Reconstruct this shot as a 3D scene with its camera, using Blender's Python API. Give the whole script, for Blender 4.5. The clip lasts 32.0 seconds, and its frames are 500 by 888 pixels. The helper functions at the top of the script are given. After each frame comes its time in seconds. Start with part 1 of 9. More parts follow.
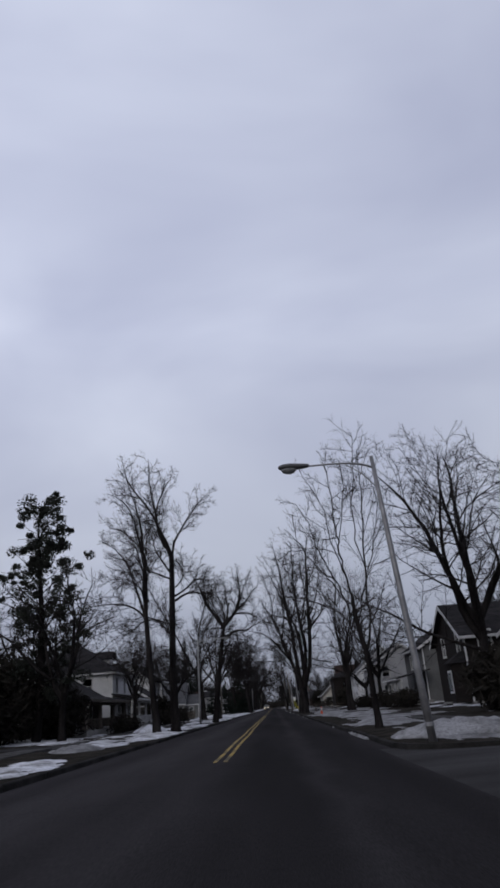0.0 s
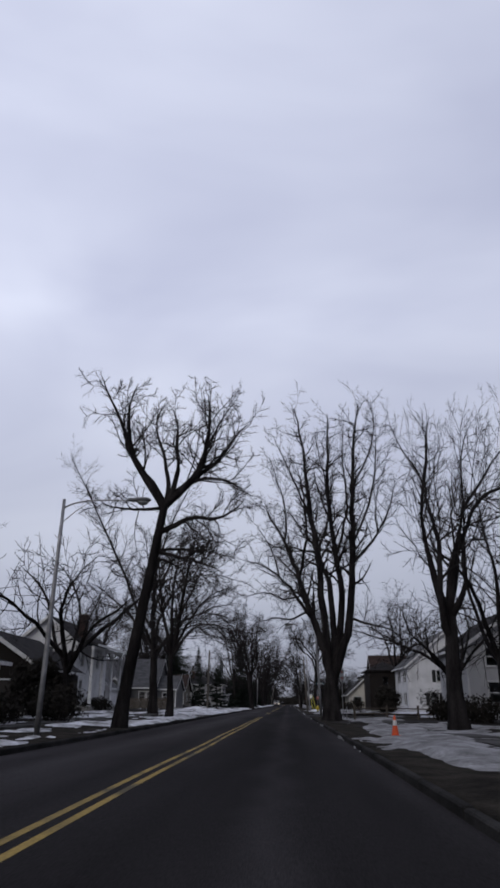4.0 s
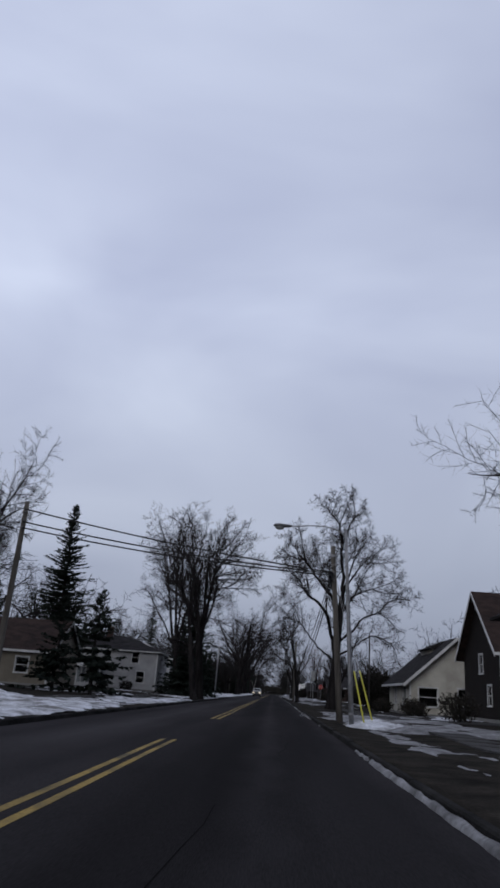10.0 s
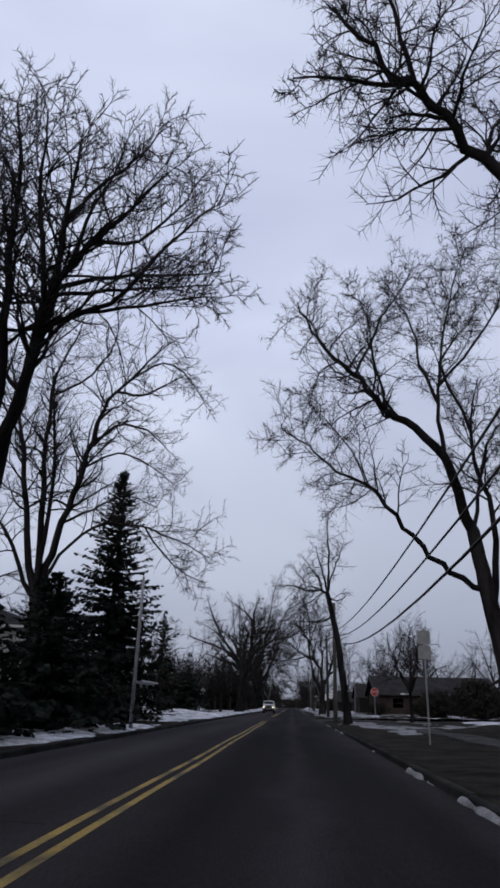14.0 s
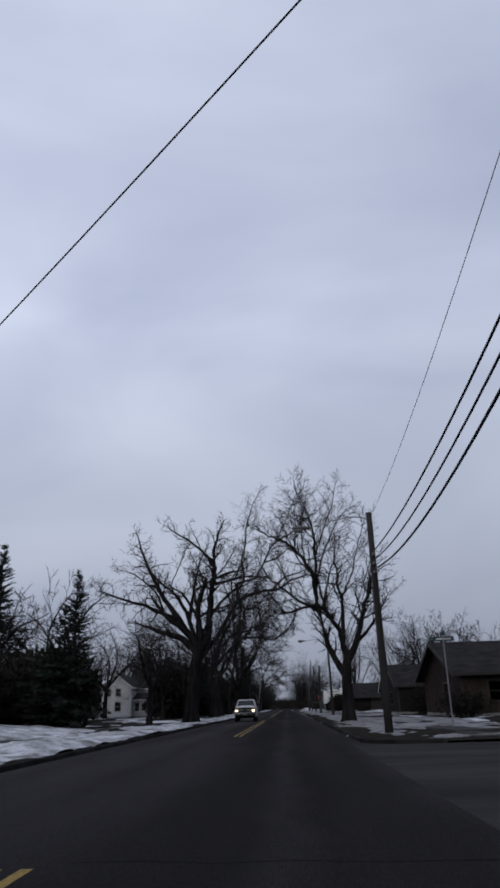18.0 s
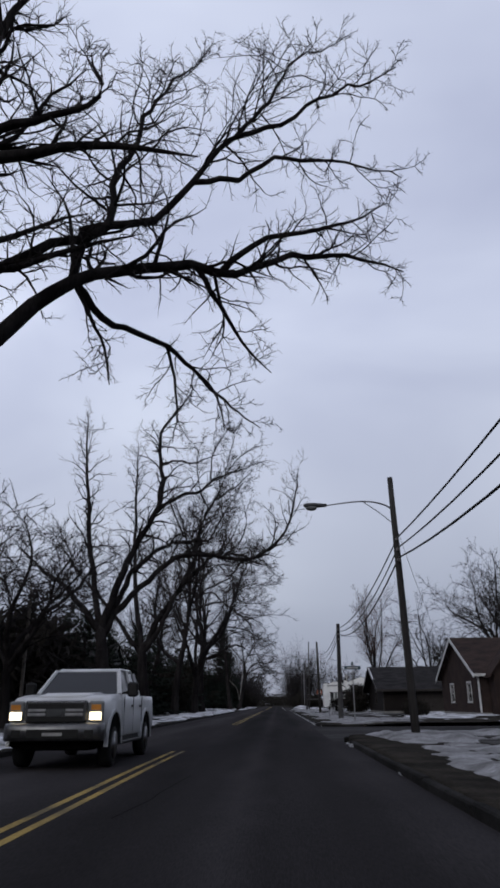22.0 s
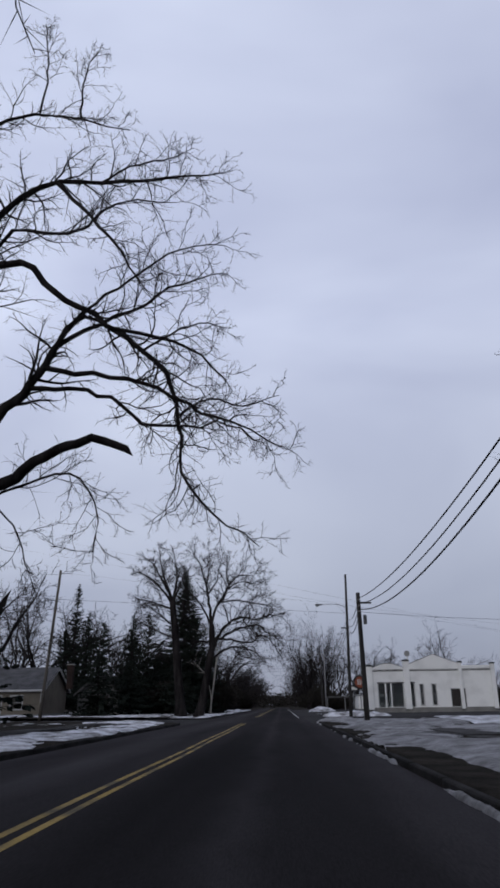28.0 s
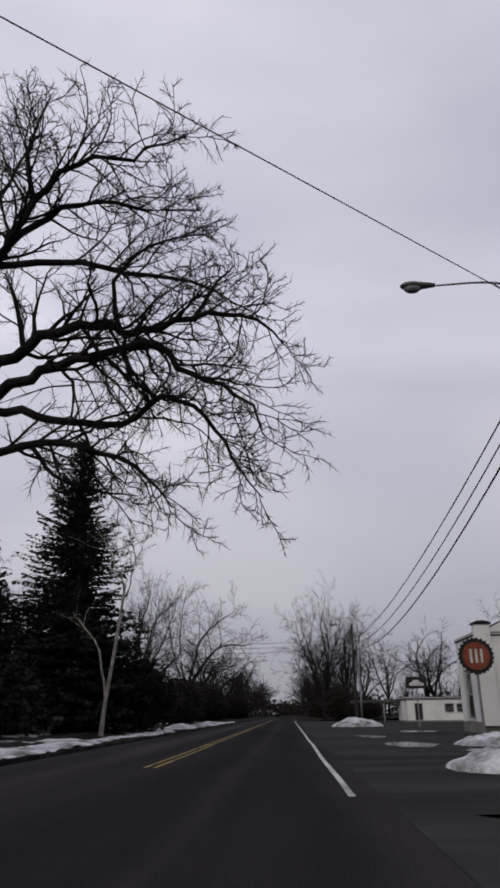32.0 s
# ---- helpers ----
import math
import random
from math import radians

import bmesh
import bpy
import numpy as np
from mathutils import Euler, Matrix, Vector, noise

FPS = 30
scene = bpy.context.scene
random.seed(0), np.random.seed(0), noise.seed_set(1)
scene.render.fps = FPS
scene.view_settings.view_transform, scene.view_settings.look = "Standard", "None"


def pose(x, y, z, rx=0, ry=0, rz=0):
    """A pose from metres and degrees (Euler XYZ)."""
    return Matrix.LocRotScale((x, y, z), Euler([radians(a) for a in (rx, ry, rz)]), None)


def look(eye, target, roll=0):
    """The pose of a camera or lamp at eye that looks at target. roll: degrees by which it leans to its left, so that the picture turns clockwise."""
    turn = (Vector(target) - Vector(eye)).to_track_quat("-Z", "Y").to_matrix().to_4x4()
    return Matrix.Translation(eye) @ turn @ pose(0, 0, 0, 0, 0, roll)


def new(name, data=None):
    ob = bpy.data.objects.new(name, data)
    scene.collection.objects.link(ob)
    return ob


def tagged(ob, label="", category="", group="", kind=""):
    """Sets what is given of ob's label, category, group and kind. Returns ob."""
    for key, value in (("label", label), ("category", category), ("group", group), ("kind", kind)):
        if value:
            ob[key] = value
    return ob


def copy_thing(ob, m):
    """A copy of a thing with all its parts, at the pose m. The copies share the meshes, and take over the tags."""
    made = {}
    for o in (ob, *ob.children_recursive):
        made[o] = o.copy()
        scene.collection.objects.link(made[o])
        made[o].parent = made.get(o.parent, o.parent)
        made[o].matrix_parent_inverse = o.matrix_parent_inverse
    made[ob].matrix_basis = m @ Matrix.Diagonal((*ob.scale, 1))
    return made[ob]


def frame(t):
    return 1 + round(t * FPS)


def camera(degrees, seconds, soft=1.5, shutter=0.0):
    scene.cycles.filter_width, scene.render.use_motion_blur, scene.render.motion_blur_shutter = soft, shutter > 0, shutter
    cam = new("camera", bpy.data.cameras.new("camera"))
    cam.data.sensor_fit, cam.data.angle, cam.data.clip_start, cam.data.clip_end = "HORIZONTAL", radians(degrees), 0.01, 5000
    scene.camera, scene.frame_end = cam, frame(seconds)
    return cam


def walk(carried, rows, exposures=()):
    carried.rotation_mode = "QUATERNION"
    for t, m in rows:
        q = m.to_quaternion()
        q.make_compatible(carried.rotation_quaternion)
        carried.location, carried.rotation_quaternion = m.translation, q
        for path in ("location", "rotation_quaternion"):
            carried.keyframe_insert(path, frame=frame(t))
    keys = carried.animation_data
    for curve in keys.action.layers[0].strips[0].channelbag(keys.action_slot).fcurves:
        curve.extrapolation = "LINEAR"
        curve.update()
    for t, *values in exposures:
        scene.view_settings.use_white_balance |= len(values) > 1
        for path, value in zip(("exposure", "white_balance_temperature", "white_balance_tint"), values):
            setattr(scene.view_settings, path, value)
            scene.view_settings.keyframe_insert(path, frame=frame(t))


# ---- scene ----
cam = camera(39.4, 32.0, soft=3.0)
PATH = [
    (0, (-0.73, 57.361, 1.2), (-0.736, 59.232, 1.907), -4.7),
    (0.5, (-0.616, 63.186, 1.2), (-0.633, 65.054, 1.915), -1.5),
    (1, (-0.519, 68.953, 1.2), (-0.576, 70.833, 1.88), 1.0),
    (1.5, (-0.225, 74.918, 1.2), (-0.31, 76.797, 1.88), 1.4),
    (2, (0.06, 81.09, 1.2), (-0.017, 82.968, 1.883), 0.8),
    (2.5, (0.201, 87.495, 1.2), (0.106, 89.37, 1.889), 1.4),
    (4.5, (0.255, 113.181, 1.2), (0.152, 115.053, 1.897), -0.1),
    (5, (0.073, 119.613, 1.2), (-0.016, 121.485, 1.899), -1.1),
    (5.5, (-0.003, 126.303, 1.2), (-0.105, 128.175, 1.897), -0.3),
    (6, (-0.053, 132.867, 1.2), (-0.157, 134.738, 1.898), -0.5),
    (6.5, (-0.127, 139.541, 1.2), (-0.227, 141.412, 1.898), -1.1),
    (7, (-0.119, 146.307, 1.2), (-0.211, 148.179, 1.897), -1.3),
    (7.5, (-0.167, 153.09, 1.2), (-0.238, 154.964, 1.896), -2.5),
    (8, (-0.27, 160.057, 1.2), (-0.333, 161.931, 1.895), -1.6),
    (8.5, (-0.211, 167.173, 1.2), (-0.271, 169.05, 1.889), -1.1),
    (9, (-0.15, 174.414, 1.2), (-0.162, 176.285, 1.907), -4.3),
    (9.5, (-0.029, 181.761, 1.2), (-0.012, 183.632, 1.906), -0.8),
    (10, (0.156, 189.141, 1.2), (0.051, 191.024, 1.866), 4.2),
    (10.5, (0.312, 196.496, 1.2), (0.202, 198.366, 1.901), 1.2),
    (11, (0.325, 203.839, 1.2), (0.219, 205.709, 1.902), -0.7),
    (11.5, (0.355, 210.803, 1.2), (0.292, 212.674, 1.906), -2.2),
    (12, (0.342, 218.064, 1.2), (0.261, 219.932, 1.91), -0.2),
    (12.5, (0.226, 225.225, 1.2), (0.125, 227.094, 1.905), 0.5),
    (13, (0.121, 232.26, 1.2), (0.026, 234.129, 1.905), -0.8),
    (13.5, (0.003, 239.62, 1.2), (-0.09, 241.49, 1.901), -0.9),
    (14, (-0.08, 246.928, 1.2), (-0.198, 248.797, 1.901), 1.3),
    (14.5, (-0.034, 254.184, 1.2), (-0.142, 256.053, 1.904), 0.9),
    (16.5, (0.23, 282.321, 1.2), (0.145, 284.196, 1.89), 0.0),
    (17, (0.201, 289.132, 1.2), (0.07, 291.0, 1.903), 1.4),
    (17.5, (0.146, 295.838, 1.2), (0.055, 297.71, 1.897), -1.3),
    (18, (0.102, 302.468, 1.2), (0.028, 304.337, 1.908), -1.6),
    (18.5, (0.094, 309.325, 1.2), (0.022, 311.19, 1.919), -1.6),
    (19, (0.132, 316.407, 1.2), (0.058, 318.279, 1.9), -0.7),
    (19.5, (0.11, 323.664, 1.2), (0.035, 325.539, 1.893), -0.8),
    (20, (0.127, 330.997, 1.2), (0.059, 332.873, 1.889), -1.5),
    (20.5, (0.201, 338.369, 1.2), (0.145, 340.24, 1.903), -2.2),
    (21, (0.371, 345.457, 1.2), (0.317, 347.326, 1.909), -1.9),
    (21.5, (0.469, 352.248, 1.2), (0.413, 354.119, 1.904), -0.7),
    (22, (0.534, 359.211, 1.2), (0.469, 361.084, 1.899), -0.4),
    (22.5, (0.554, 366.125, 1.2), (0.48, 367.998, 1.896), -0.2),
    (23, (0.397, 373.375, 1.2), (0.314, 375.249, 1.894), 0.5),
    (23.5, (0.371, 380.738, 1.2), (0.294, 382.61, 1.901), -0.6),
    (24, (0.398, 388.128, 1.2), (0.307, 390.0, 1.899), -0.1),
    (24.5, (0.379, 395.463, 1.2), (0.301, 397.333, 1.905), -1.3),
    (25, (0.43, 402.901, 1.2), (0.356, 404.774, 1.897), -0.8),
    (25.5, (0.464, 410.41, 1.2), (0.39, 412.282, 1.901), -0.9),
    (27.5, (0.396, 440.649, 1.2), (0.324, 442.52, 1.904), -0.8),
    (28, (0.503, 448.262, 1.2), (0.431, 450.134, 1.901), -0.7),
    (28.5, (0.677, 455.918, 1.2), (0.612, 457.787, 1.907), -0.7),
    (29, (0.806, 463.643, 1.2), (0.735, 465.513, 1.906), -0.0),
    (29.5, (0.914, 471.487, 1.2), (0.83, 473.357, 1.905), 0.3),
    (30, (1.038, 479.392, 1.2), (0.952, 481.259, 1.911), 0.2),
    (30.5, (1.088, 487.262, 1.2), (1.011, 489.13, 1.911), -0.2),
    (31, (1.125, 494.984, 1.2), (1.03, 496.851, 1.91), 0.7),
    (31.5, (1.193, 502.677, 1.2), (1.088, 504.548, 1.897), 0.9),
    (32, (1.202, 510.428, 1.2), (1.112, 512.291, 1.922), -0.6),
]
walk(cam, [(t, look(eye, target, roll)) for t, eye, target, roll in PATH], [(0, -0.2, 6400, 11), (1, -0.15, 6600, 11), (2, -0.25, 6450, 12), (5, 0.05, 6500, 11), (6, -0.05, 6250, 10), (8, -0.15, 6250, 10), (9, -0.25, 6250, 10), (10, -0.2, 6200, 10), (12, -0.12, 6450, 10), (13, 0, 6550, 10), (14, 0, 6300, 11), (17, -0.1, 6350, 9), (18, -0.2, 6300, 9), (19, -0.1, 7000, 10), (20, 0.1, 7000, 10), (21, 0.1, 6700, 11), (22, -0.05, 6350, 10), (24, 0, 6700, 11), (25, 0, 6600, 11), (28, -0.1, 6250, 11), (29, -0.3, 6200, 12), (30, -0.25, 6500, 12), (31, -0.15, 6850, 12), (32, -0.1, 7150, 13)])

# ---------------------------------------------------------------- world, sun, exposure
world = bpy.data.worlds.new("overcast_sky")
scene.world = world
world.use_nodes = True
wn, wl = world.node_tree.nodes, world.node_tree.links
wn.clear()
w_out = wn.new("ShaderNodeOutputWorld")
w_bg = wn.new("ShaderNodeBackground")
w_sky = wn.new("ShaderNodeTexSky")
w_sky.sky_type, w_sky.sun_disc = "NISHITA", False
w_sky.sun_elevation, w_sky.sun_rotation = radians(28), radians(205)
w_co = wn.new("ShaderNodeTexCoord")
w_map = wn.new("ShaderNodeMapping")
w_map.inputs["Scale"].default_value = (1.0, 1.0, 2.2)
w_n1 = wn.new("ShaderNodeTexNoise")
w_n1.inputs["Scale"].default_value, w_n1.inputs["Detail"].default_value = 1.7, 4.0
w_n1.inputs["Roughness"].default_value, w_n1.inputs["Distortion"].default_value = 0.42, 0.5
w_ramp = wn.new("ShaderNodeValToRGB")
w_ramp.color_ramp.elements[0].position, w_ramp.color_ramp.elements[1].position = 0.32, 0.70
w_ramp.color_ramp.elements[0].color = (0.455, 0.490, 0.645, 1)
w_ramp.color_ramp.elements[1].color = (0.70, 0.745, 0.885, 1)
w_sep = wn.new("ShaderNodeSeparateXYZ")
w_low = wn.new("ShaderNodeMapRange")
w_low.inputs["From Min"].default_value, w_low.inputs["From Max"].default_value = 0.0, 0.5
w_low.inputs["To Min"].default_value, w_low.inputs["To Max"].default_value = 0.54, 1.08
w_mul = wn.new("ShaderNodeMixRGB")
w_mul.blend_type, w_mul.inputs[0].default_value = "MULTIPLY", 1.0
w_mix = wn.new("ShaderNodeMixRGB")
w_mix.inputs[0].default_value = 0.04
w_str = wn.new("ShaderNodeMixRGB")
w_str.blend_type, w_str.inputs[0].default_value = "MULTIPLY", 1.0
w_str.inputs[2].default_value = (0.11, 0.11, 0.11, 1)
wl.new(w_co.outputs["Generated"], w_map.inputs["Vector"])
wl.new(w_map.outputs["Vector"], w_n1.inputs["Vector"])
wl.new(w_n1.outputs["Fac"], w_ramp.inputs["Fac"])
wl.new(w_co.outputs["Generated"], w_sep.inputs[0])
wl.new(w_sep.outputs["Z"], w_low.inputs["Value"])
wl.new(w_ramp.outputs["Color"], w_mul.inputs[1])
wl.new(w_low.outputs["Result"], w_mul.inputs[2])
wl.new(w_sky.outputs["Color"], w_str.inputs[1])
# the sky behind, out of view, is dimmed to darken faces towards the camera
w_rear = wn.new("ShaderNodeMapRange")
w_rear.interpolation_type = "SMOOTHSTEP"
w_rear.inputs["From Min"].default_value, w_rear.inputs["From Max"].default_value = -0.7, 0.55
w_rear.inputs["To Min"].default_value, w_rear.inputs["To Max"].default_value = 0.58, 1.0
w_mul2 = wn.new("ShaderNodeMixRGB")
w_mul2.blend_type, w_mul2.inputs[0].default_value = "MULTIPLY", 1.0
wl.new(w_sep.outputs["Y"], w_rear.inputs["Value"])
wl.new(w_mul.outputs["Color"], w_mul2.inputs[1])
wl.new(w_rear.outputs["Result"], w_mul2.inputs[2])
# and a little brighter to the left
w_left = wn.new("ShaderNodeMapRange")
w_left.inputs["From Min"].default_value, w_left.inputs["From Max"].default_value = -0.45, 0.45
w_left.inputs["To Min"].default_value, w_left.inputs["To Max"].default_value = 1.09, 0.94
w_mul3 = wn.new("ShaderNodeMixRGB")
w_mul3.blend_type, w_mul3.inputs[0].default_value = "MULTIPLY", 1.0
wl.new(w_sep.outputs["X"], w_left.inputs["Value"])
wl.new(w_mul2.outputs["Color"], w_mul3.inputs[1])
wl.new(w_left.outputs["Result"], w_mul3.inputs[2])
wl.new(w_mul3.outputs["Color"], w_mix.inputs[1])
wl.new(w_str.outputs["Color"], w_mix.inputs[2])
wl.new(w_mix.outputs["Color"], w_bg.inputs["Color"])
w_bg.inputs["Strength"].default_value = 1.0
wl.new(w_bg.outputs[0], w_out.inputs[0])

sun = new("sun", bpy.data.lights.new("sun", "SUN"))
sun.data.energy, sun.data.angle, sun.data.color = 0.9, radians(40), (1.0, 0.97, 0.93)
sun.rotation_euler = (radians(62), 0, radians(-25))


# ---------------------------------------------------------------- materials
def material(name, color, rough=0.85, metal=0.0, second=None, scale=1.0, detail=8.0, fine=None, bump=0.0, bump_scale=30.0,
             stretch=(1, 1, 1), lo=0.35, hi=0.65, spec=0.22, random=0.0):
    """Principled material: two tones mixed by large noise, a fine grain, and bump."""
    m = bpy.data.materials.new(name)
    m.use_nodes = True
    n, l = m.node_tree.nodes, m.node_tree.links
    b = n["Principled BSDF"]
    b.inputs["Roughness"].default_value, b.inputs["Metallic"].default_value = rough, metal
    b.inputs["Specular IOR Level"].default_value = spec
    co = n.new("ShaderNodeTexCoord")
    mp = n.new("ShaderNodeMapping")
    mp.inputs["Scale"].default_value = stretch
    l.new(co.outputs["Object"], mp.inputs["Vector"])
    big = n.new("ShaderNodeTexNoise")
    big.inputs["Scale"].default_value, big.inputs["Detail"].default_value = scale, detail
    l.new(mp.outputs["Vector"], big.inputs["Vector"])
    ramp = n.new("ShaderNodeValToRGB")
    ramp.color_ramp.elements[0].position, ramp.color_ramp.elements[1].position = lo, hi
    second = second or tuple(c * 0.75 for c in color)
    ramp.color_ramp.elements[0].color, ramp.color_ramp.elements[1].color = (*second, 1), (*color, 1)
    l.new(big.outputs["Fac"], ramp.inputs["Fac"])
    grain = n.new("ShaderNodeTexNoise")
    grain.inputs["Scale"].default_value, grain.inputs["Detail"].default_value = bump_scale, 6.0
    l.new(mp.outputs["Vector"], grain.inputs["Vector"])
    last = ramp.outputs["Color"]
    if fine:
        mix = n.new("ShaderNodeMixRGB")
        mix.blend_type = "OVERLAY"
        mix.inputs[0].default_value = fine
        l.new(last, mix.inputs[1])
        l.new(grain.outputs["Fac"], mix.inputs[2])
        last = mix.outputs["Color"]
    if random:
        info = n.new("ShaderNodeObjectInfo")
        hsv = n.new("ShaderNodeHueSaturation")
        rng = n.new("ShaderNodeMapRange")
        rng.inputs["To Min"].default_value, rng.inputs["To Max"].default_value = 1 - random, 1 + random
        l.new(info.outputs["Random"], rng.inputs["Value"])
        l.new(rng.outputs["Result"], hsv.inputs["Value"])
        l.new(last, hsv.inputs["Color"])
        last = hsv.outputs["Color"]
    l.new(last, b.inputs["Base Color"])
    if bump:
        bp = n.new("ShaderNodeBump")
        bp.inputs["Strength"].default_value, bp.inputs["Distance"].default_value = bump, 0.03
        l.new(grain.outputs["Fac"], bp.inputs["Height"])
        l.new(bp.outputs["Normal"], b.inputs["Normal"])
    return m


def siding(name, color, pitch=0.14, rough=0.7):
    """Painted boards: level grooves as relief, with dirt."""
    m = material(name, color, rough, second=tuple(c * 0.72 for c in color), scale=0.7, fine=0.25, bump=0.0, bump_scale=14, lo=0.25, hi=0.6, spec=0.08)
    n, l = m.node_tree.nodes, m.node_tree.links
    co = n.new("ShaderNodeTexCoord")
    sep = n.new("ShaderNodeSeparateXYZ")
    l.new(co.outputs["Object"], sep.inputs[0])
    d = n.new("ShaderNodeMath")
    d.operation = "DIVIDE"
    d.inputs[1].default_value = pitch
    fr = n.new("ShaderNodeMath")
    fr.operation = "FRACT"
    bp = n.new("ShaderNodeBump")
    bp.inputs["Strength"].default_value, bp.inputs["Distance"].default_value = 0.7, 0.02
    l.new(sep.outputs["Z"], d.inputs[0])
    l.new(d.outputs[0], fr.inputs[0])
    l.new(fr.outputs[0], bp.inputs["Height"])
    l.new(bp.outputs["Normal"], n["Principled BSDF"].inputs["Normal"])
    return m


BARK = material("bark", (0.026, 0.0235, 0.0235), 0.95, second=(0.010, 0.0092, 0.0096), scale=2.5, fine=0.6, bump=0.9, bump_scale=22, stretch=(1, 1, 0.22), spec=0.01, random=0.2)
TWIG = material("twig_bark", (0.036, 0.0325, 0.033), 0.95, second=(0.018, 0.0166, 0.0173), scale=3, spec=0.01, random=0.15)
TWIG_RED = material("reddish_twig_bark", (0.08, 0.045, 0.038), 0.95, second=(0.045, 0.028, 0.026), scale=3, spec=0.15)
TWIG_FUZZ = material("grey_twig_bark", (0.034, 0.031, 0.032), 0.95, second=(0.018, 0.017, 0.0175), scale=3, spec=0.02)
BIRCH = material("pale_bark", (0.33, 0.32, 0.30), 0.9, second=(0.15, 0.14, 0.13), scale=5, fine=0.4, bump=0.4, spec=0.2, stretch=(1, 1, 0.5))
NEEDLE = material("spruce_needles", (0.026, 0.033, 0.027), 0.9, second=(0.011, 0.014, 0.012), scale=2.2, spec=0.03, random=0.15)
LEAF = material("dark_evergreen_leaves", (0.026, 0.031, 0.022), 0.7, second=(0.012, 0.014, 0.011), scale=2.0, spec=0.25, random=0.2)
HEDGE = material("winter_hedge", (0.032, 0.029, 0.025), 0.9, second=(0.016, 0.015, 0.014), scale=3.0, spec=0.02, random=0.2)
ASPHALT = material("asphalt", (0.043, 0.0402, 0.0416), 0.95, second=(0.024, 0.0225, 0.0233), scale=0.35, fine=0.55, bump=0.35, bump_scale=60, stretch=(1.6, 0.12, 1), lo=0.3, hi=0.7, spec=0.008)
ASPHALT_SIDE = material("side_street_asphalt", (0.052, 0.0505, 0.052), 0.95, second=(0.03, 0.029, 0.0295), scale=0.5, fine=0.5, bump=0.35, bump_scale=60, stretch=(0.3, 1.2, 1), spec=0.01)


def lane_wear(m):
    """The wheel tracks: a paler strip down the middle of each lane, between the wheel tracks."""
    n, l = m.node_tree.nodes, m.node_tree.links
    b = n["Principled BSDF"]
    src = b.inputs["Base Color"].links[0].from_socket
    co, sep = n.new("ShaderNodeTexCoord"), n.new("ShaderNodeSeparateXYZ")
    l.new(co.outputs["Object"], sep.inputs[0])
    ramp = n.new("ShaderNodeValToRGB")
    rng = n.new("ShaderNodeMapRange")
    rng.inputs["From Min"].default_value, rng.inputs["From Max"].default_value = -6.5, 3.0
    wob = n.new("ShaderNodeTexNoise")
    wob.inputs["Scale"].default_value, wob.inputs["Detail"].default_value = 0.35, 3.0
    l.new(co.outputs["Object"], wob.inputs["Vector"])
    add = n.new("ShaderNodeMath")
    add.operation = "MULTIPLY_ADD"
    add.inputs[1].default_value, add.inputs[2].default_value = 0.10, -0.05
    l.new(wob.outputs["Fac"], add.inputs[0])
    tot = n.new("ShaderNodeMath")
    l.new(sep.outputs["X"], rng.inputs["Value"])
    l.new(rng.outputs["Result"], tot.inputs[0])
    l.new(add.outputs[0], tot.inputs[1])
    l.new(tot.outputs[0], ramp.inputs["Fac"])
    e = ramp.color_ramp.elements
    e[0].position, e[0].color = 0.0, (1.15, 1.15, 1.2, 1)
    e[1].position, e[1].color = 1.0, (1.3, 1.3, 1.35, 1)
    for p, v in ((0.10, 0.9), (0.23, 1.35), (0.36, 0.85), (0.45, 0.9), (0.55, 0.6), (0.64, 0.62), (0.685, 0.92), (0.73, 0.62), (0.86, 0.66), (0.93, 1.0)):
        k = e.new(p)
        k.color = (v, v, v * 1.02, 1)
    mul = n.new("ShaderNodeMixRGB")
    mul.blend_type, mul.inputs[0].default_value = "MULTIPLY", 1.0
    l.new(src, mul.inputs[1])
    l.new(ramp.outputs["Color"], mul.inputs[2])
    l.new(mul.outputs["Color"], b.inputs["Base Color"])


lane_wear(ASPHALT)
WET = material("wet_patch", (0.03, 0.03, 0.033), 0.12, second=(0.02, 0.02, 0.022), scale=0.8, spec=0.5)
TAR = material("crack_tar", (0.008, 0.008, 0.008), 0.95, scale=2, spec=0.005)
YELLOW = material("worn_yellow_paint", (0.27, 0.185, 0.045), 0.8, second=(0.07, 0.055, 0.026), scale=1.3, fine=0.5, bump_scale=26, lo=0.36, hi=0.56, stretch=(1, 0.5, 1))
WHITEP = material("worn_white_paint", (0.55, 0.55, 0.55), 0.8, second=(0.25, 0.25, 0.25), scale=1.6, fine=0.4, bump_scale=20, lo=0.3, hi=0.55, stretch=(1, 0.4, 1))
KERB = material("kerb_concrete", (0.032, 0.031, 0.0305), 0.95, second=(0.013, 0.0125, 0.012), scale=0.8, fine=0.5, bump=0.4, bump_scale=18, spec=0.03, random=0.25)
WALKC = material("pavement_concrete", (0.09, 0.088, 0.088), 0.9, second=(0.035, 0.034, 0.034), scale=0.5, fine=0.4, bump=0.3, bump_scale=15, spec=0.03, random=0.2)
GRASS = material("winter_grass", (0.036, 0.032, 0.027), 1.0, second=(0.013, 0.012, 0.011), scale=1.1, fine=0.7, bump=0.9, bump_scale=16, spec=0.01, lo=0.3, hi=0.68)
SNOW = material("old_snow", (0.6, 0.61, 0.65), 0.8, second=(0.13, 0.125, 0.12), scale=1.1, fine=0.8, bump=0.55, bump_scale=11, lo=0.34, hi=0.62, spec=0.3)
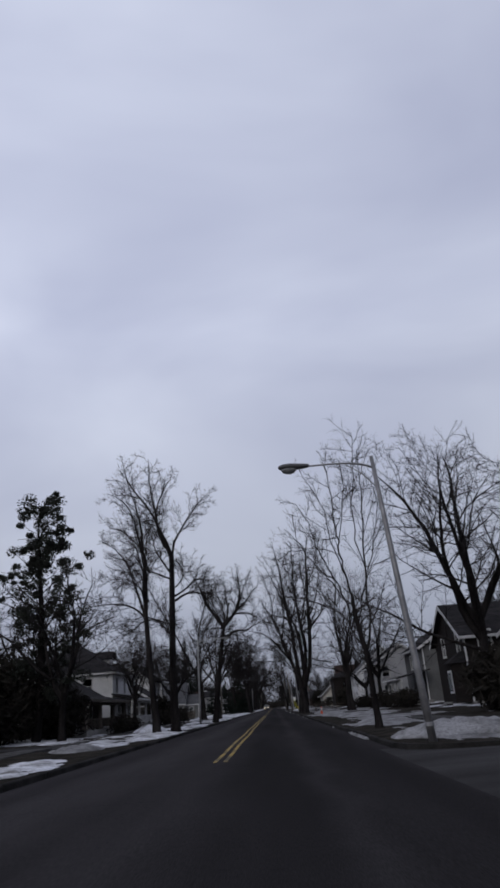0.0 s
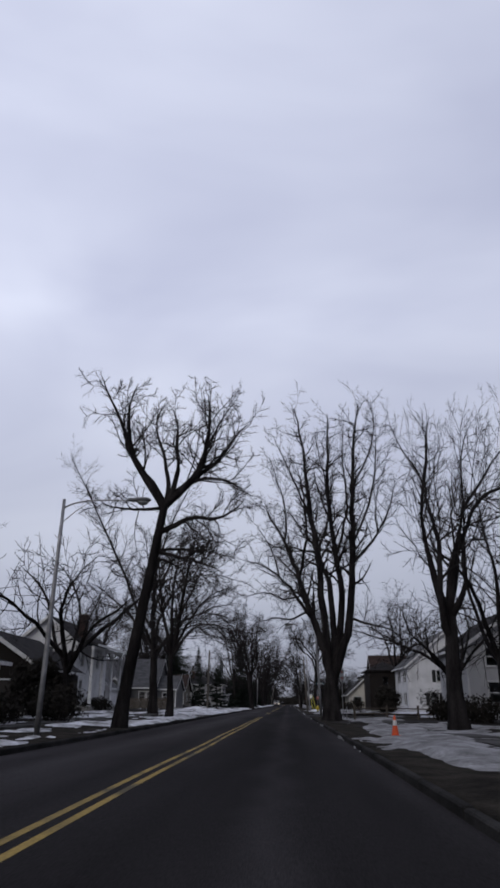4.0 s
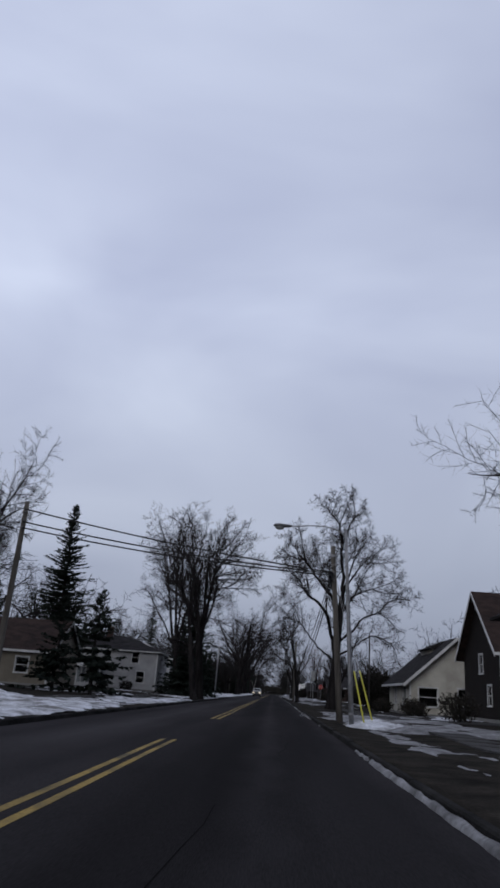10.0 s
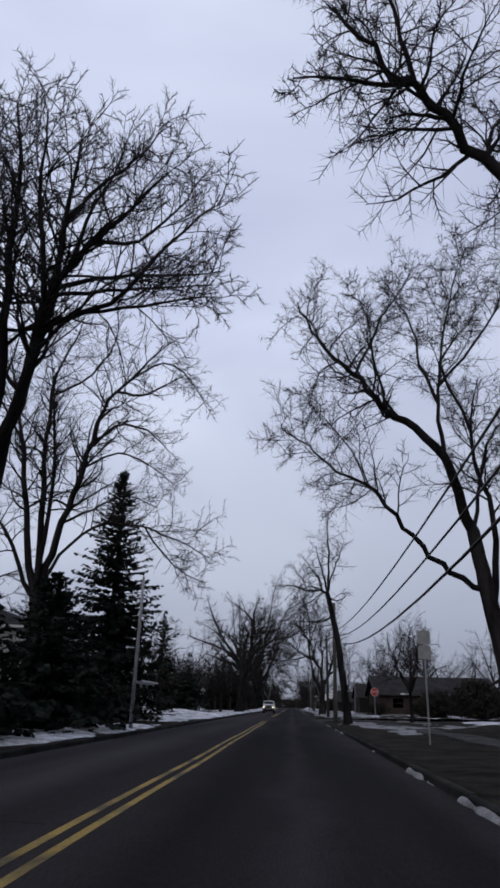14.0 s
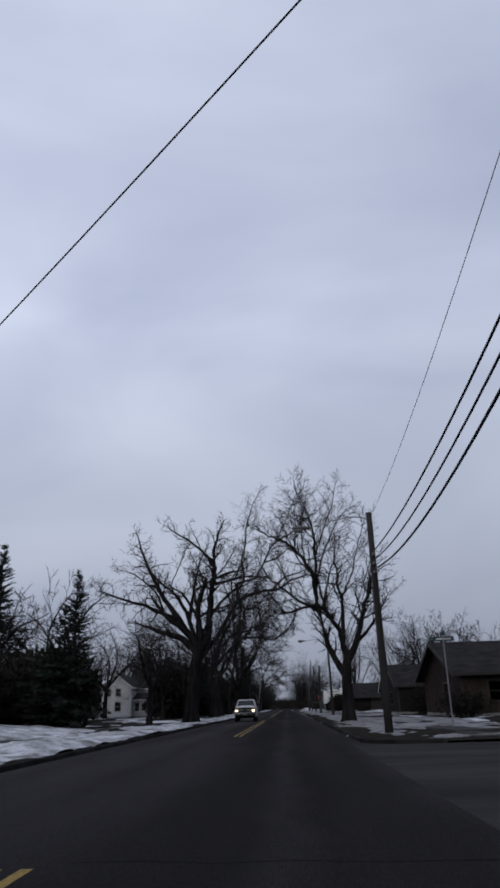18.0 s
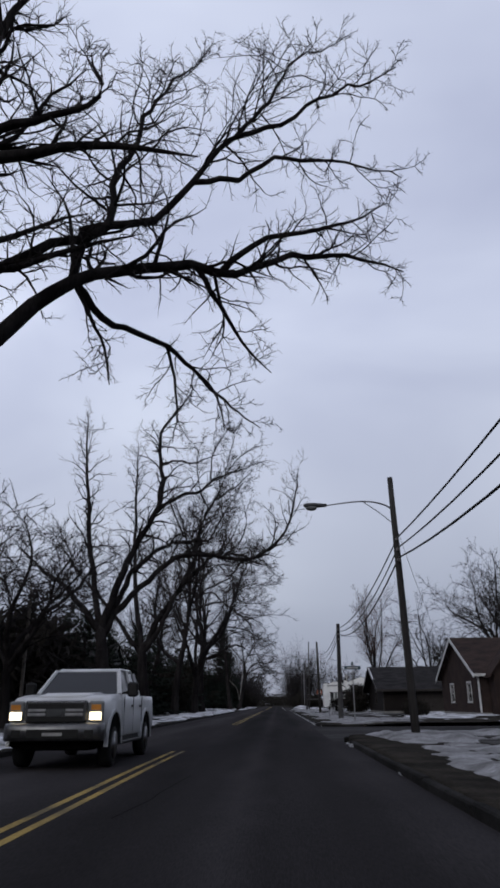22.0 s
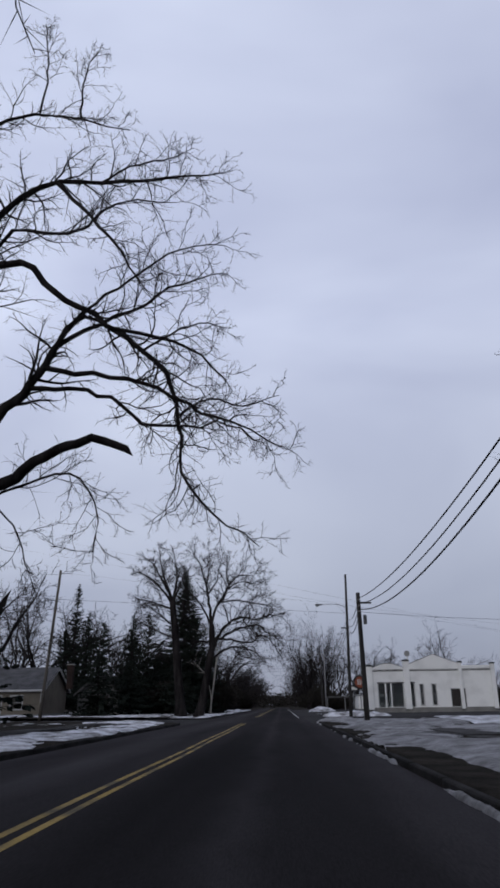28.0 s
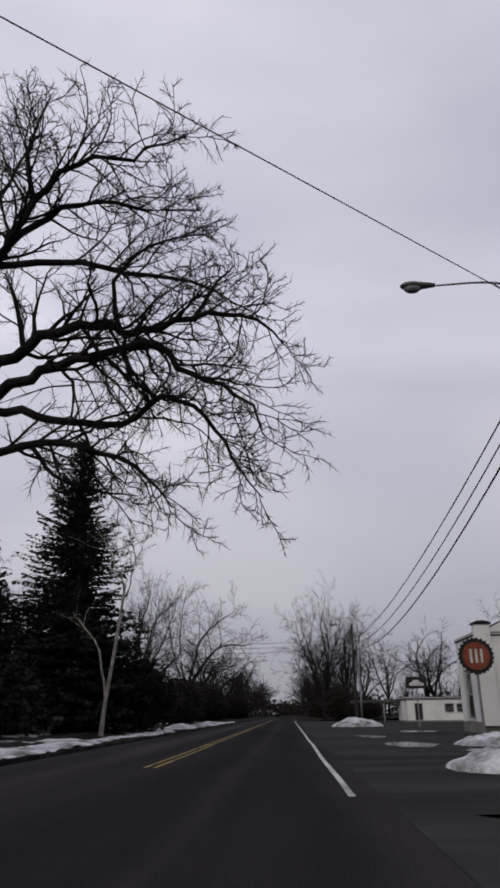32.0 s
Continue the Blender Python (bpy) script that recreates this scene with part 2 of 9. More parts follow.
SLUSH = material("dirty_slush", (0.24, 0.238, 0.245), 0.75, second=(0.06, 0.057, 0.056), scale=1.2, fine=0.8, bump=0.6, bump_scale=12, lo=0.32, hi=0.64, spec=0.3)
POLEW = material("weathered_pole_wood", (0.115, 0.105, 0.092), 0.9, second=(0.050, 0.045, 0.040), scale=1.6, fine=0.5, bump=0.6, bump_scale=20, stretch=(2, 2, 0.15), spec=0.2, random=0.15)
POLEW_DARK = material("creosoted_pole_wood", (0.045, 0.042, 0.040), 0.85, second=(0.022, 0.020, 0.020), scale=1.6, fine=0.5, bump=0.6, bump_scale=20, stretch=(2, 2, 0.15), spec=0.25)
STEEL = material("galvanised_steel", (0.30, 0.30, 0.31), 0.5, 0.6, second=(0.20, 0.20, 0.21), scale=4, fine=0.2)
LAMPGREY = material("lamp_housing", (0.12, 0.12, 0.125), 0.55, 0.3, scale=4)
LENS = material("lamp_lens", (0.2, 0.205, 0.21), 0.25, scale=8)
CABLE = material("black_cable", (0.012, 0.012, 0.013), 0.6, scale=5)
PORCELAIN = material("insulator_porcelain", (0.18, 0.16, 0.15), 0.3, scale=6)
CONCRETE_B = material("foundation_concrete", (0.22, 0.215, 0.205), 0.95, scale=1, fine=0.4, bump=0.3)
WHITE_S = siding("white_siding", (0.60, 0.60, 0.61))
WHITE_D = siding("dull_white_siding", (0.40, 0.40, 0.41))
GREY_S = siding("grey_siding", (0.13, 0.13, 0.13))
TAN_S = siding("tan_siding", (0.19, 0.17, 0.14))
BROWN_S = siding("dark_brown_shingle", (0.018, 0.015, 0.014), 0.2)
CREAM = material("cream_stucco", (0.46, 0.44, 0.39), 0.9, second=(0.34, 0.32, 0.28), scale=0.8, fine=0.3, bump=0.4, bump_scale=22)
BRICKM = material("dark_brick_wall", (0.045, 0.032, 0.028), 0.9, spec=0.06, second=(0.03, 0.022, 0.021), scale=1.2, fine=0.6, bump=0.6, bump_scale=12)
PLASTER = material("white_painted_block", (0.78, 0.78, 0.77), 0.8, second=(0.62, 0.62, 0.61), scale=0.5, fine=0.25, bump=0.25, bump_scale=12, lo=0.25, hi=0.55)
TRIM = material("white_trim_paint", (0.58, 0.58, 0.58), 0.6, second=(0.42, 0.42, 0.42), scale=2, fine=0.2)
SHUTTER = material("black_shutter_paint", (0.020, 0.020, 0.021), 0.6, scale=5)
ROOF_D = material("dark_asphalt_shingles", (0.03, 0.028, 0.029), 0.95, second=(0.016, 0.015, 0.016), scale=1.0, fine=0.7, bump=0.5, bump_scale=20, stretch=(1, 1, 3), spec=0.06)
ROOF_B = material("brown_asphalt_shingles", (0.045, 0.031, 0.027), 0.95, second=(0.025, 0.019, 0.018), scale=1.0, fine=0.7, bump=0.5, bump_scale=20, stretch=(1, 1, 3), spec=0.06)
ROOF_G = material("grey_asphalt_shingles", (0.085, 0.085, 0.09), 0.95, second=(0.05, 0.05, 0.053), scale=1.0, fine=0.7, bump=0.5, bump_scale=20, stretch=(1, 1, 3))
DOORM = material("dark_door_paint", (0.035, 0.030, 0.028), 0.6, scale=3)
FENCEW = material("weathered_fence_wood", (0.085, 0.072, 0.060), 0.9, second=(0.05, 0.043, 0.037), scale=2, fine=0.5, bump=0.5, stretch=(1, 1, 0.2), random=0.25)
GREENSIGN = material("street_sign_paint", (0.025, 0.060, 0.075), 0.5, scale=4)
SIGNBACK = material("sign_aluminium", (0.33, 0.33, 0.33), 0.5, 0.4, scale=4)
SIGNWHITE = material("sign_white", (0.6, 0.6, 0.58), 0.5, scale=4)
RED = material("red_sign_paint", (0.36, 0.025, 0.022), 0.5, second=(0.24, 0.02, 0.018), scale=4)
ORANGE = material("orange_sign_paint", (0.27, 0.07, 0.035), 0.5, second=(0.18, 0.05, 0.028), scale=3)
CONEM = material("orange_cone_plastic", (0.62, 0.09, 0.03), 0.55, scale=4)
HYDY = material("yellow_hydrant_paint", (0.58, 0.44, 0.04), 0.5, second=(0.38, 0.28, 0.03), scale=6, fine=0.3)
HYDG = material("dark_green_paint", (0.02, 0.045, 0.03), 0.5, scale=5)
GUYY = material("yellow_plastic_guard", (0.62, 0.58, 0.08), 0.5, scale=4)
CARWHITE = material("white_car_paint", (0.56, 0.57, 0.59), 0.28, second=(0.44, 0.445, 0.45), scale=1.2, fine=0.2, spec=0.4)
CARDARK = material("dark_grey_car_paint", (0.06, 0.062, 0.066), 0.25, scale=2, spec=0.6)
CHROME = material("chrome", (0.55, 0.55, 0.56), 0.18, 1.0, scale=5)
RUBBER = material("tyre_rubber", (0.014, 0.014, 0.014), 0.85, scale=8)
# near-black that stands for the shade below the truck and in its wheel arches
SHADE_BLACK = material("black_underside", (0.004, 0.004, 0.004), 0.95, scale=8, spec=0.02)
BUMPER = material("weathered_chrome", (0.15, 0.15, 0.155), 0.3, 0.85, second=(0.09, 0.09, 0.092), scale=3, fine=0.3)
PLASTIC_D = material("black_plastic", (0.012, 0.012, 0.0125), 0.55, scale=8)
AMBER = material("amber_lens", (0.55, 0.22, 0.04), 0.3, scale=5)


def glass_material(name, tint, rough=0.04):
    m = bpy.data.materials.new(name)
    m.use_nodes = True
    b = m.node_tree.nodes["Principled BSDF"]
    b.inputs["Base Color"].default_value = (*tint, 1)
    b.inputs["Roughness"].default_value, b.inputs["Transmission Weight"].default_value, b.inputs["IOR"].default_value = rough, 1.0, 1.45
    return m


GLASS = glass_material("window_glass", (0.75, 0.8, 0.82))
CARGLASS = material("tinted_car_glass", (0.010, 0.011, 0.013), 0.10, scale=3, spec=0.38)
HEADLAMP = bpy.data.materials.new("lit_headlamp")
HEADLAMP.use_nodes = True
HEADLAMP.node_tree.nodes["Principled BSDF"].inputs["Emission Color"].default_value = (1.0, 0.78, 0.45, 1)
HEADLAMP.node_tree.nodes["Principled BSDF"].inputs["Emission Strength"].default_value = 4.0


# ---------------------------------------------------------------- mesh tools
class Geo:
    """Gathers faces for one mesh."""

    def __init__(self):
        self.v, self.f = [], []

    def add(self, verts, faces):
        k = len(self.v)
        self.v += [tuple(p) for p in verts]
        self.f += [tuple(i + k for i in q) for q in faces]
        return self

    def box(self, x0, y0, z0, x1, y1, z1, c=0.0):
        """A box; c chamfers its upright edges and rims."""
        x0, x1, y0, y1, z0, z1 = min(x0, x1), max(x0, x1), min(y0, y1), max(y0, y1), min(z0, z1), max(z0, z1)
        if c <= 0:
            v = [(x, y, z) for z in (z0, z1) for x, y in ((x0, y0), (x1, y0), (x1, y1), (x0, y1))]
            return self.add(v, [(3, 2, 1, 0), (4, 5, 6, 7), (0, 1, 5, 4), (1, 2, 6, 5), (2, 3, 7, 6), (3, 0, 4, 7)])
        c = min(c, (x1 - x0) / 3, (y1 - y0) / 3, (z1 - z0) / 3)
        ring = lambda i, z: [(x0 + i + c, y0 + i, z), (x1 - i - c, y0 + i, z), (x1 - i, y0 + i + c, z), (x1 - i, y1 - i - c, z),
                             (x1 - i - c, y1 - i, z), (x0 + i + c, y1 - i, z), (x0 + i, y1 - i - c, z), (x0 + i, y0 + i + c, z)]
        v = ring(c, z0) + ring(0, z0 + c) + ring(0, z1 - c) + ring(c, z1)
        f = [tuple(range(7, -1, -1)), tuple(range(24, 32))]
        f += [(8 * a + i, 8 * a + (i + 1) % 8, 8 * a + 8 + (i + 1) % 8, 8 * a + 8 + i) for a in range(3) for i in range(8)]
        return self.add(v, f)

    def loft(self, rings, closed=True, caps=True):
        """Skins rings of equal length."""
        n = len(rings[0])
        v = [p for r in rings for p in r]
        f = [(n * a + i, n * a + (i + 1) % n, n * a + n + (i + 1) % n, n * a + n + i) for a in range(len(rings) - 1) for i in range(n if closed else n - 1)]
        if caps:
            f += [tuple(range(n - 1, -1, -1)), tuple(range(n * (len(rings) - 1), n * len(rings)))]
        return self.add(v, f)

    def lathe(self, cx, cy, profile, sides=12):
        """Turns (radius, z) rows round an upright axis."""
        return self.loft([[(cx + r * math.cos(2 * math.pi * i / sides), cy + r * math.sin(2 * math.pi * i / sides), z) for i in range(sides)] for r, z in profile])

    def tube(self, pts, radii, sides=8):
        pts = [Vector(p) for p in pts]
        radii = radii if isinstance(radii, (list, tuple)) else [radii] * len(pts)
        rings = []
        for i, p in enumerate(pts):
            t = (pts[min(i + 1, len(pts) - 1)] - pts[max(i - 1, 0)]).normalized()
            ref = Vector((0, 0, 1)) if abs(t.z) < 0.9 else Vector((1, 0, 0))
            u = t.cross(ref).normalized()
            w = t.cross(u)
            rings.append([tuple(p + radii[i] * (math.cos(2 * math.pi * k / sides) * u + math.sin(2 * math.pi * k / sides) * w)) for k in range(sides)])
        return self.loft(rings)

    def prism(self, poly, axis, a, b):
        """A polygon in the two other axes, pushed along axis from a to b."""
        put = {"x": lambda p, s: (s, p[0], p[1]), "y": lambda p, s: (p[0], s, p[1]), "z": lambda p, s: (p[0], p[1], s)}[axis]
        return self.loft([[put(p, s) for p in poly] for s in (a, b)])

    def mesh(self, name):
        me = bpy.data.meshes.new(name)
        me.from_pydata(self.v, [], self.f)
        me.validate()
        bm = bmesh.new()
        bm.from_mesh(me)
        bmesh.ops.recalc_face_normals(bm, faces=bm.faces)
        bm.to_mesh(me)
        bm.free()
        return me


def part(name, geo, mat, parent=None, label="", smooth=False):
    """Links a Geo (or a mesh) as one object under a thing."""
    me = geo.mesh(name) if isinstance(geo, Geo) else geo
    if mat:
        me.materials.clear()
        me.materials.append(mat)
    if smooth:
        me.polygons.foreach_set("use_smooth", [True] * len(me.polygons))
    ob = new(name, me)
    if parent:
        ob.parent = parent
    if label:
        ob["label"] = label
    return ob


def thing(name, x, y, z, label, category, group="", turn=0.0):
    ob = new(name)
    ob.empty_display_size = 0.2
    ob.location, ob.rotation_euler = (x, y, z), (0, 0, radians(turn))
    return tagged(ob, label, category, group)


def quick_mesh(name, verts, quads):
    """A mesh of quads from arrays."""
    me = bpy.data.meshes.new(name)
    verts, quads = np.asarray(verts, np.float32), np.asarray(quads, np.int32)
    me.vertices.add(len(verts))
    me.vertices.foreach_set("co", verts.ravel())
    me.loops.add(quads.size)
    me.loops.foreach_set("vertex_index", quads.ravel())
    me.polygons.add(len(quads))
    me.polygons.foreach_set("loop_start", np.arange(0, quads.size, quads.shape[1], dtype=np.int32))
    me.polygons.foreach_set("loop_total", np.full(len(quads), quads.shape[1], np.int32))
    me.update(calc_edges=True)
    return me

# ---------------------------------------------------------------- ground, road, kerbs
ROAD_L, SOUTH, NORTH = -6.5, 20.0, 760.0
CROSS = [(60.0, 74.5, 1), (177.5, 189.5, 1), (312.0, 327.0, 1), (388.0, 401.0, 1), (502.0, 519.0, 0)]   # side streets: from, to, 1 right only, 0 both


def road_right(y):
    """The right kerb drifts out along the street."""
    return float(np.interp(y, [0, 240, 300, 400, 490, 800], [2.2, 2.3, 2.55, 2.85, 3.0, 3.2]))


def lawn_z(x, y):
    """Height of the verges and lawns: a little above the kerb, rising gently to the houses."""
    side = np.where(x < -2, -x - 6.6, x - 2.6).clip(0, 60)
    wave = 0.03 * np.sin(x * 0.9 + 1.3 * np.sin(y * 0.21)) + 0.03 * np.sin(y * 0.7 + x * 0.3)
    bank = 0.55 * np.exp(-((y - 338) / 14.0) ** 2) * np.clip((side - 5) / 6, 0, 1) * (x < 0)
    return 0.10 + 0.012 * side.clip(0, 25) + wave * (side > 0.4) + bank


def strip_rows(y0, y1, step):
    n = max(2, int(round((y1 - y0) / step)) + 1)
    return np.linspace(y0, y1, n)


def grid_mesh(name, ys, xs_of_y, z_of):
    """A sheet over rows y, each with its own x places."""
    xs = np.array([xs_of_y(y) for y in ys])
    yy = np.repeat(ys[:, None], xs.shape[1], 1)
    v = np.stack([xs, yy, z_of(xs, yy)], -1).reshape(-1, 3)
    a, b = xs.shape
    i = np.arange(a * b).reshape(a, b)
    q = np.stack([i[:-1, :-1], i[:-1, 1:], i[1:, 1:], i[1:, :-1]], -1).reshape(-1, 4)
    return quick_mesh(name, v, q)


def structure(name, me, mat, label, category="", kind="structure"):
    ob = part(name, me, mat)
    return tagged(ob, label, category or name.replace("_", " "), kind=kind)


far = Geo()
far.add([(-2500, -600, -0.06), (2500, -600, -0.06), (2500, 4000, -0.06), (-2500, 4000, -0.06)], [(0, 1, 2, 3)])
structure("ground", far, GRASS, "flat winter ground reaching the horizon", "ground")

ys = strip_rows(SOUTH, NORTH, 2.0)
road = grid_mesh("road", ys, lambda y: np.linspace(ROAD_L, road_right(y), 13), lambda x, y: 0.035 * (1 - ((x + 2.1) / 4.4) ** 2).clip(0, 1) - 0.03)
structure("road", road, ASPHALT, "dark worn asphalt street, damp at the edges", "road")

def side_sheet(edge, way, y0, y1, flare, width):
    """A sheet of asphalt that leaves the road level with it; flare widens its mouth."""
    offs = np.array([-0.4, 0.0, 0.5, 0.9, 1.6, 2.6, 6, 15, 40, width])
    wide = np.interp(offs, [0, 0.9, 2.6], [flare, flare * 0.3, 0])
    rows = np.linspace(0, 1, 13)
    v = [(edge + way * o, y0 - w + (y1 - y0 + 2 * w) * r, float(np.interp(o, [-0.4, 0, 2.0], [-0.024, -0.02, 0.006]))) for r in rows for o, w in zip(offs, wide)]
    i = np.arange(len(v)).reshape(len(rows), len(offs))
    return quick_mesh("side_street", v, np.stack([i[:-1, :-1], i[:-1, 1:], i[1:, 1:], i[1:, :-1]], -1).reshape(-1, 4))


for a, b, right in CROSS:
    structure("road", side_sheet(road_right((a + b) / 2), 1, a, b, 2.4, 88), ASPHALT_SIDE, "side street of patched grey asphalt", "road")
    if not right:
        structure("road", side_sheet(ROAD_L, -1, a, b, 2.4, 88), ASPHALT_SIDE, "side street of patched grey asphalt", "road")

# the lot of the shop on the corner
structure("pavement", side_sheet(3.05, 1, 520.5, 640, 0.0, 88), ASPHALT_SIDE, "wide asphalt forecourt with wet patches", "forecourt")


def lawn(side, y0, y1):
    """One block of verge and lawn between two side streets, with rounded corners at the streets."""
    rows = np.unique(np.r_[strip_rows(y0, y1, 1.6), y0 + np.array([0.0, 0.25, 0.7, 1.3, 2.2]), y1 - np.array([0.0, 0.25, 0.7, 1.3, 2.2])])
    offs = np.r_[0, 0.02, 0.3, 0.8, 1.4, np.arange(2.2, 12, 0.9), np.arange(12, 40, 2.5), 44, 60, 90]

    def xs(y):
        d = min(y - y0, y1 - y)
        corner = 2.4 * (1 - math.sqrt(max(0, 1 - (1 - min(d, 2.4) / 2.4) ** 2)))
        return ROAD_L - 0.15 - corner - offs if side < 0 else road_right(y) + 0.15 + corner + offs

    me = grid_mesh("lawn", rows, xs, lambda x, y: np.where(np.abs(x - np.array([[xs(r)[0]] for r in rows])) < 1e-6, -0.1, lawn_z(x, y)))
    return structure("ground", me, GRASS, "dull winter lawn and verge beside the street", "lawn")


RIGHT_BLOCKS = [(SOUTH, 60), (74.5, 177.5), (189.5, 312), (327, 388), (401, 502)]
LEFT_BLOCKS = [(SOUTH, 502), (519, NORTH)]
for a, b in RIGHT_BLOCKS:
    lawn(1, a, b)
lawn(1, 640, NORTH)
for a, b in LEFT_BLOCKS:
    lawn(-1, a, b)

# kerbs: cast lengths with open joints, worn, one object each side and block
rng = np.random.default_rng(5)
for side, blocks in ((1, RIGHT_BLOCKS), (-1, LEFT_BLOCKS)):
    for a, b in blocks:
        parent = tagged(new("kerb"), "worn concrete kerb edged with grit and slush", "kerb", kind="structure")
        y = a + 2.4
        kerb_mesh = None
        pieces = 0
        rest = Geo()
        while y < b - 5.2:
            x = road_right(y + 1.5) + 0.0 if side > 0 else ROAD_L - 0.15
            drop = rng.uniform(-0.02, 0.01)
            if kerb_mesh is None:
                kerb_mesh = Geo().box(0, 0, -0.2, 0.15, 2.97, 0.115, 0.025).mesh("kerb_stone")
            ob = part("kerb_stone", kerb_mesh, None, parent)
            if not kerb_mesh.materials:
                kerb_mesh.materials.append(KERB)
            ob.location = (x, y, drop)
            pieces += 1
            y += 3.0
        # the rounded corners at the side streets
        for end, sgn in ((a, 1), (b, -1)):
            g = Geo()
            cx = (road_right(end) + 2.4) if side > 0 else ROAD_L - 2.4
            arc = [radians(v) for v in (180, 157, 135, 112, 90)]
            inner = [(cx + side * 2.4 * math.cos(v), end + sgn * (2.4 - 2.4 * math.sin(v))) for v in arc]
            outer = [(cx + side * 2.25 * math.cos(v), end + sgn * (2.4 - 2.25 * math.sin(v))) for v in arc]
            for i in range(4):
                g.loft([[(*p, z) for p in (inner[i], inner[i + 1], outer[i + 1], outer[i])] for z in (-0.2, 0.11)])
            part("corner_stone", g, KERB, parent)

# paint
def stripe(x, y0, y1, w, mat, label, wobble=0.02):
    ys = strip_rows(y0, y1, 1.5)
    me = grid_mesh("road_line", ys, lambda y: np.array([x - w / 2, x + w / 2]) + wobble * math.sin(y * 0.37 + x),
                   lambda xx, yy: 0.035 * (1 - ((xx + 2.1) / 4.4) ** 2).clip(0, 1) - 0.026)
    return structure("road_line", me, mat, label, "road marking")


for y0, y1 in ((76.5, 174.7), (194.0, 207.0), (220.5, 309.0), (336.8, 380.0), (407.0, 501.0), (529.0, 700.0)):
    for x in (-2.34, -2.08):
        stripe(x, y0, y1, 0.11, YELLOW, "worn yellow centre line of a double pair")
stripe(2.15, 522.8, 640, 0.12, WHITEP, "worn white edge line")

# tar-filled cracks and darker patches on the carriageway
rng = np.random.default_rng(8)
tar = Geo()
for k in range(44):
    y = 70 + k * 11 + rng.uniform(-3, 3)
    if rng.random() < 0.5:
        x, ln = rng.uniform(-6, 1.8), rng.uniform(2, 9)
        pts = [(x + rng.normal(0, 0.05) + 0.05 * i, y + ln * i / 6) for i in range(7)]
        side_v = (1, 0)
    else:
        x0, x1 = (-6.3, -2.6) if rng.random() < 0.5 else (-1.8, 2.0)
        pts = [(x0 + (x1 - x0) * i / 6, y + rng.normal(0, 0.09)) for i in range(7)]
        side_v = (0, 1)
    w = rng.uniform(0.004, 0.010)
    z = lambda x: 0.035 * max(0, 1 - ((x + 2.1) / 4.4) ** 2) - 0.0265
    v = [(px + s * w * side_v[0], py + s * w * side_v[1], z(px)) for px, py in pts for s in (-1, 1)]
    tar.add(v, [(2 * i, 2 * i + 1, 2 * i + 3, 2 * i + 2) for i in range(6)])
tagged(part("road_crack", tar, TAR), "dark tar-sealed cracks across the asphalt", "cracks", kind="stuff")

# pavements of cast slabs
SLAB = Geo().box(0, 0, -0.12, 1.45, 1.46, 0.035, 0.012).mesh("slab")
SLAB.materials.append(WALKC)
rng = np.random.default_rng(9)
for side, blocks in ((1, [(74.5, 177.5), (189.5, 312), (327, 388), (401, 502)]), (-1, [(60, 502), (519, 640)])):
    for a, b in blocks:
        walk_parent = tagged(new("pavement"), "cracked concrete pavement slabs", "pavement", kind="structure")
        y = a + 1.0
        while y < b - 2.4:
            x = road_right(y) + 3.7 if side > 0 else -12.2
            z = float(lawn_z(np.array(x + 0.7), np.array(y))) + rng.uniform(-0.006, 0.012)
            ob = part("slab", SLAB, None, walk_parent)
            ob.location, ob.rotation_euler = (x, y, z), (rng.uniform(-0.008, 0.008), rng.uniform(-0.008, 0.008), 0)
            y += 1.5

# driveway aprons and drives
for x0, x1, y0, y1, mat in ((-45, -6.6, 92.0, 95.2, ASPHALT_SIDE), (-40, -6.6, 149.0, 152.0, WALKC), (-40, -6.6, 196.5, 200.5, ASPHALT_SIDE), (-40, -6.6, 246.0, 249.5, WALKC),
                            (-40, -6.6, 366.0, 369.0, ASPHALT_SIDE), (-40, -6.6, 460.0, 463.0, ASPHALT_SIDE), (2.4, 40, 143.5, 147.0, ASPHALT_SIDE), (2.4, 40, 152.5, 157.5, ASPHALT_SIDE),
                            (2.5, 45, 236.0, 240.0, WALKC), (2.6, 45, 252.0, 255.5, ASPHALT_SIDE), (2.7, 45, 348.0, 351.5, WALKC), (2.9, 45, 433.0, 437.0, WALKC), (3.0, 45, 474.0, 479.0, WALKC)):
    xs = np.linspace(x0, x1, 24)
    me = grid_mesh("driveway", strip_rows(y0, y1, 0.8), lambda y: xs, lambda x, y: np.where((x > -6.9) & (x < 3.3), 0.03, lawn_z(x, y) + 0.03))
    structure("pavement", me, mat, "short driveway crossing the verge to a house", "driveway")


# ---------------------------------------------------------------- old snow
def value_noise(x, y, seed, size):
    """Smooth noise over the plan, 0 to 1."""
    r = np.random.default_rng(seed)
    table = r.random((256, 256))
    x, y = x / size + 1000, y / size + 1000
    i, j = np.floor(x).astype(int), np.floor(y).astype(int)
    u, v = x - i, y - j
    u, v = u * u * (3 - 2 * u), v * v * (3 - 2 * v)
    t = lambda a, b: table[a % 256, b % 256]
    return (t(i, j) * (1 - u) + t(i + 1, j) * u) * (1 - v) + (t(i, j + 1) * (1 - u) + t(i + 1, j + 1) * u) * v


def fractal(x, y, seed, size):
    return 0.42 * value_noise(x, y, seed, size) + 0.26 * value_noise(x, y, seed + 1, size * 0.42) + 0.18 * value_noise(x, y, seed + 2, size * 0.17) + 0.14 * value_noise(x, y, seed + 3, size * 0.07)


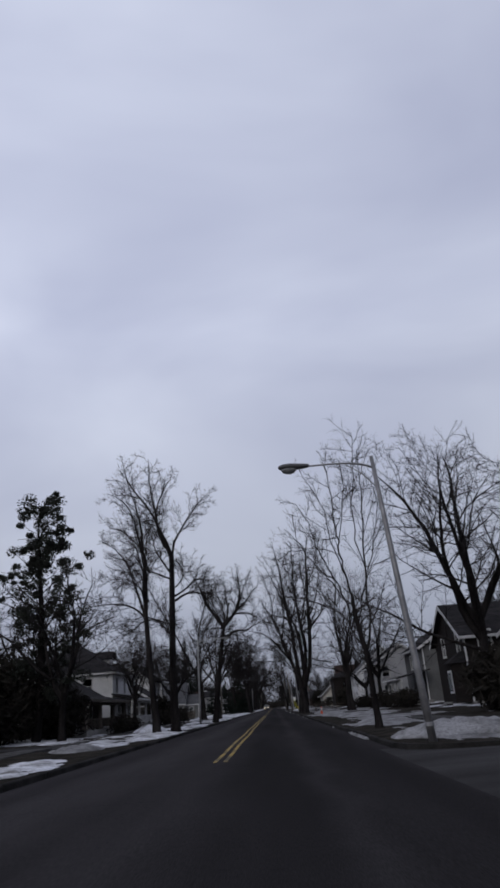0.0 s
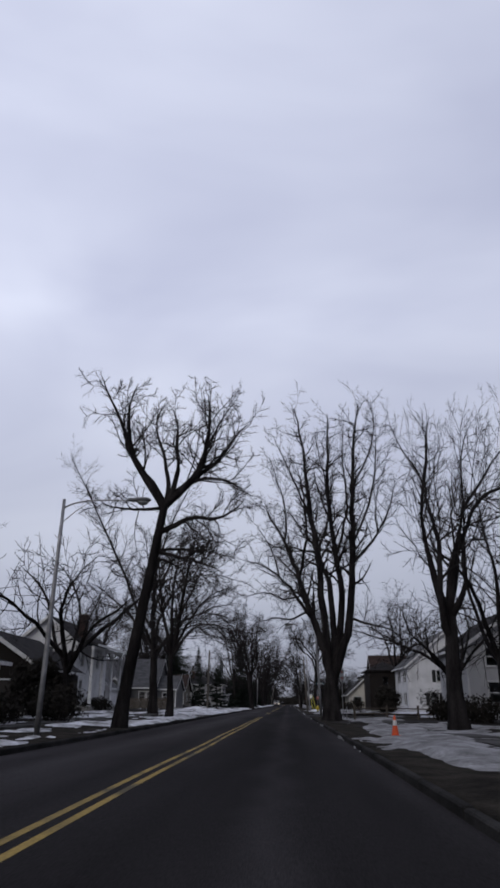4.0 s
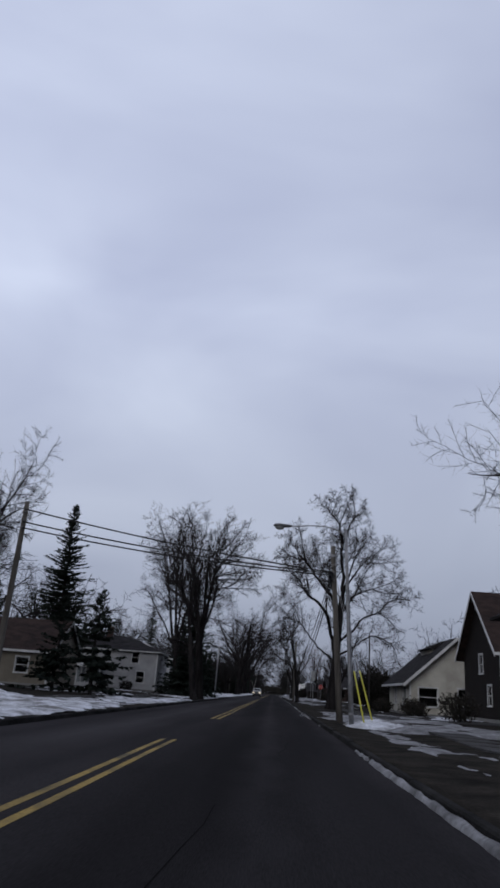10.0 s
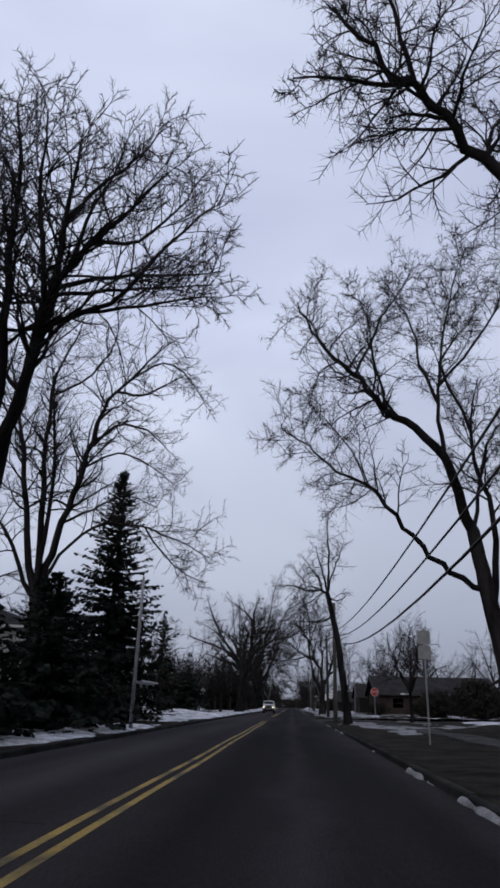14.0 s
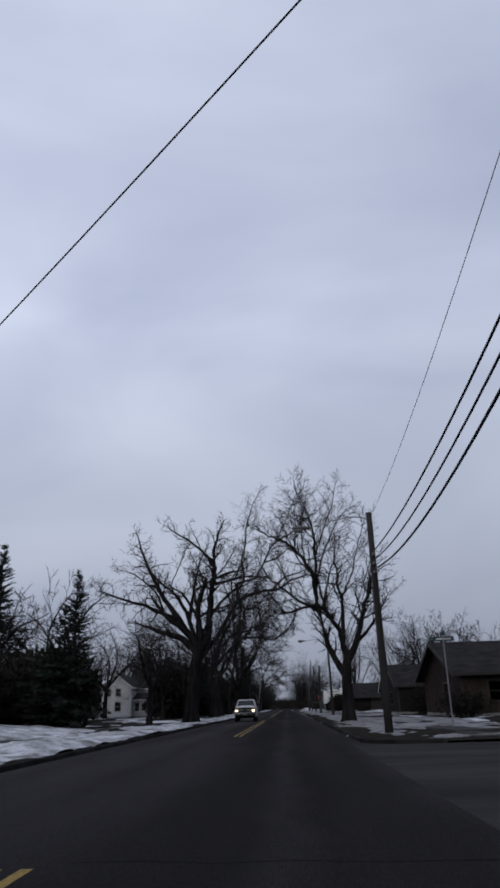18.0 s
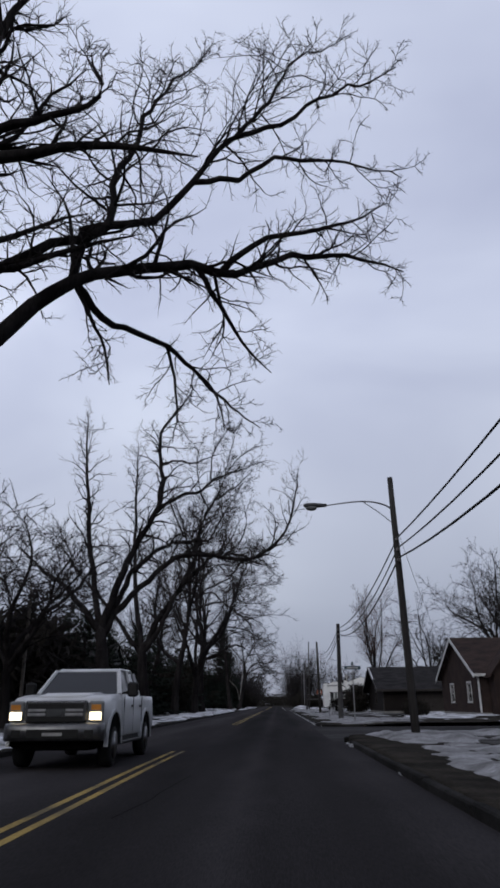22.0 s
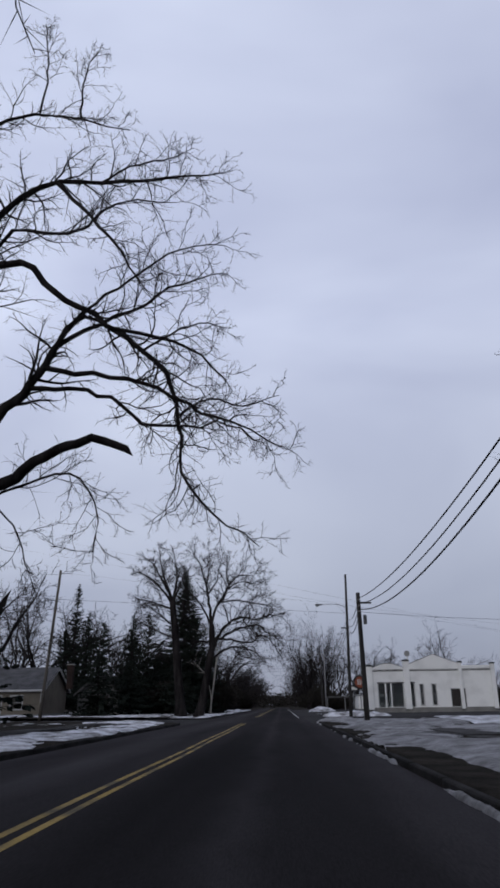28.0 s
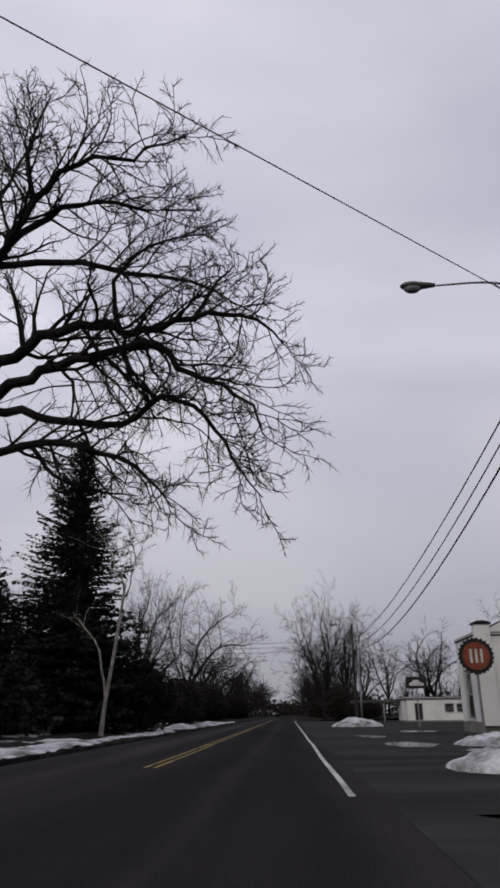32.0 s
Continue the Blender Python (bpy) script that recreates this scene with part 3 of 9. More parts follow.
def snow_sheet(side, y0, y1, offs, step, seed, cover, thick, mat, label):
    """Patches of snow: a sheet that rises out of the lawn where enough lies."""
    ys = strip_rows(y0, y1, step)
    offs = np.asarray(offs)
    xs = (lambda y: ROAD_L - 0.1 - offs) if side < 0 else (lambda y: road_right(y) + 0.1 + offs)

    def z(x, y):
        o = np.repeat(offs[None], len(x), 0)
        n = fractal(x * 1.5, y * 0.75, seed, 5.0) - cover(o, y)
        lump = 0.03 * value_noise(x, y, seed + 9, 0.9) + 0.012 * value_noise(x, y, seed + 11, 0.4)
        h = np.clip(n * thick, -0.25, 0.16) + lump * (n > 0) - 0.01
        for a, b, right in CROSS:
            if side > 0 or not right:
                h = np.where((y > a - 1.5) & (y < b + 1.5), -0.3, h)
        return lawn_z(x, y) + h

    me = grid_mesh("snow", ys, xs, z)
    me.polygons.foreach_set("use_smooth", [True] * len(me.polygons))
    return tagged(part("snow", me, mat), label, "snow", kind="stuff")


near_offs = np.r_[np.arange(0.05, 4.6, 0.17), np.arange(4.6, 7.7, 0.34)]
wide_offs = np.arange(7.5, 34, 0.9)


def cover_left(o, y):
    base = np.interp(o, [0, 0.4, 1.0, 2.6, 4.0, 5.6, 7.6, 14, 34], [0.66, 0.50, 0.41, 0.45, 0.56, 0.58, 0.56, 0.57, 0.60])
    more = -0.13 * np.exp(-((y - 205) / 12) ** 2) * (o < 20) - 0.22 * np.exp(-((y - 335) / 14) ** 2) - 0.04 * np.exp(-((y - 165) / 14) ** 2)
    less = 0.05 * (y < 152) + 0.04 * ((y > 226) & (y < 318)) + 0.05 * np.exp(-((y - 385) / 18) ** 2) + 0.14 * ((y > 500) & (y < 522))
    return base + more + less


def cover_right(o, y):
    base = np.interp(o, [0, 1.0, 1.4, 3.2, 4.2, 7.6, 14, 34], [0.80, 0.68, 0.44, 0.41, 0.55, 0.60, 0.56, 0.58])
    return base - 0.10 * np.exp(-((y - 80) / 6) ** 2) * (o < 8) - 0.06 * ((y > 74) & (y < 140) & (o < 5)) - 0.06 * ((y > 190) & (y < 235)) + 0.13 * ((y > 246) & (y < 300)) - 0.06 * ((y > 340) & (y < 500)) - 0.10 * ((y > 468) & (y < 502))


snow_sheet(-1, 56, 620, near_offs, 0.26, 21, cover_left, 0.5, SNOW, "patchy old snow along the verge")
snow_sheet(-1, 56, 620, wide_offs, 0.9, 21, cover_left, 0.5, SNOW, "patches of old snow on the lawns")
snow_sheet(1, 56, 500, near_offs, 0.26, 33, cover_right, 0.45, SLUSH, "grey icy snow on the verge")
snow_sheet(1, 56, 500, wide_offs, 0.9, 37, cover_right, 0.5, SNOW, "patches of old snow on the lawns")

# a broken line of ice left along the right kerb
rng = np.random.default_rng(41)
for y0, y1 in ((78, 172), (194, 308), (331, 384), (405, 499)):
    ys = strip_rows(y0, y1, 0.22)
    wid = np.clip(fractal(ys * 0 + 3, ys, 51, 6.0) * 1.1 - 0.64 + 0.11 * (ys > 400), 0.0, 0.06) * (0.25 + 1.3 * fractal(ys * 0 + 7, ys, 57, 0.7))
    me = grid_mesh("ice", ys, lambda y: road_right(y) - 0.02 + np.array([-1.4, -0.9, 0.15, 0.6]) * float(np.interp(y, ys, wid)), lambda x, y: np.array([[-0.05, 0.02, 0.055, 0.03]]) * np.clip(np.interp(y, ys, wid) / 0.05, 0, 1) - 0.03 * (np.interp(y, ys, wid) < 0.01) + 0.012 * np.sin(y * 5.0))
    tagged(part("ice", me, SLUSH, smooth=True), "thin broken line of grey ice along the kerb", "ice", kind="stuff")


def snow_heap(x, y, w, d, h, mat=None, seed=0, label="lumpy heap of ploughed snow on the kerb"):
    """A ploughed heap: a low dome broken up by lumps."""
    n = 22
    u = np.linspace(-1, 1, n)
    X, Y = np.meshgrid(u, u)
    r = np.sqrt(X**2 + Y**2)
    hh = np.clip(1 - r**2, -0.25, 1) * (0.55 + 0.9 * fractal(X * w, Y * d, 60 + seed, 1.6)) * h
    hh += 0.12 * (value_noise(X * w, Y * d, 71 + seed, 0.35) - 0.5) * (r < 1)
    hh = np.where(r >= 1.0, -0.25, hh)
    v = np.stack([x + X * w / 2, y + Y * d / 2, 0.06 + hh], -1).reshape(-1, 3)
    i = np.arange(n * n).reshape(n, n)
    me = quick_mesh("snow_heap", v, np.stack([i[:-1, :-1], i[:-1, 1:], i[1:, 1:], i[1:, :-1]], -1).reshape(-1, 4))
    me.polygons.foreach_set("use_smooth", [True] * len(me.polygons))
    return tagged(part("snow_heap", me, mat or SNOW), label, "snow heap", "snow heaps")


for k, (x, y, w, d, h, m) in enumerate((((-10.0, 112.8, 2.8, 3.8, 0.62, SNOW), (-9.0, 88.5, 2.2, 5.0, 0.28, SLUSH), (4.6, 79.0, 4.4, 3.6, 0.45, SLUSH), (8.0, 77.5, 5.0, 2.2, 0.4, SNOW), (5.2, 192.4, 4.6, 5.0, 0.42, SLUSH),
                                     (4.6, 196.0, 2.4, 7.0, 0.25, SLUSH), (4.8, 222.2, 3.2, 5.0, 0.3, SNOW), (-8.4, 328.0, 3.4, 9.0, 0.35, SNOW), (-13.5, 222.0, 7.0, 8.0, 0.5, SNOW), (-8.0, 163.0, 2.6, 9.0, 0.35, SNOW),
                                     (6.5, 528.0, 3.6, 4.0, 0.4, SNOW), (9.5, 527.0, 5.0, 3.0, 0.4, SNOW), (4.4, 500.6, 3.2, 3.6, 0.35, SLUSH), (9.6, 540.5, 4.0, 4.0, 0.35, SNOW), (7.8, 584.0, 5.2, 5.0, 0.7, SNOW), (6.6, 441.0, 3.0, 8.0, 0.3, SLUSH),
                                     (4.9, 407.5, 2.6, 6.0, 0.2, SLUSH)) + ((-8.3, 446.0, 2.6, 8.0, 0.3, SNOW), (-8.2, 575.0, 2.8, 12.0, 0.4, SNOW), (-8.4, 600.0, 2.8, 10.0, 0.35, SNOW)))):
    snow_heap(x, y, w, d, h, m, k)

# puddles of melt water in the gutter and on the forecourt
rng = np.random.default_rng(12)
for x, y, w, d in ((2.0, 236, 0.3, 3), (4.6, 155, 1.6, 1.4), (6.0, 541, 2.6, 5.0), (8.4, 536, 3.0, 3.2), (5.6, 552, 2.0, 6), (9.8, 562, 3.2, 5)):
    pts = [(x + w / 2 * math.cos(a) * rng.uniform(0.7, 1.1), y + d / 2 * math.sin(a) * rng.uniform(0.7, 1.1)) for a in np.linspace(0, 2 * math.pi, 17)[:-1]]
    tagged(part("puddle", Geo().prism(pts, "z", -0.01 if x < 3.2 else 0.0, 0.006 if x < 3.2 else 0.02), WET), "shallow puddle of melt water on asphalt", "puddle", "puddles")

# ---------------------------------------------------------------- trees
def unit(v):
    return v / np.linalg.norm(v, axis=-1, keepdims=True).clip(1e-9)


def grow(rng, start, way, length, r0, r1, segs, wander, rise):
    """Many branches at once: (N, segs+1, 3) points and their radii. rise bends the ends up or down."""
    n = len(start)
    pts = np.empty((n, segs + 1, 3))
    pts[:, 0] = start
    d = unit(way)
    bend = rng.normal(0, 1, (n, 3)) * wander * 0.5
    for s in range(segs):
        up = rise if np.ndim(rise) == 0 else np.interp(s / segs, np.linspace(0, 1, len(rise)), rise)
        d = unit(d + bend + rng.normal(0, 1, (n, 3)) * wander + np.array([0, 0, 1.0]) * up)
        pts[:, s + 1] = pts[:, s] + d * (length / segs)[:, None]
        bend = bend * 0.6 + rng.normal(0, 1, (n, 3)) * wander * 0.35
    f = np.linspace(0, 1, segs + 1)[None]
    return pts, r0[:, None] * (1 - f) ** 0.85 + r1[:, None] * f


def sprout(rng, pts, rad, length, k, f0, f1, angle, spread, ratio, thick, thin):
    """k children for every branch: start, way, length and radii."""
    n, s, _ = pts.shape
    f = f0 + (f1 - f0) * (np.arange(k)[None] + rng.uniform(0, 1, (n, k))) / k
    pos = f * (s - 1)
    i = np.minimum(pos.astype(int), s - 2)
    u = (pos - i)[..., None]
    row = np.arange(n)[:, None]
    a, b = pts[row, i], pts[row, i + 1]
    start, t = a * (1 - u) + b * u, unit(b - a)
    ra = rad[row, i] * (1 - u[..., 0]) + rad[row, i + 1] * u[..., 0]
    ref = np.where(np.abs(t[..., 2:]) < 0.95, np.array([0, 0, 1.0]), np.array([1.0, 0, 0]))
    e1 = unit(np.cross(t, ref))
    e2 = np.cross(t, e1)
    az = rng.uniform(0, 6.28, (n, 1)) + np.arange(k)[None] * 2.4 + rng.normal(0, 0.35, (n, k))
    an = np.radians(angle + rng.normal(0, spread, (n, k)))
    way = np.cos(an)[..., None] * t + np.sin(an)[..., None] * (np.cos(az)[..., None] * e1 + np.sin(az)[..., None] * e2)
    ln = length[:, None] * ratio * (1.15 - 0.6 * f) * rng.uniform(0.65, 1.25, (n, k))
    r = np.minimum(ra * thick, 0.9 * ra).clip(thin)
    flat = lambda q: q.reshape(n * k, *q.shape[2:])
    return flat(start), flat(way), flat(ln), flat(r)


def skin(pts, rad, sides):
    """Tubes round branches: vertices and quads."""
    n, s, _ = pts.shape
    t = np.empty_like(pts)
    t[:, 1:-1], t[:, 0], t[:, -1] = pts[:, 2:] - pts[:, :-2], pts[:, 1] - pts[:, 0], pts[:, -1] - pts[:, -2]
    t = unit(t)
    ref = np.where(np.abs(t[:, :1, 2:]) < 0.9, np.array([0, 0, 1.0]), np.array([1.0, 0.2, 0]))
    e1 = unit(np.cross(t, np.broadcast_to(ref, t.shape)))
    e2 = np.cross(t, e1)
    a = np.arange(sides) * 2 * np.pi / sides
    ring = np.cos(a)[:, None] * e1[:, :, None] + np.sin(a)[:, None] * e2[:, :, None]
    v = (pts[:, :, None] + rad[:, :, None, None] * ring).reshape(-1, 3)
    idx = np.arange(n * s * sides).reshape(n, s, sides)
    nxt = np.roll(idx, -1, 2)
    q = np.stack([idx[:, :-1], nxt[:, :-1], nxt[:, 1:], idx[:, 1:]], -1).reshape(-1, 4)
    return v, q


def spikes(start, way, length, radius):
    """Many straight tapering twigs, three-sided."""
    n = len(start)
    d = unit(way)
    ref = np.where(np.abs(d[:, 2:]) < 0.9, np.array([0, 0, 1.0]), np.array([1.0, 0.2, 0]))
    e1 = unit(np.cross(d, ref))
    e2 = np.cross(d, e1)
    a = np.arange(3) * 2 * np.pi / 3
    ring = start[:, None] + radius[:, None, None] * (np.cos(a)[None, :, None] * e1[:, None] + np.sin(a)[None, :, None] * e2[:, None])
    v = np.concatenate([ring, (start + d * length[:, None])[:, None]], 1).reshape(-1, 3)
    b = np.arange(n)[:, None] * 4
    q = np.concatenate([b + np.array([[0, 1, 3]]), b + np.array([[1, 2, 3]]), b + np.array([[2, 0, 3]])])
    return v, q


def joined(name, parts, mat, smooth=True):
    vs, qs, k = [], [], 0
    if len({q.shape[1] for _, q in parts}) > 1:
        parts = [(v, q if q.shape[1] == 3 else np.concatenate([q[:, [0, 1, 2]], q[:, [0, 2, 3]]])) for v, q in parts]
    for v, q in parts:
        vs.append(v)
        qs.append(q + k)
        k += len(v)
    me = quick_mesh(name, np.concatenate(vs), np.concatenate(qs))
    me.materials.append(mat)
    if smooth:
        me.polygons.foreach_set("use_smooth", np.ones(len(me.polygons), bool))
    return me


def bare_tree(x, y, label, trunk_h, trunk_r, limbs, seed, lean=(0, 0), branch=(13, 50, 0.48), sub=(9, 46, 0.42), twig=(9, 44, 0.5), rise=0.035, twig_rise=0.07,
              wander=0.13, twig_mat=None, bark=None, tw_r=0.0095, droop=0.0, z=None, group="street trees", flare=1.35, bfrom=0.22, size=None, fine=True, arch=True):
    """A leafless tree. limbs: (height share on the trunk, bearing in degrees from +x towards +y, steepness, length, radius, rise, and a seed of its own if it has one).
    A height share above 2 springs from the first limb instead. size: height of the crown's top and its reach to -x and +x from the trunk, in metres."""
    rng = np.random.default_rng(seed)
    z = float(lawn_z(np.array(x), np.array(y))) if z is None else z
    top = thing("tree", x, y, z - 0.05, label, "tree", group)
    bark = bark or BARK
    segs = 8
    f = np.linspace(0, 1, segs + 1)
    tp = np.stack([lean[0] * f**1.3 + 0.05 * np.sin(f * 5 + seed), lean[1] * f**1.3 + 0.05 * np.cos(f * 4 + seed), trunk_h * f], -1)[None]
    tr = (trunk_r * (1 - 0.36 * f) * (1 + (flare - 1) * np.exp(-f * trunk_h / 0.5)))[None]
    # the head of the trunk closes in a stub between its limbs
    for up, thin in ((0.5, 0.8), (1.1, 0.5), (1.8, 0.06)):
        tp = np.concatenate([tp, tp[:, segs:segs + 1] + np.array([[[0.04 * up, 0.03 * up, up * trunk_r]]])], 1)
        tr = np.concatenate([tr, tr[:, segs:segs + 1] * thin], 1)
    me = joined("trunk", [skin(tp, tr, 12)], bark)
    part("trunk", me, None, top)
    twigs, boughs = [], []
    first = None
    for share, bearing, steep, ln, r, up, *own in limbs:
        if share < 2:
            p = np.array([np.interp(share, f, tp[0, :segs + 1, c]) for c in range(3)])
        else:                                      # springs from the first limb
            p = np.array([np.interp(share - 2, np.linspace(0, 1, first.shape[1]), first[0, :, c]) for c in range(3)])
        if arch and np.ndim(up) == 0:
            up = (up + 0.05, up - 0.05, up - 0.05, up)
        b, e = radians(bearing), radians(steep)
        d = np.array([[math.cos(b) * math.cos(e), math.sin(b) * math.cos(e), math.sin(e)]])
        one = np.array([1.0])
        lp, lr = grow(np.random.default_rng(own[0]) if own else rng, p[None] - d * trunk_r * 0.35, d, one * ln, one * r * 1.12, one * 0.018, 14, wander * 0.95, up)
        first = lp if first is None else first
        bs, bw, bl, br = sprout(rng, lp, lr, one * max(ln, 8.5), branch[0], bfrom, 0.98, branch[1], 12, branch[2], 0.44, 0.014)
        bp, brr = grow(rng, bs, bw, bl, br, br * 0 + 0.010, 6, wander * 1.5, rise)
        boughs.append([skin(lp, lr, 7 if fine else 4), skin(bp, brr, 3)])
        ss, sw, sl, sr = sprout(rng, bp, brr, bl, sub[0], 0.15, 1.0, sub[1], 14, sub[2], 0.6, tw_r * 1.4)
        # the limb's own end bears side shoots as well
        ls, lw, ll, lrr = sprout(rng, lp, lr, one * ln * 0.55, 6, 0.4, 1.0, 46, 12, 0.42, 0.4, tw_r * 1.4)
        ss, sw, sl, sr = np.r_[ss, ls], np.r_[sw, lw], np.r_[sl, ll], np.r_[sr, lrr]
        sp, srr = grow(rng, ss, sw, sl.clip(0.3), sr, sr * 0 + tw_r * 0.8, 2 if fine else 1, wander * 1.7, rise - droop)
        ts, tw, tl, trr = sprout(rng, sp, srr, sl.clip(0.35), twig[0], 0.1, 1.0, twig[1], 15, twig[2], 0.7, tw_r)
        tw = tw + np.array([0, 0, twig_rise - 2 * droop])
        twigs += [skin(sp, srr, 3), spikes(ts, tw, tl.clip(0.2, 1.0), trr.clip(0, tw_r * 1.3))]
    if size:
        every = np.concatenate([v for v, _ in twigs])
        base = trunk_h * 0.55
        high = (size[0] - base) / (np.percentile(every[:, 2], 99.7) - base)
        left, right = size[1] / np.percentile(every[:, 0], 0.4), size[2] / np.percentile(every[:, 0], 99.6)
        left, right, deep = np.clip(left, 0.45, 1.65), np.clip(right, 0.45, 1.65), np.clip((left + right) / 2, 0.6, 1.5)
        for v, _ in twigs + [b for pair in boughs for b in pair]:
            lift = np.clip(v[:, 2] / max(trunk_h, 1) - 0.3, 0, 1)
            v[:, 2] = np.where(v[:, 2] > base, base + (v[:, 2] - base) * high, v[:, 2])
            side = 1 / (1 + np.exp(-v[:, 0] / 0.6))
            v[:, 0] *= 1 + ((left * (1 - side) + right * side) - 1) * lift * np.clip((np.abs(v[:, 0]) - 0.3) / 1.5, 0, 1)
            v[:, 1] *= 1 + (deep - 1) * lift * np.clip((np.abs(v[:, 1]) - 0.3) / 1.5, 0, 1)
    for pair in boughs:
        part("limb", joined("limb", pair, bark), None, top)
    tagged(part("twigs", joined("twigs", twigs, twig_mat or TWIG), None, top, "fine leafless twigs"), kind="stuff")
    return top


def shaped_tree(x, y, label, trunk, limbs, seed, boughs=1.0, reach=1.0, sub=(7, 46, 0.46), twig=(7, 44, 0.52), rise=0.03, twig_rise=0.05, wander=0.13, twig_mat=None, tw_r=0.0075,
                droop=0.0, flare=1.35, group="street trees", start=0.3, bare=()):
    """A leafless tree with a known habit. trunk: (radius, length, elevations in degrees from +x along it); limbs: (limb it springs from or -1 for the trunk, share along that one,
    radius, drift in depth, length, elevations along it); bare: the limbs that are sawn-off stubs."""
    rng = np.random.default_rng(seed)
    z = float(lawn_z(np.array(x), np.array(y)))
    top = thing("tree", x, y, z - 0.05, label, "tree", group)

    def course(p, length, deep, elevations, rough):
        """Nodes of equal steps, rounded off and roughened."""
        a = np.radians(elevations)
        step = length / len(a)
        nodes = np.concatenate([p[None], p + np.cumsum(np.stack([np.cos(a), np.full(len(a), deep), np.sin(a)], -1) * step, 0)])
        ext = np.concatenate([2 * nodes[:1] - nodes[1:2], nodes, 2 * nodes[-1:] - nodes[-2:-1]])
        out = []
        for i in range(len(a)):
            p0, p1, p2, p3 = ext[i:i + 4]
            for u in (0, 1 / 3, 2 / 3):
                out.append(0.5 * (2 * p1 + (p2 - p0) * u + (2 * p0 - 5 * p1 + 4 * p2 - p3) * u * u + (3 * p1 - p0 - 3 * p2 + p3) * u ** 3))
        out = np.array(out + [nodes[-1]])
        out[1:-1] += rng.normal(0, 1, (len(out) - 2, 3)) * rough * np.array([1, 1.5, 1])
        return out

    r0, ln, elev = trunk
    tp = course(np.zeros(3), ln, 0.0, elev, 0.012)
    f = np.linspace(0, 1, len(tp))
    tr = r0 * (1 - 0.34 * f) * (1 + (flare - 1) * np.exp(-f * ln / 0.5))
    head = np.array([tp[-1] + (tp[-1] - tp[-2]) / np.linalg.norm(tp[-1] - tp[-2]) * r0 * k for k in (0.4, 0.8, 1.1)])
    part("trunk", joined("trunk", [skin(np.concatenate([tp, head])[None], np.r_[tr, tr[-1] * np.array([0.85, 0.55, 0.06])][None], 12)], BARK), None, top)
    paths, twigs = [], []
    for parent, share, r, deep, ln, elev in limbs:
        src, srad = (tp, tr) if parent < 0 else paths[parent]
        at = lambda q: np.array([np.interp(share, np.linspace(0, 1, len(src)), q[:, c]) for c in range(q.shape[1])])
        lp = course(at(src), ln, deep, elev, min(0.05, 0.006 * ln))
        n = len(lp)
        f = np.linspace(0, 1, n)
        stub = len(paths) in bare
        lr = r * (1.05 - 0.55 * f) * np.where(f > 0.999, 0.1, 1) if stub else r * 1.08 * (1 - f) ** 0.8 + max(0.012, 0.1 * r) * f
        paths.append((lp, lr))
        lp, lr, one = lp[None], lr[None], np.array([1.0])
        if stub:
            part("limb", joined("limb", [skin(lp, lr, 10)], BARK), None, top, "sawn-off stub")
            continue
        k = max(4, int(round(1.9 * boughs * ln)))
        bs, bw, bl, br = sprout(rng, lp, lr, one * reach * np.clip(1.3 + 0.22 * ln, 1.5, 3.8), k, start if ln > 4 else 0.12, 1.0, 48, 14, 1.0, 0.5, 0.015)
        bp, brr = grow(rng, bs, bw, bl, br, br * 0 + 0.008, 7, wander * 1.25, rise)
        mesh = [skin(lp, lr, 8), skin(bp, brr, 3)]
        ss, sw, sl, sr = sprout(rng, bp, brr, bl, sub[0], 0.12, 1.0, sub[1], 16, sub[2], 0.6, tw_r * 1.3)
        ls, lw, ll, lrr = sprout(rng, lp, lr, one * reach * min(1.8, 0.5 + 0.15 * ln), max(4, int(ln)), 0.45, 1.0, 46, 14, 0.75, 0.4, tw_r * 1.3)
        ss, sw, sl, sr = np.r_[ss, ls], np.r_[sw, lw], np.r_[sl, ll], np.r_[sr, lrr]
        sp, srr = grow(rng, ss, sw, sl.clip(0.3), sr, sr * 0 + tw_r * 0.75, 3, wander * 1.3, rise - droop)
        ts, tw, tl, trr = sprout(rng, sp, srr, sl.clip(0.35), twig[0], 0.1, 1.0, twig[1], 16, twig[2], 0.7, tw_r)
        tw = tw + np.array([0, 0, twig_rise - 2 * droop])
        twigs += [skin(sp, srr, 3), spikes(ts, tw, tl.clip(0.18, 0.9), trr.clip(0, tw_r * 1.2))]
        part("limb", joined("limb", mesh, BARK), None, top)
    tagged(part("twigs", joined("twigs", twigs, twig_mat or TWIG), None, top, "fine leafless twigs"), kind="stuff")
    return top


def vase(n, seed, steep, length, radius, share=(0.72, 1.0), rise=0.05, jitter=12, turn=0.0):
    """Limbs that leave the head of the trunk all round."""
    rng = np.random.default_rng(seed)
    out = []
    for i in range(n):
        out.append((float(np.interp(i, [0, max(1, n - 1)], share)), turn + i * 360 / n * (1 if n < 6 else 2.6) + rng.uniform(-jitter, jitter), steep + rng.uniform(-jitter, jitter) * 0.8,
                    length * rng.uniform(0.85, 1.12), radius * rng.uniform(0.8, 1.15), rise))
    return out


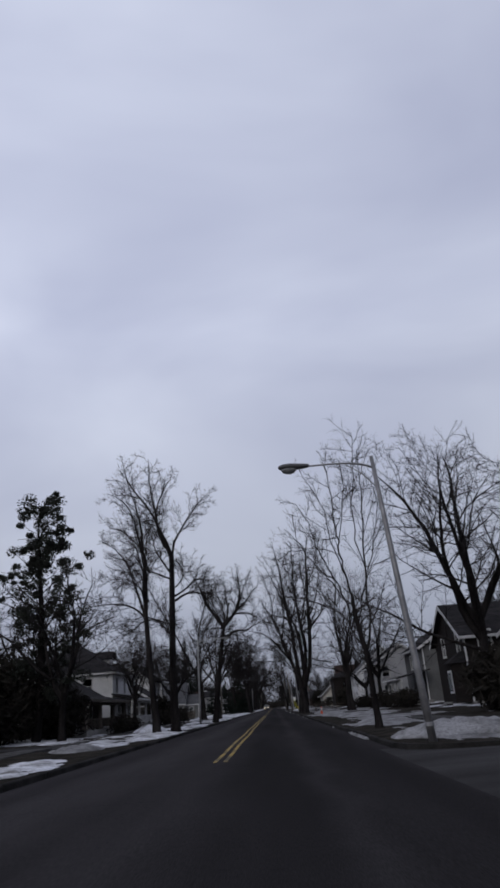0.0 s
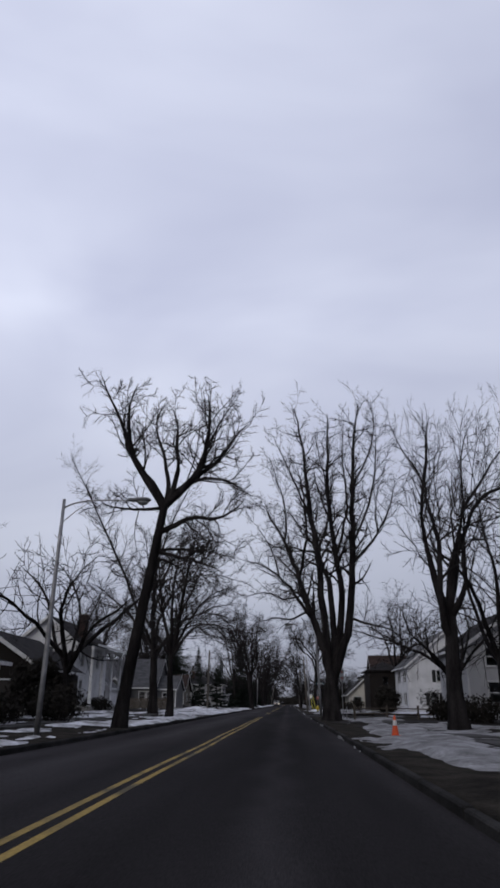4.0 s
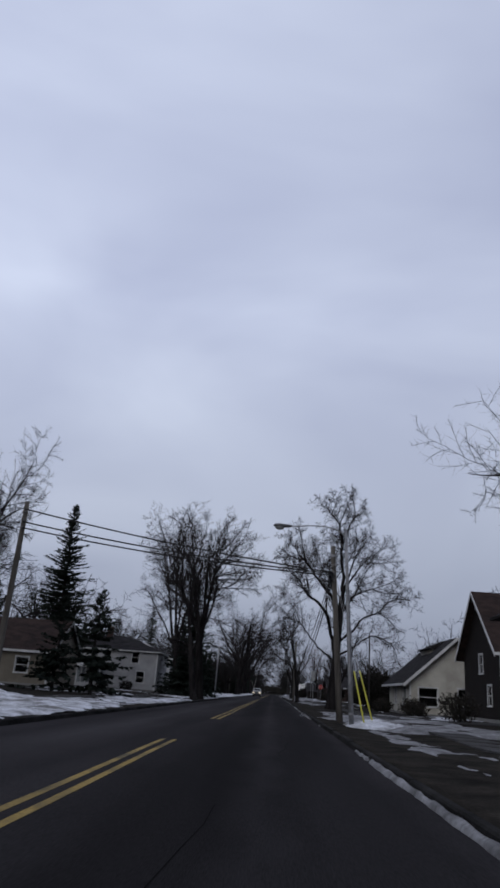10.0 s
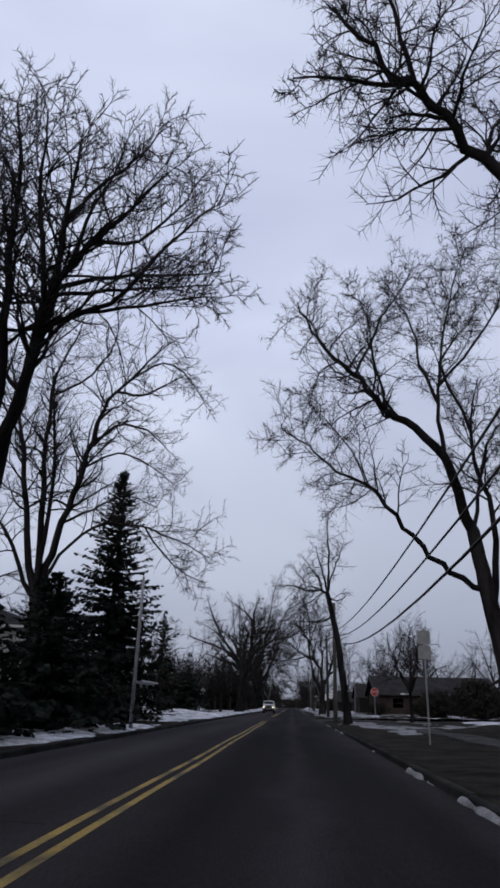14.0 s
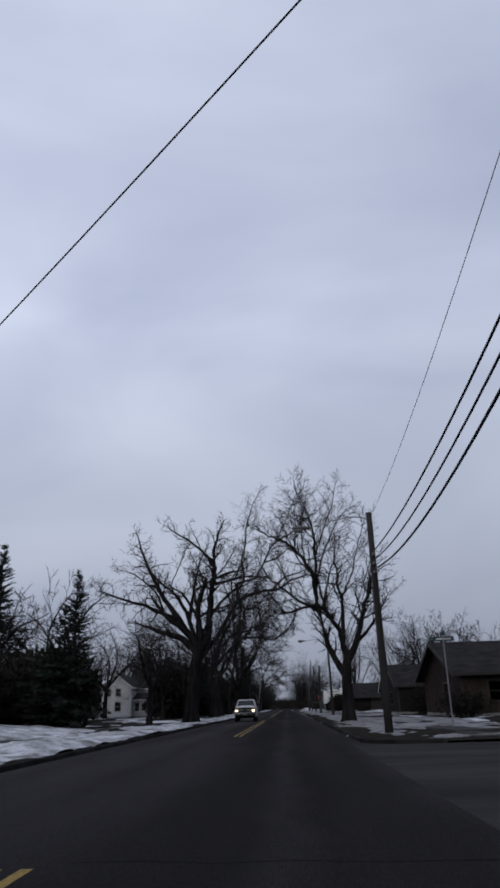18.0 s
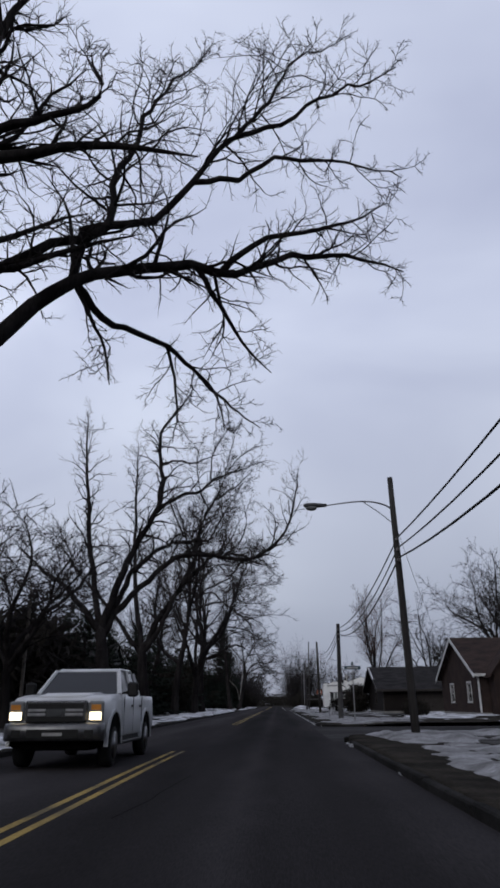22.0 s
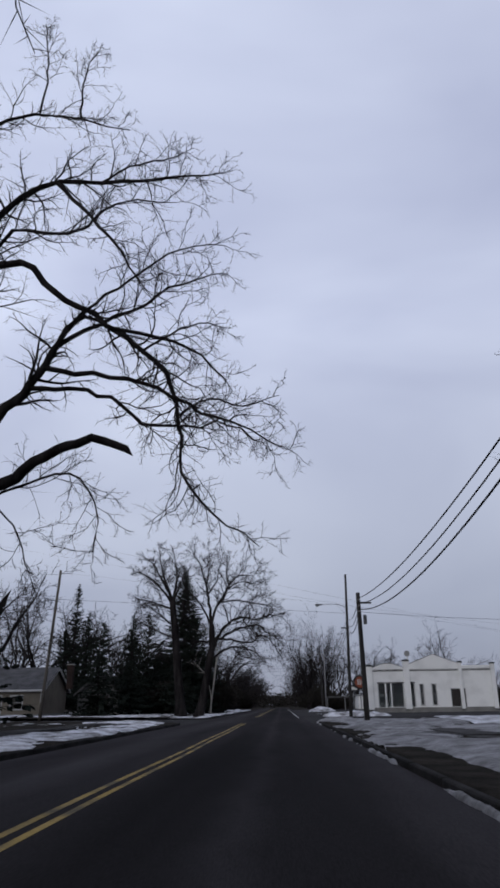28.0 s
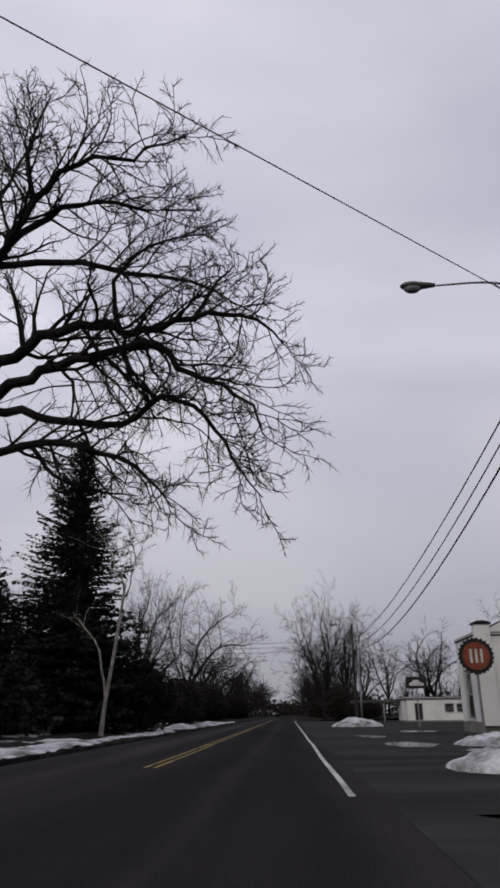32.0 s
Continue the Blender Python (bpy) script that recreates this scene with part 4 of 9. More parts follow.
def conifer(x, y, h, r, label, seed=0, gap=0.0, base=0.08, mat=None, thin=1.0, z=None, group="conifers"):
    """A spruce: whorls of boughs, each a spine with flat sprays of needles to both sides and hanging twigs."""
    rng = np.random.default_rng(seed + 900)
    z = float(lawn_z(np.array(x), np.array(y))) if z is None else z
    top = thing("conifer", x, y, z - 0.05, label, "conifer", group)
    f = np.linspace(0, 1, 9)
    tp = np.stack([0.1 * np.sin(f * 3 + seed), 0.1 * np.cos(f * 2 + seed), h * f * 0.985], -1)[None]
    part("trunk", joined("trunk", [skin(tp, (0.017 * h * (1 - f) + 0.02)[None], 8)], BARK), None, top)
    n = int(17 * h * thin)
    hh = base + (0.985 - base) * np.sort(rng.uniform(0, 1, n)) ** 0.95
    ln = r * 1.12 * (1 - hh) ** 0.85 * rng.uniform(0.55, 1.2, n) + 0.12
    ln *= 1 - gap * (np.sin(hh * 37 + seed) > 0.35)
    az = rng.uniform(0, 6.283, n)
    slope = np.interp(hh, [0, 0.5, 1], [-0.28, -0.05, 0.55])
    d = np.stack([np.cos(az), np.sin(az), slope], -1)
    start = np.stack([0 * hh, 0 * hh, hh * h], -1)
    bp, br = grow(rng, start, d, ln, 0.012 * h / 8 + 0 * hh, 0.006 + 0 * hh, 5, 0.05, 0.045)
    spines = skin(bp, br, 3)
    k = 26 if r < 3.5 else int(26 * (r / 3.5) ** 1.4)
    fr = rng.uniform(0.05, 1.0, (n, k))
    pos = fr * 5
    i = np.minimum(pos.astype(int), 4)
    u = (pos - i)[..., None]
    row = np.arange(n)[:, None]
    a, b = bp[row, i], bp[row, i + 1]
    p, t = (a * (1 - u) + b * u).reshape(-1, 3), unit(b - a).reshape(-1, 3)
    side = unit(np.cross(t, np.array([0, 0, 1.0]))) * np.where(rng.random(n * k) < 0.5, -1, 1)[:, None]
    way = unit(side * rng.uniform(0.5, 1.0, (n * k, 1)) + t * 0.6 + np.stack([0 * fr.ravel(), 0 * fr.ravel(), rng.uniform(-0.75, 0.05, n * k)], -1))
    size = (0.14 + 0.28 * np.repeat(ln, k) * (1 - 0.5 * fr.ravel()) / max(r, 1) * 1.2).clip(0.28, 0.85) * rng.uniform(0.8, 1.4, n * k) * np.repeat(np.clip(0.42 + 1.0 * (1 - hh), 0.42, 1.1), k)
    across = unit(np.cross(way, rng.normal(0, 1, (n * k, 3)) + np.array([0, 0, 1.6]))) * (size * 0.34)[:, None]
    tip = p + way * size[:, None]
    mid = p + way * (size * 0.45)[:, None]
    v = np.stack([p, mid + across, tip, mid - across], 1).reshape(-1, 3)
    q = np.arange(len(v)).reshape(-1, 4)
    tagged(part("boughs", joined("boughs", [spines, (v, q)], mat or NEEDLE, False), None, top, "drooping boughs of dark needles"), kind="stuff")
    return top


def leaf_cloud(rng, centres, radii, count, size, slim=0.5):
    """Small leaves set in clumps: vertices and quads."""
    k = rng.integers(0, len(centres), count)
    d = unit(rng.normal(0, 1, (count, 3))) * (rng.random((count, 1)) ** 0.45)
    p = centres[k] + d * radii[k]
    a = unit(rng.normal(0, 1, (count, 3)))
    b = unit(np.cross(a, rng.normal(0, 1, (count, 3))))
    s = size * rng.uniform(0.6, 1.4, (count, 1))
    v = np.stack([p - a * s, p + b * s * slim, p + a * s, p - b * s * slim], 1).reshape(-1, 3)
    return v, np.arange(len(v)).reshape(-1, 4)


def shrub(x, y, w, d, h, label, seed=0, mat=None, name="shrub", leaf=0.07, dense=1.0, box=False, group="shrubs", z=None, slim=0.5):
    """A shrub or a length of hedge: stems and clumps of leaves with an uneven outline."""
    rng = np.random.default_rng(seed + 400)
    z = float(lawn_z(np.array(x), np.array(y))) if z is None else z
    top = thing(name, x, y, z - 0.05, label, name, group)
    n = max(10, int(7 * (w * d) ** 0.5))
    st = np.stack([rng.uniform(-w / 2.4, w / 2.4, n), rng.uniform(-d / 2.4, d / 2.4, n), 0 * np.zeros(n)], -1) * (1 if box else 0.5)
    way = np.stack([rng.normal(0, 0.35, n) + st[:, 0] / w * 0.6, rng.normal(0, 0.35, n) + st[:, 1] / d * 0.6, np.ones(n)], -1)
    sp, sr = grow(rng, st, way, h * rng.uniform(0.6, 0.95, n), 0.03 + 0 * st[:, 0], 0.008 + 0 * st[:, 0], 4, 0.09, 0.02)
    tagged(part("stems", joined("stems", [skin(sp, sr, 3)], BARK), None, top), kind="stuff")
    m = max(16, int(26 * (w * d * h) ** 0.6))
    if box:
        c = np.stack([rng.uniform(-w / 2, w / 2, m), rng.uniform(-d / 2, d / 2, m), rng.uniform(0.1 * h, 0.93 * h, m)], -1)
    else:
        c = unit(rng.normal(0, 1, (m, 3))) * rng.uniform(0.25, 0.92, (m, 1)) ** 0.6 * np.array([w / 2, d / 2, h / 2]) + np.array([0, 0, h * 0.52])
    rad = np.full((m, 3), 0.30) * (w * d * h) ** (1 / 3) * rng.uniform(0.4, 0.9, (m, 1)) * 0.8
    v, q = leaf_cloud(rng, c, rad, int(2600 * dense * max(0.35, (w * d * h) ** 0.55 / 4)), leaf, slim)
    v[:, 2] = v[:, 2].clip(0.02)
    tagged(part("foliage", joined("foliage", [(v, q)], mat or HEDGE, False), None, top), kind="stuff")
    return top


def leafy_tree(x, y, h, spread, label, seed):
    """An evergreen broadleaf: open limbs with clumps of dark leaves and gaps between them."""
    rng = np.random.default_rng(seed)
    z = float(lawn_z(np.array(x), np.array(y)))
    top = thing("tree", x, y, z - 0.05, label, "tree", "evergreen trees")
    f = np.linspace(0, 1, 10)
    tp = np.stack([0.25 * np.sin(f * 4), 0.2 * np.cos(f * 3), h * 0.96 * f], -1)[None]
    part("trunk", joined("trunk", [skin(tp, (0.30 * (1 - f) ** 0.8 + 0.03)[None], 9)], BARK), None, top)
    one = np.array([h * 0.9])
    s, w, l, r = sprout(rng, tp, np.linspace(0.2, 0.03, 10)[None], one, 64, 0.12, 1.0, 58, 16, 0.27 * spread, 0.5, 0.03)
    bp, br = grow(rng, s, w, l, r, r * 0 + 0.012, 5, 0.1, 0.03)
    tagged(part("limbs", joined("limbs", [skin(bp, br, 4)], BARK), None, top), kind="stuff")
    c = bp[:, 2:].reshape(-1, 3)
    c = c[rng.random(len(c)) < 0.7] + rng.normal(0, 0.3, (1, 3))
    c += rng.normal(0, 0.35, c.shape)
    rad = rng.uniform(0.2, 0.85, (len(c), 1)) * np.array([[1.0, 1.0, 0.7]])
    v, q = leaf_cloud(rng, c, rad, 24000, 0.11, 0.38)
    tagged(part("foliage", joined("foliage", [(v, q)], LEAF, False), None, top), kind="stuff")
    return top


# right verge, first block
shaped_tree(3.40, 87.6, "slender bare maple with many steep stems on the verge", (0.135, 5.13, (92, 92, 94, 102, 94)),
            [(-1, 1, 0.045, 0, 6.1, (97, 97, 96, 93, 91, 93, 97)), (-1, 0.86, 0.035, 0.1, 5.7, (116, 107, 112, 113, 103, 107, 117)), (-1, 0.94, 0.03, -0.2, 4.1, (136, 119, 129, 130, 120, 129)), (-1, 0.75, 0.03, -0.1, 3.5, (135, 136, 148, 160, 157, 180)), (3, 0.42, 0.017, 0, 3.1, (119, 135, 143, 144, 121)), (1, 0.32, 0.02, 0.2, 2.8, (146, 142, 164, 172, 176)), (-1, 0.87, 0.015, -0.1, 2.5, (-167, -175, 176, -178))] +
            [(0, 0.16, 0.025, 0.3, 5.1, (107, 100, 92, 105, 116)), (0, 0.33, 0.015, 0, 2.3, (153, 171, -179, -176)), (-1, 0.58, 0.05, 0.1, 9.3, (76, 87, 86, 85, 86, 87)), (9, 0.37, 0.025, 0.2, 7, (98, 88, 82, 82, 84)), (-1, 0.58, 0.015, -0.2, 1.1, (165, 156, 139)), (-1, 0.8, 0.03, 0.4, 6.6, (69, 70, 72, 74)), (-1, 0.69, 0.025, -0.3, 2.4, (52, 61, 70))] +
            [(0, 0.4, 0.02, 0.3, 4.3, (76, 79, 89))],
            500, boughs=0.8, reach=0.75, tw_r=0.0042, wander=0.05, rise=0.05, sub=(6, 38, 0.55), twig=(6, 38, 0.6))
bare_tree(13.0, 104.0, "large bare tree with limbs sweeping towards the street", 5.5, 0.42, [(0.6, 188, 18, 9, 0.12, 0.02), (0.7, 190, 48, 12, 0.20, 0.07), (0.85, 150, 58, 13, 0.22, 0.05), (1.0, 90, 75, 13, 0.22, 0.02), (0.95, 330, 60, 11, 0.2, 0.04), (0.8, 240, 55, 12, 0.2, 0.05)], 2, size=(20, -8.4, 6), wander=0.085)
bare_tree(7.9, 141.0, "tall bare maple on a lawn, forked above the trunk", 5.0, 0.42, [(0.8, 190, 50, 11.5, 0.2, 0.10), (0.9, 110, 66, 13, 0.22, 0.04), (1.0, 60, 76, 14, 0.22, 0.02), (1.0, 330, 55, 11, 0.18, 0.08), (0.95, 250, 66, 12, 0.2, 0.05)], 3, size=(16.8, -2.8, 6))
shaped_tree(4.08, 169.6, "tall leaning bare maple with a stub and a small drooping crown", (0.36, 11.46, (88, 88, 89, 93, 95)),
            [(-1, 1, 0.13, 0, 1.3, (107, 96, 92)), (-1, 1, 0.16, 0.1, 6.1, (113, 109, 98, 105, 117, 130)), (1, 0.36, 0.11, -0.1, 5, (143, 176, 164, 175, -172, 166)), (1, 0.33, 0.06, 0.1, 4.4, (156, 159, 176, -158, -157)), (1, 0.34, 0.05, -0.2, 4, (-164, -166, -165, -163)), (-1, 0.92, 0.06, 0, 5, (176, 169, -175, -167, -140, -163)), (5, 0.57, 0.03, 0, 2.8, (-117, -114, -129))] +
            [(-1, 0.99, 0.07, 0.2, 4.5, (68, 63, 66)), (-1, 0.96, 0.04, -0.2, 1.7, (11, -3, -24)), (1, 0.61, 0.05, 0.2, 4.3, (61, 56, 43)), (1, 0.39, 0.05, 0.3, 3.3, (-147, -142, -159, -142)), (1, 0.47, 0.06, -0.2, 3.1, (-12, 23, 46)), (1, 0.66, 0.05, 0, 4.7, (101, 71, 61)), (1, 0.7, 0.05, 0.3, 4.3, (142, 124, 127))],
            501, bare=(0,), boughs=1.3, reach=1.0, droop=0.08, tw_r=0.006, twig_rise=0.0, sub=(8, 50, 0.5), twig=(9, 46, 0.55))
bare_tree(18.0, 227.0, "tall bare tree behind a house roof", 6.5, 0.4, vase(6, 6, 66, 13.5, 0.2, rise=0.03), 6)

# left verge, first block
leafy_tree(-16.2, 105.5, 15.6, 0.95, "tall ragged evergreen with dark clumps before a house", 20)
bare_tree(-8.2, 104.4, "slim bare maple between pavement and kerb", 7.4, 0.23, [(0.98, 187, 71, 6.4, 0.085, (-0.013, -0.039, -0.088, -0.148), 46), (1.0, 170, 95, 9.7, 0.102, (0.25, 0.332, -0.187, -0.004), 1866), (1.0, 189, 97, 10.1, 0.119, (0.056, -0.089, 0.148, -0.03), 4227), (0.98, 171, 28, 4.1, 0.068, (0.18, -0.153, -0.071, -0.087), 6988), (0.95, 197, 1, 1.4, 0.051, (0.035, -0.113, -0.022, -0.007), 7906), (1.0, 31, 86, 7.0, 0.076, (0.173, 0.218, 0.03, -0.149), 9509), (0.98, -44, 86, 4.5, 0.06, (0.33, 0.064, -0.26, -0.112), 5355), (0.95, 15, 2, 1.5, 0.043, (0.131, -0.08, 0.078, -0.197), 2990), (1.0, 228, 90, 7.7, 0.068, (0.302, 0.367, -0.22, -0.066), 6296)],
          8, lean=(-0.5, 0), wander=0.11, branch=(15, 46, 0.26), bfrom=0.25, tw_r=0.0065)
bare_tree(-7.8, 110.6, "bare maple with a broken top and one arched limb", 12.6, 0.29, ([(1.0, 186, 67, 9.0, 0.119, (0.231, -0.248, 0.142, 0.175), 4483), (1.0, 187, 74, 8.7, 0.119, (-0.259, 0.022, -0.018, -0.017), 1922), (1.0, 146, 51, 7.2, 0.093, (0.26, -0.083, -0.164, -0.213), 4497), (1.0, 10, 74, 6.0, 0.093, (0.064, -0.105, -0.094, -0.066), 8001), (0.72, -6, 19, 4.3, 0.093, (0.091, -0.124, 0.002, -0.088), 7882), (0.75, -1, 37, 4.1, 0.076, (-0.152, 0.096, -0.315, 0.027), 3437), (0.89, 187, 44, 3.9, 0.076, (0.154, 0.15, 0.1, 0.105), 2374), (0.86, 189, 12, 4.4, 0.068, (0.062, 0.066, -0.188, 0.089), 1319)] + [(0.53, 180, 42, 3.1, 0.06, (-0.003, 0.018, -0.063, -0.117), 9448), (0.97, 184, 65, 5.1, 0.076, (0.047, 0.049, 0.033, -0.159), 6736), (0.8, 14, 32, 2.7, 0.06, (-0.094, 0.251, -0.093, -0.133), 705)]),
          9, lean=(0.1, 0), wander=0.11, branch=(14, 46, 0.28), bfrom=0.3, tw_r=0.0065)
bare_tree(-14.5, 131.0, "bare street tree with a rounded crown", 3.6, 0.22, vase(6, 10, 60, 6.5, 0.12, rise=0.04), 10, size=(9.5, -3.5, 3.5))
bare_tree(-7.2, 139.9, "old bare maple leaning towards the street with wide high limbs", 10.2, 0.30, ([(1.0, 165, 67, 7.0, 0.19, (-0.007, 0.088, -0.013, 0.052), 4358), (0.99, 183, 65, 8.1, 0.15, (-0.064, 0.331, -0.341, 0.213), 4855), (1.0, 12, 46, 5.8, 0.14, (0.117, 0.003, 0.13, 0.171), 690), (1.0, -3, 50, 7.1, 0.19, (-0.031, 0.18, 0.307, -0.005), 692), (1.0, -18, 23, 6.0, 0.16, (0.205, -0.034, 0.041, -0.02), 3121), (1.0, 19, 50, 5.3, 0.12, (0.016, -0.06, -0.056, -0.016), 4399), (0.99, 165, -4, 3.2, 0.09, (-0.007, -0.077, 0.047, -0.042), 3856), (0.87, -12, 28, 4.8, 0.14, (-0.145, -0.044, 0.081, 0.189), 643)] + [(0.79, -2, -36, 3.6, 0.1, (0.062, 0.03, 0.02, -0.171), 3125), (0.77, 39, 38, 3.0, 0.08, (-0.117, 0.056, 0.093, -0.011), 3274), (0.75, -29, -19, 2.2, 0.08, (-0.052, 0.032, -0.301, -0.242), 5279), (1.0, -18, 57, 6.6, 0.12, (-0.058, -0.019, -0.082, -0.052), 1171), (1.0, -28, 64, 5.6, 0.12, (0.227, 0.046, 0.146, 0.27), 8143)]),
          11, lean=(1.46, 0), wander=0.12, branch=(8, 48, 0.34), sub=(8, 46, 0.42), bfrom=0.3)
shaped_tree(-11.45, 171.0, "spreading bare maple beside a white house with long low limbs", (0.42, 5.16, (92, 92, 92, 92, 93)),
            [(-1, 1, 0.14, -0.1, 8.9, (48, 48, 33, 18, -13, -23)), (0, 0.62, 0.07, -0.1, 3.6, (25, 13, 7)), (-1, 1, 0.1, -0.3, 8.1, (39, 37, 23, 9, -29, -46)), (2, 0.55, 0.06, 0.2, 3.5, (-38, -25, -11, -9)), (0, 0.78, 0.05, 0, 3.6, (-38, -34, -10)), (-1, 1, 0.14, 0.2, 12.6, (89, 72, 57, 35, 6, -17)), (5, 0.54, 0.07, 0.2, 4.8, (70, 43, 19))] +
            [(-1, 1, 0.16, 0.1, 13.8, (95, 82, 72, 57, 10)), (-1, 1, 0.16, -0.1, 15.7, (93, 90, 78, 70, 65)), (-1, 1, 0.15, 0.3, 23.8, (117, 118, 120, 121)), (-1, 1, 0.14, -0.2, 8.4, (123, 129, 138, 148))],
            502, boughs=0.85, tw_r=0.007, reach=1.1)
bare_tree(-8.2, 159.5, "bare maple with a wide crown over the pavement", 4.2, 0.27, [(1.0, 166, 72, 9.7, 0.13, (-0.052, 0.02, 0.119, -0.193), 4316), (1.0, 16, 77, 11.1, 0.14, (0.04, 0.009, 0.087, -0.023), 539), (1.0, 10, 67, 6.9, 0.11, (0.044, 0.168, -0.128, -0.025), 1453), (1.0, 204, 84, 10.6, 0.12, (0.111, 0.036, 0.143, 0.128), 9426), (1.0, -4, 41, 6.1, 0.1, (0.131, -0.048, -0.133, -0.011), 7882), (1.0, 170, 53, 8.0, 0.11, (-0.065, 0.084, 0.143, -0.083), 9256), (1.0, -32, 72, 8.9, 0.11, (0.108, 0.036, 0.083, -0.123), 6058), (1.0, 127, 77, 9.5, 0.11, (-0.061, 0.023, -0.033, 0.113), 1022)],
          13, wander=0.09, branch=(17, 44, 0.27), bfrom=0.22)
bare_tree(-24.5, 241.0, "bare tree with a hazy round crown behind a grey cottage", 4.6, 0.36, vase(9, 14, 64, 13, 0.16, rise=0.02), 14, size=(18.5, -7.5, 7.5), branch=(15, 48, 0.4), twig=(14, 46, 0.5), twig_mat=TWIG_FUZZ)
bare_tree(-29.0, 214.0, "bare tree with upswept limbs behind a grey house", 4.5, 0.38, vase(7, 15, 60, 13, 0.18, rise=0.06), 15)

# middle stretch
conifer(-26.0, 274.5, 21.8, 5.8, "tall narrow spruce with gaps between its boughs", 1, gap=0.3, base=0.2, thin=1.3)
conifer(-31.5, 268.0, 11.0, 2.6, "dark young spruce behind a tan house", 2)
conifer(-12.6, 240.5, 7.4, 2.5, "dense dark spruce at the edge of a lawn", 3)
conifer(-16.0, 243.0, 6.2, 2.4, "dense dark spruce at the edge of a lawn", 4)
conifer(-20.5, 236.0, 8.0, 2.4, "dense dark spruce at the edge of a lawn", 13)
shaped_tree(-7.28, 263.0, "large bare maple with a broad round crown above a conifer", (0.46, 6.34, (92, 94, 95, 95, 94)),
            [(-1, 1, 0.2, 0, 11.8, (100, 105, 102, 117, 102)), (-1, 0.77, 0.2, 0.1, 12.8, (85, 84, 81, 79, 53, 54)), (1, 0.48, 0.12, -0.1, 6.4, (84, 85, 84)), (0, 0.29, 0.12, 0.2, 10, (100, 101, 96)), (-1, 0.93, 0.16, -0.2, 10.5, (84, 89, 86, 96)), (1, 0.58, 0.07, 0.2, 4.8, (20, 11, 10)), (1, 0.48, 0.06, -0.2, 5.1, (7, 0, -2))] +
            [(-1, 0.93, 0.1, -0.1, 7.3, (116, 117, 128, 118)), (-1, 0.62, 0.08, 0, 3.6, (150, 158, 155)), (1, 0.48, 0.08, -0.2, 6, (12, 44, 38)), (1, 0.65, 0.07, 0.3, 6.5, (89, 79, 85)), (-1, 1, 0.13, 0.3, 14.7, (120, 118, 114, 112)), (0, 0.47, 0.09, -0.3, 5.5, (105, 86, 86)), (-1, 0.97, 0.12, -0.3, 9.4, (67, 75, 96, 85))] +
            [(1, 0.72, 0.06, 0.1, 4.6, (12, 50, 61)), (2, 0.51, 0.06, 0.1, 4.6, (54, 52, 61)), (1, 0.56, 0.06, 0.1, 4.4, (8, 7, 6))],
            503, boughs=1.25, reach=1.0, tw_r=0.010, rise=0.05, wander=0.11)
shaped_tree(3.35, 160.3, "huge bare silver maple forked into many steep stems beside the kerb", (0.68, 3.01, (90, 90, 90, 86, 86)),
            [(-1, 0.9, 0.3, 0, 13.7, (102, 108, 112, 106, 109, 117, 119)), (0, 0.31, 0.14, -0.1, 7.5, (125, 131, 142, 165)), (-1, 0.95, 0.3, -0.1, 20.5, (97, 95, 95, 98, 97, 96, 102)), (-1, 0.95, 0.28, 0.1, 21.8, (78, 83, 97, 96, 92, 88, 89)), (-1, 0.86, 0.32, 0, 22.2, (68, 79, 84, 88, 88, 88, 85, 81)), (4, 0.4, 0.12, 0.1, 7.7, (49, 53, 65, 75)), (4, 0.22, 0.1, 0, 3.9, (-21, -10, -28))] +
            [(0, 0.38, 0.08, 0.1, 4.3, (-152, 177, -166)), (0, 0.56, 0.12, 0.1, 9.9, (79, 93, 100)), (0, 0.78, 0.08, 0, 7.2, (88, 103, 108)), (2, 0.43, 0.1, 0.1, 10.4, (74, 96, 99)), (2, 0.58, 0.09, -0.1, 6.9, (115, 114, 113)), (3, 0.42, 0.1, 0.1, 11.8, (75, 92, 88)), (4, 0.47, 0.1, -0.1, 9.8, (66, 79, 88))] +
            [(4, 0.69, 0.08, 0.1, 8.1, (61, 76, 92)), (3, 0.55, 0.08, -0.2, 4.9, (113, 108, 97)), (1, 0.55, 0.06, 0, 5.1, (105, 117, 129)), (5, 0.43, 0.06, 0, 4.9, (94, 81, 68)), (0, 0.47, 0.07, -0.2, 4.7, (-168, 164, -163))],
            516, boughs=0.75, reach=0.95, tw_r=0.0075, rise=0.05, wander=0.12, flare=1.2)
shaped_tree(-6.97, 256.0, "bare maple leaning a little beside the kerb", (0.3, 5.74, (100, 99, 98, 98, 98)),
            [(-1, 1, 0.16, 0, 8.9, (99, 105, 114, 111, 109, 105)), (-1, 0.81, 0.1, -0.1, 3.2, (155, 170, 160)), (0, 0.1, 0.09, 0.1, 4.5, (142, 139, 136)), (-1, 0.71, 0.13, 0.1, 9.9, (74, 111, 104, 95, 96, 104)), (0, 0.24, 0.08, 0.1, 4.8, (66, 83, 90)), (0, 0.35, 0.08, -0.2, 4.9, (124, 127, 112)), (3, 0.33, 0.06, 0, 3.8, (49, 68, 85))] +
            [(0, 0.55, 0.07, 0.2, 6.5, (90, 105, 91)), (-1, 0.64, 0.07, 0.2, 2.9, (150, -175, 169))],
            515, boughs=1.2, reach=0.95, tw_r=0.010, rise=0.04)
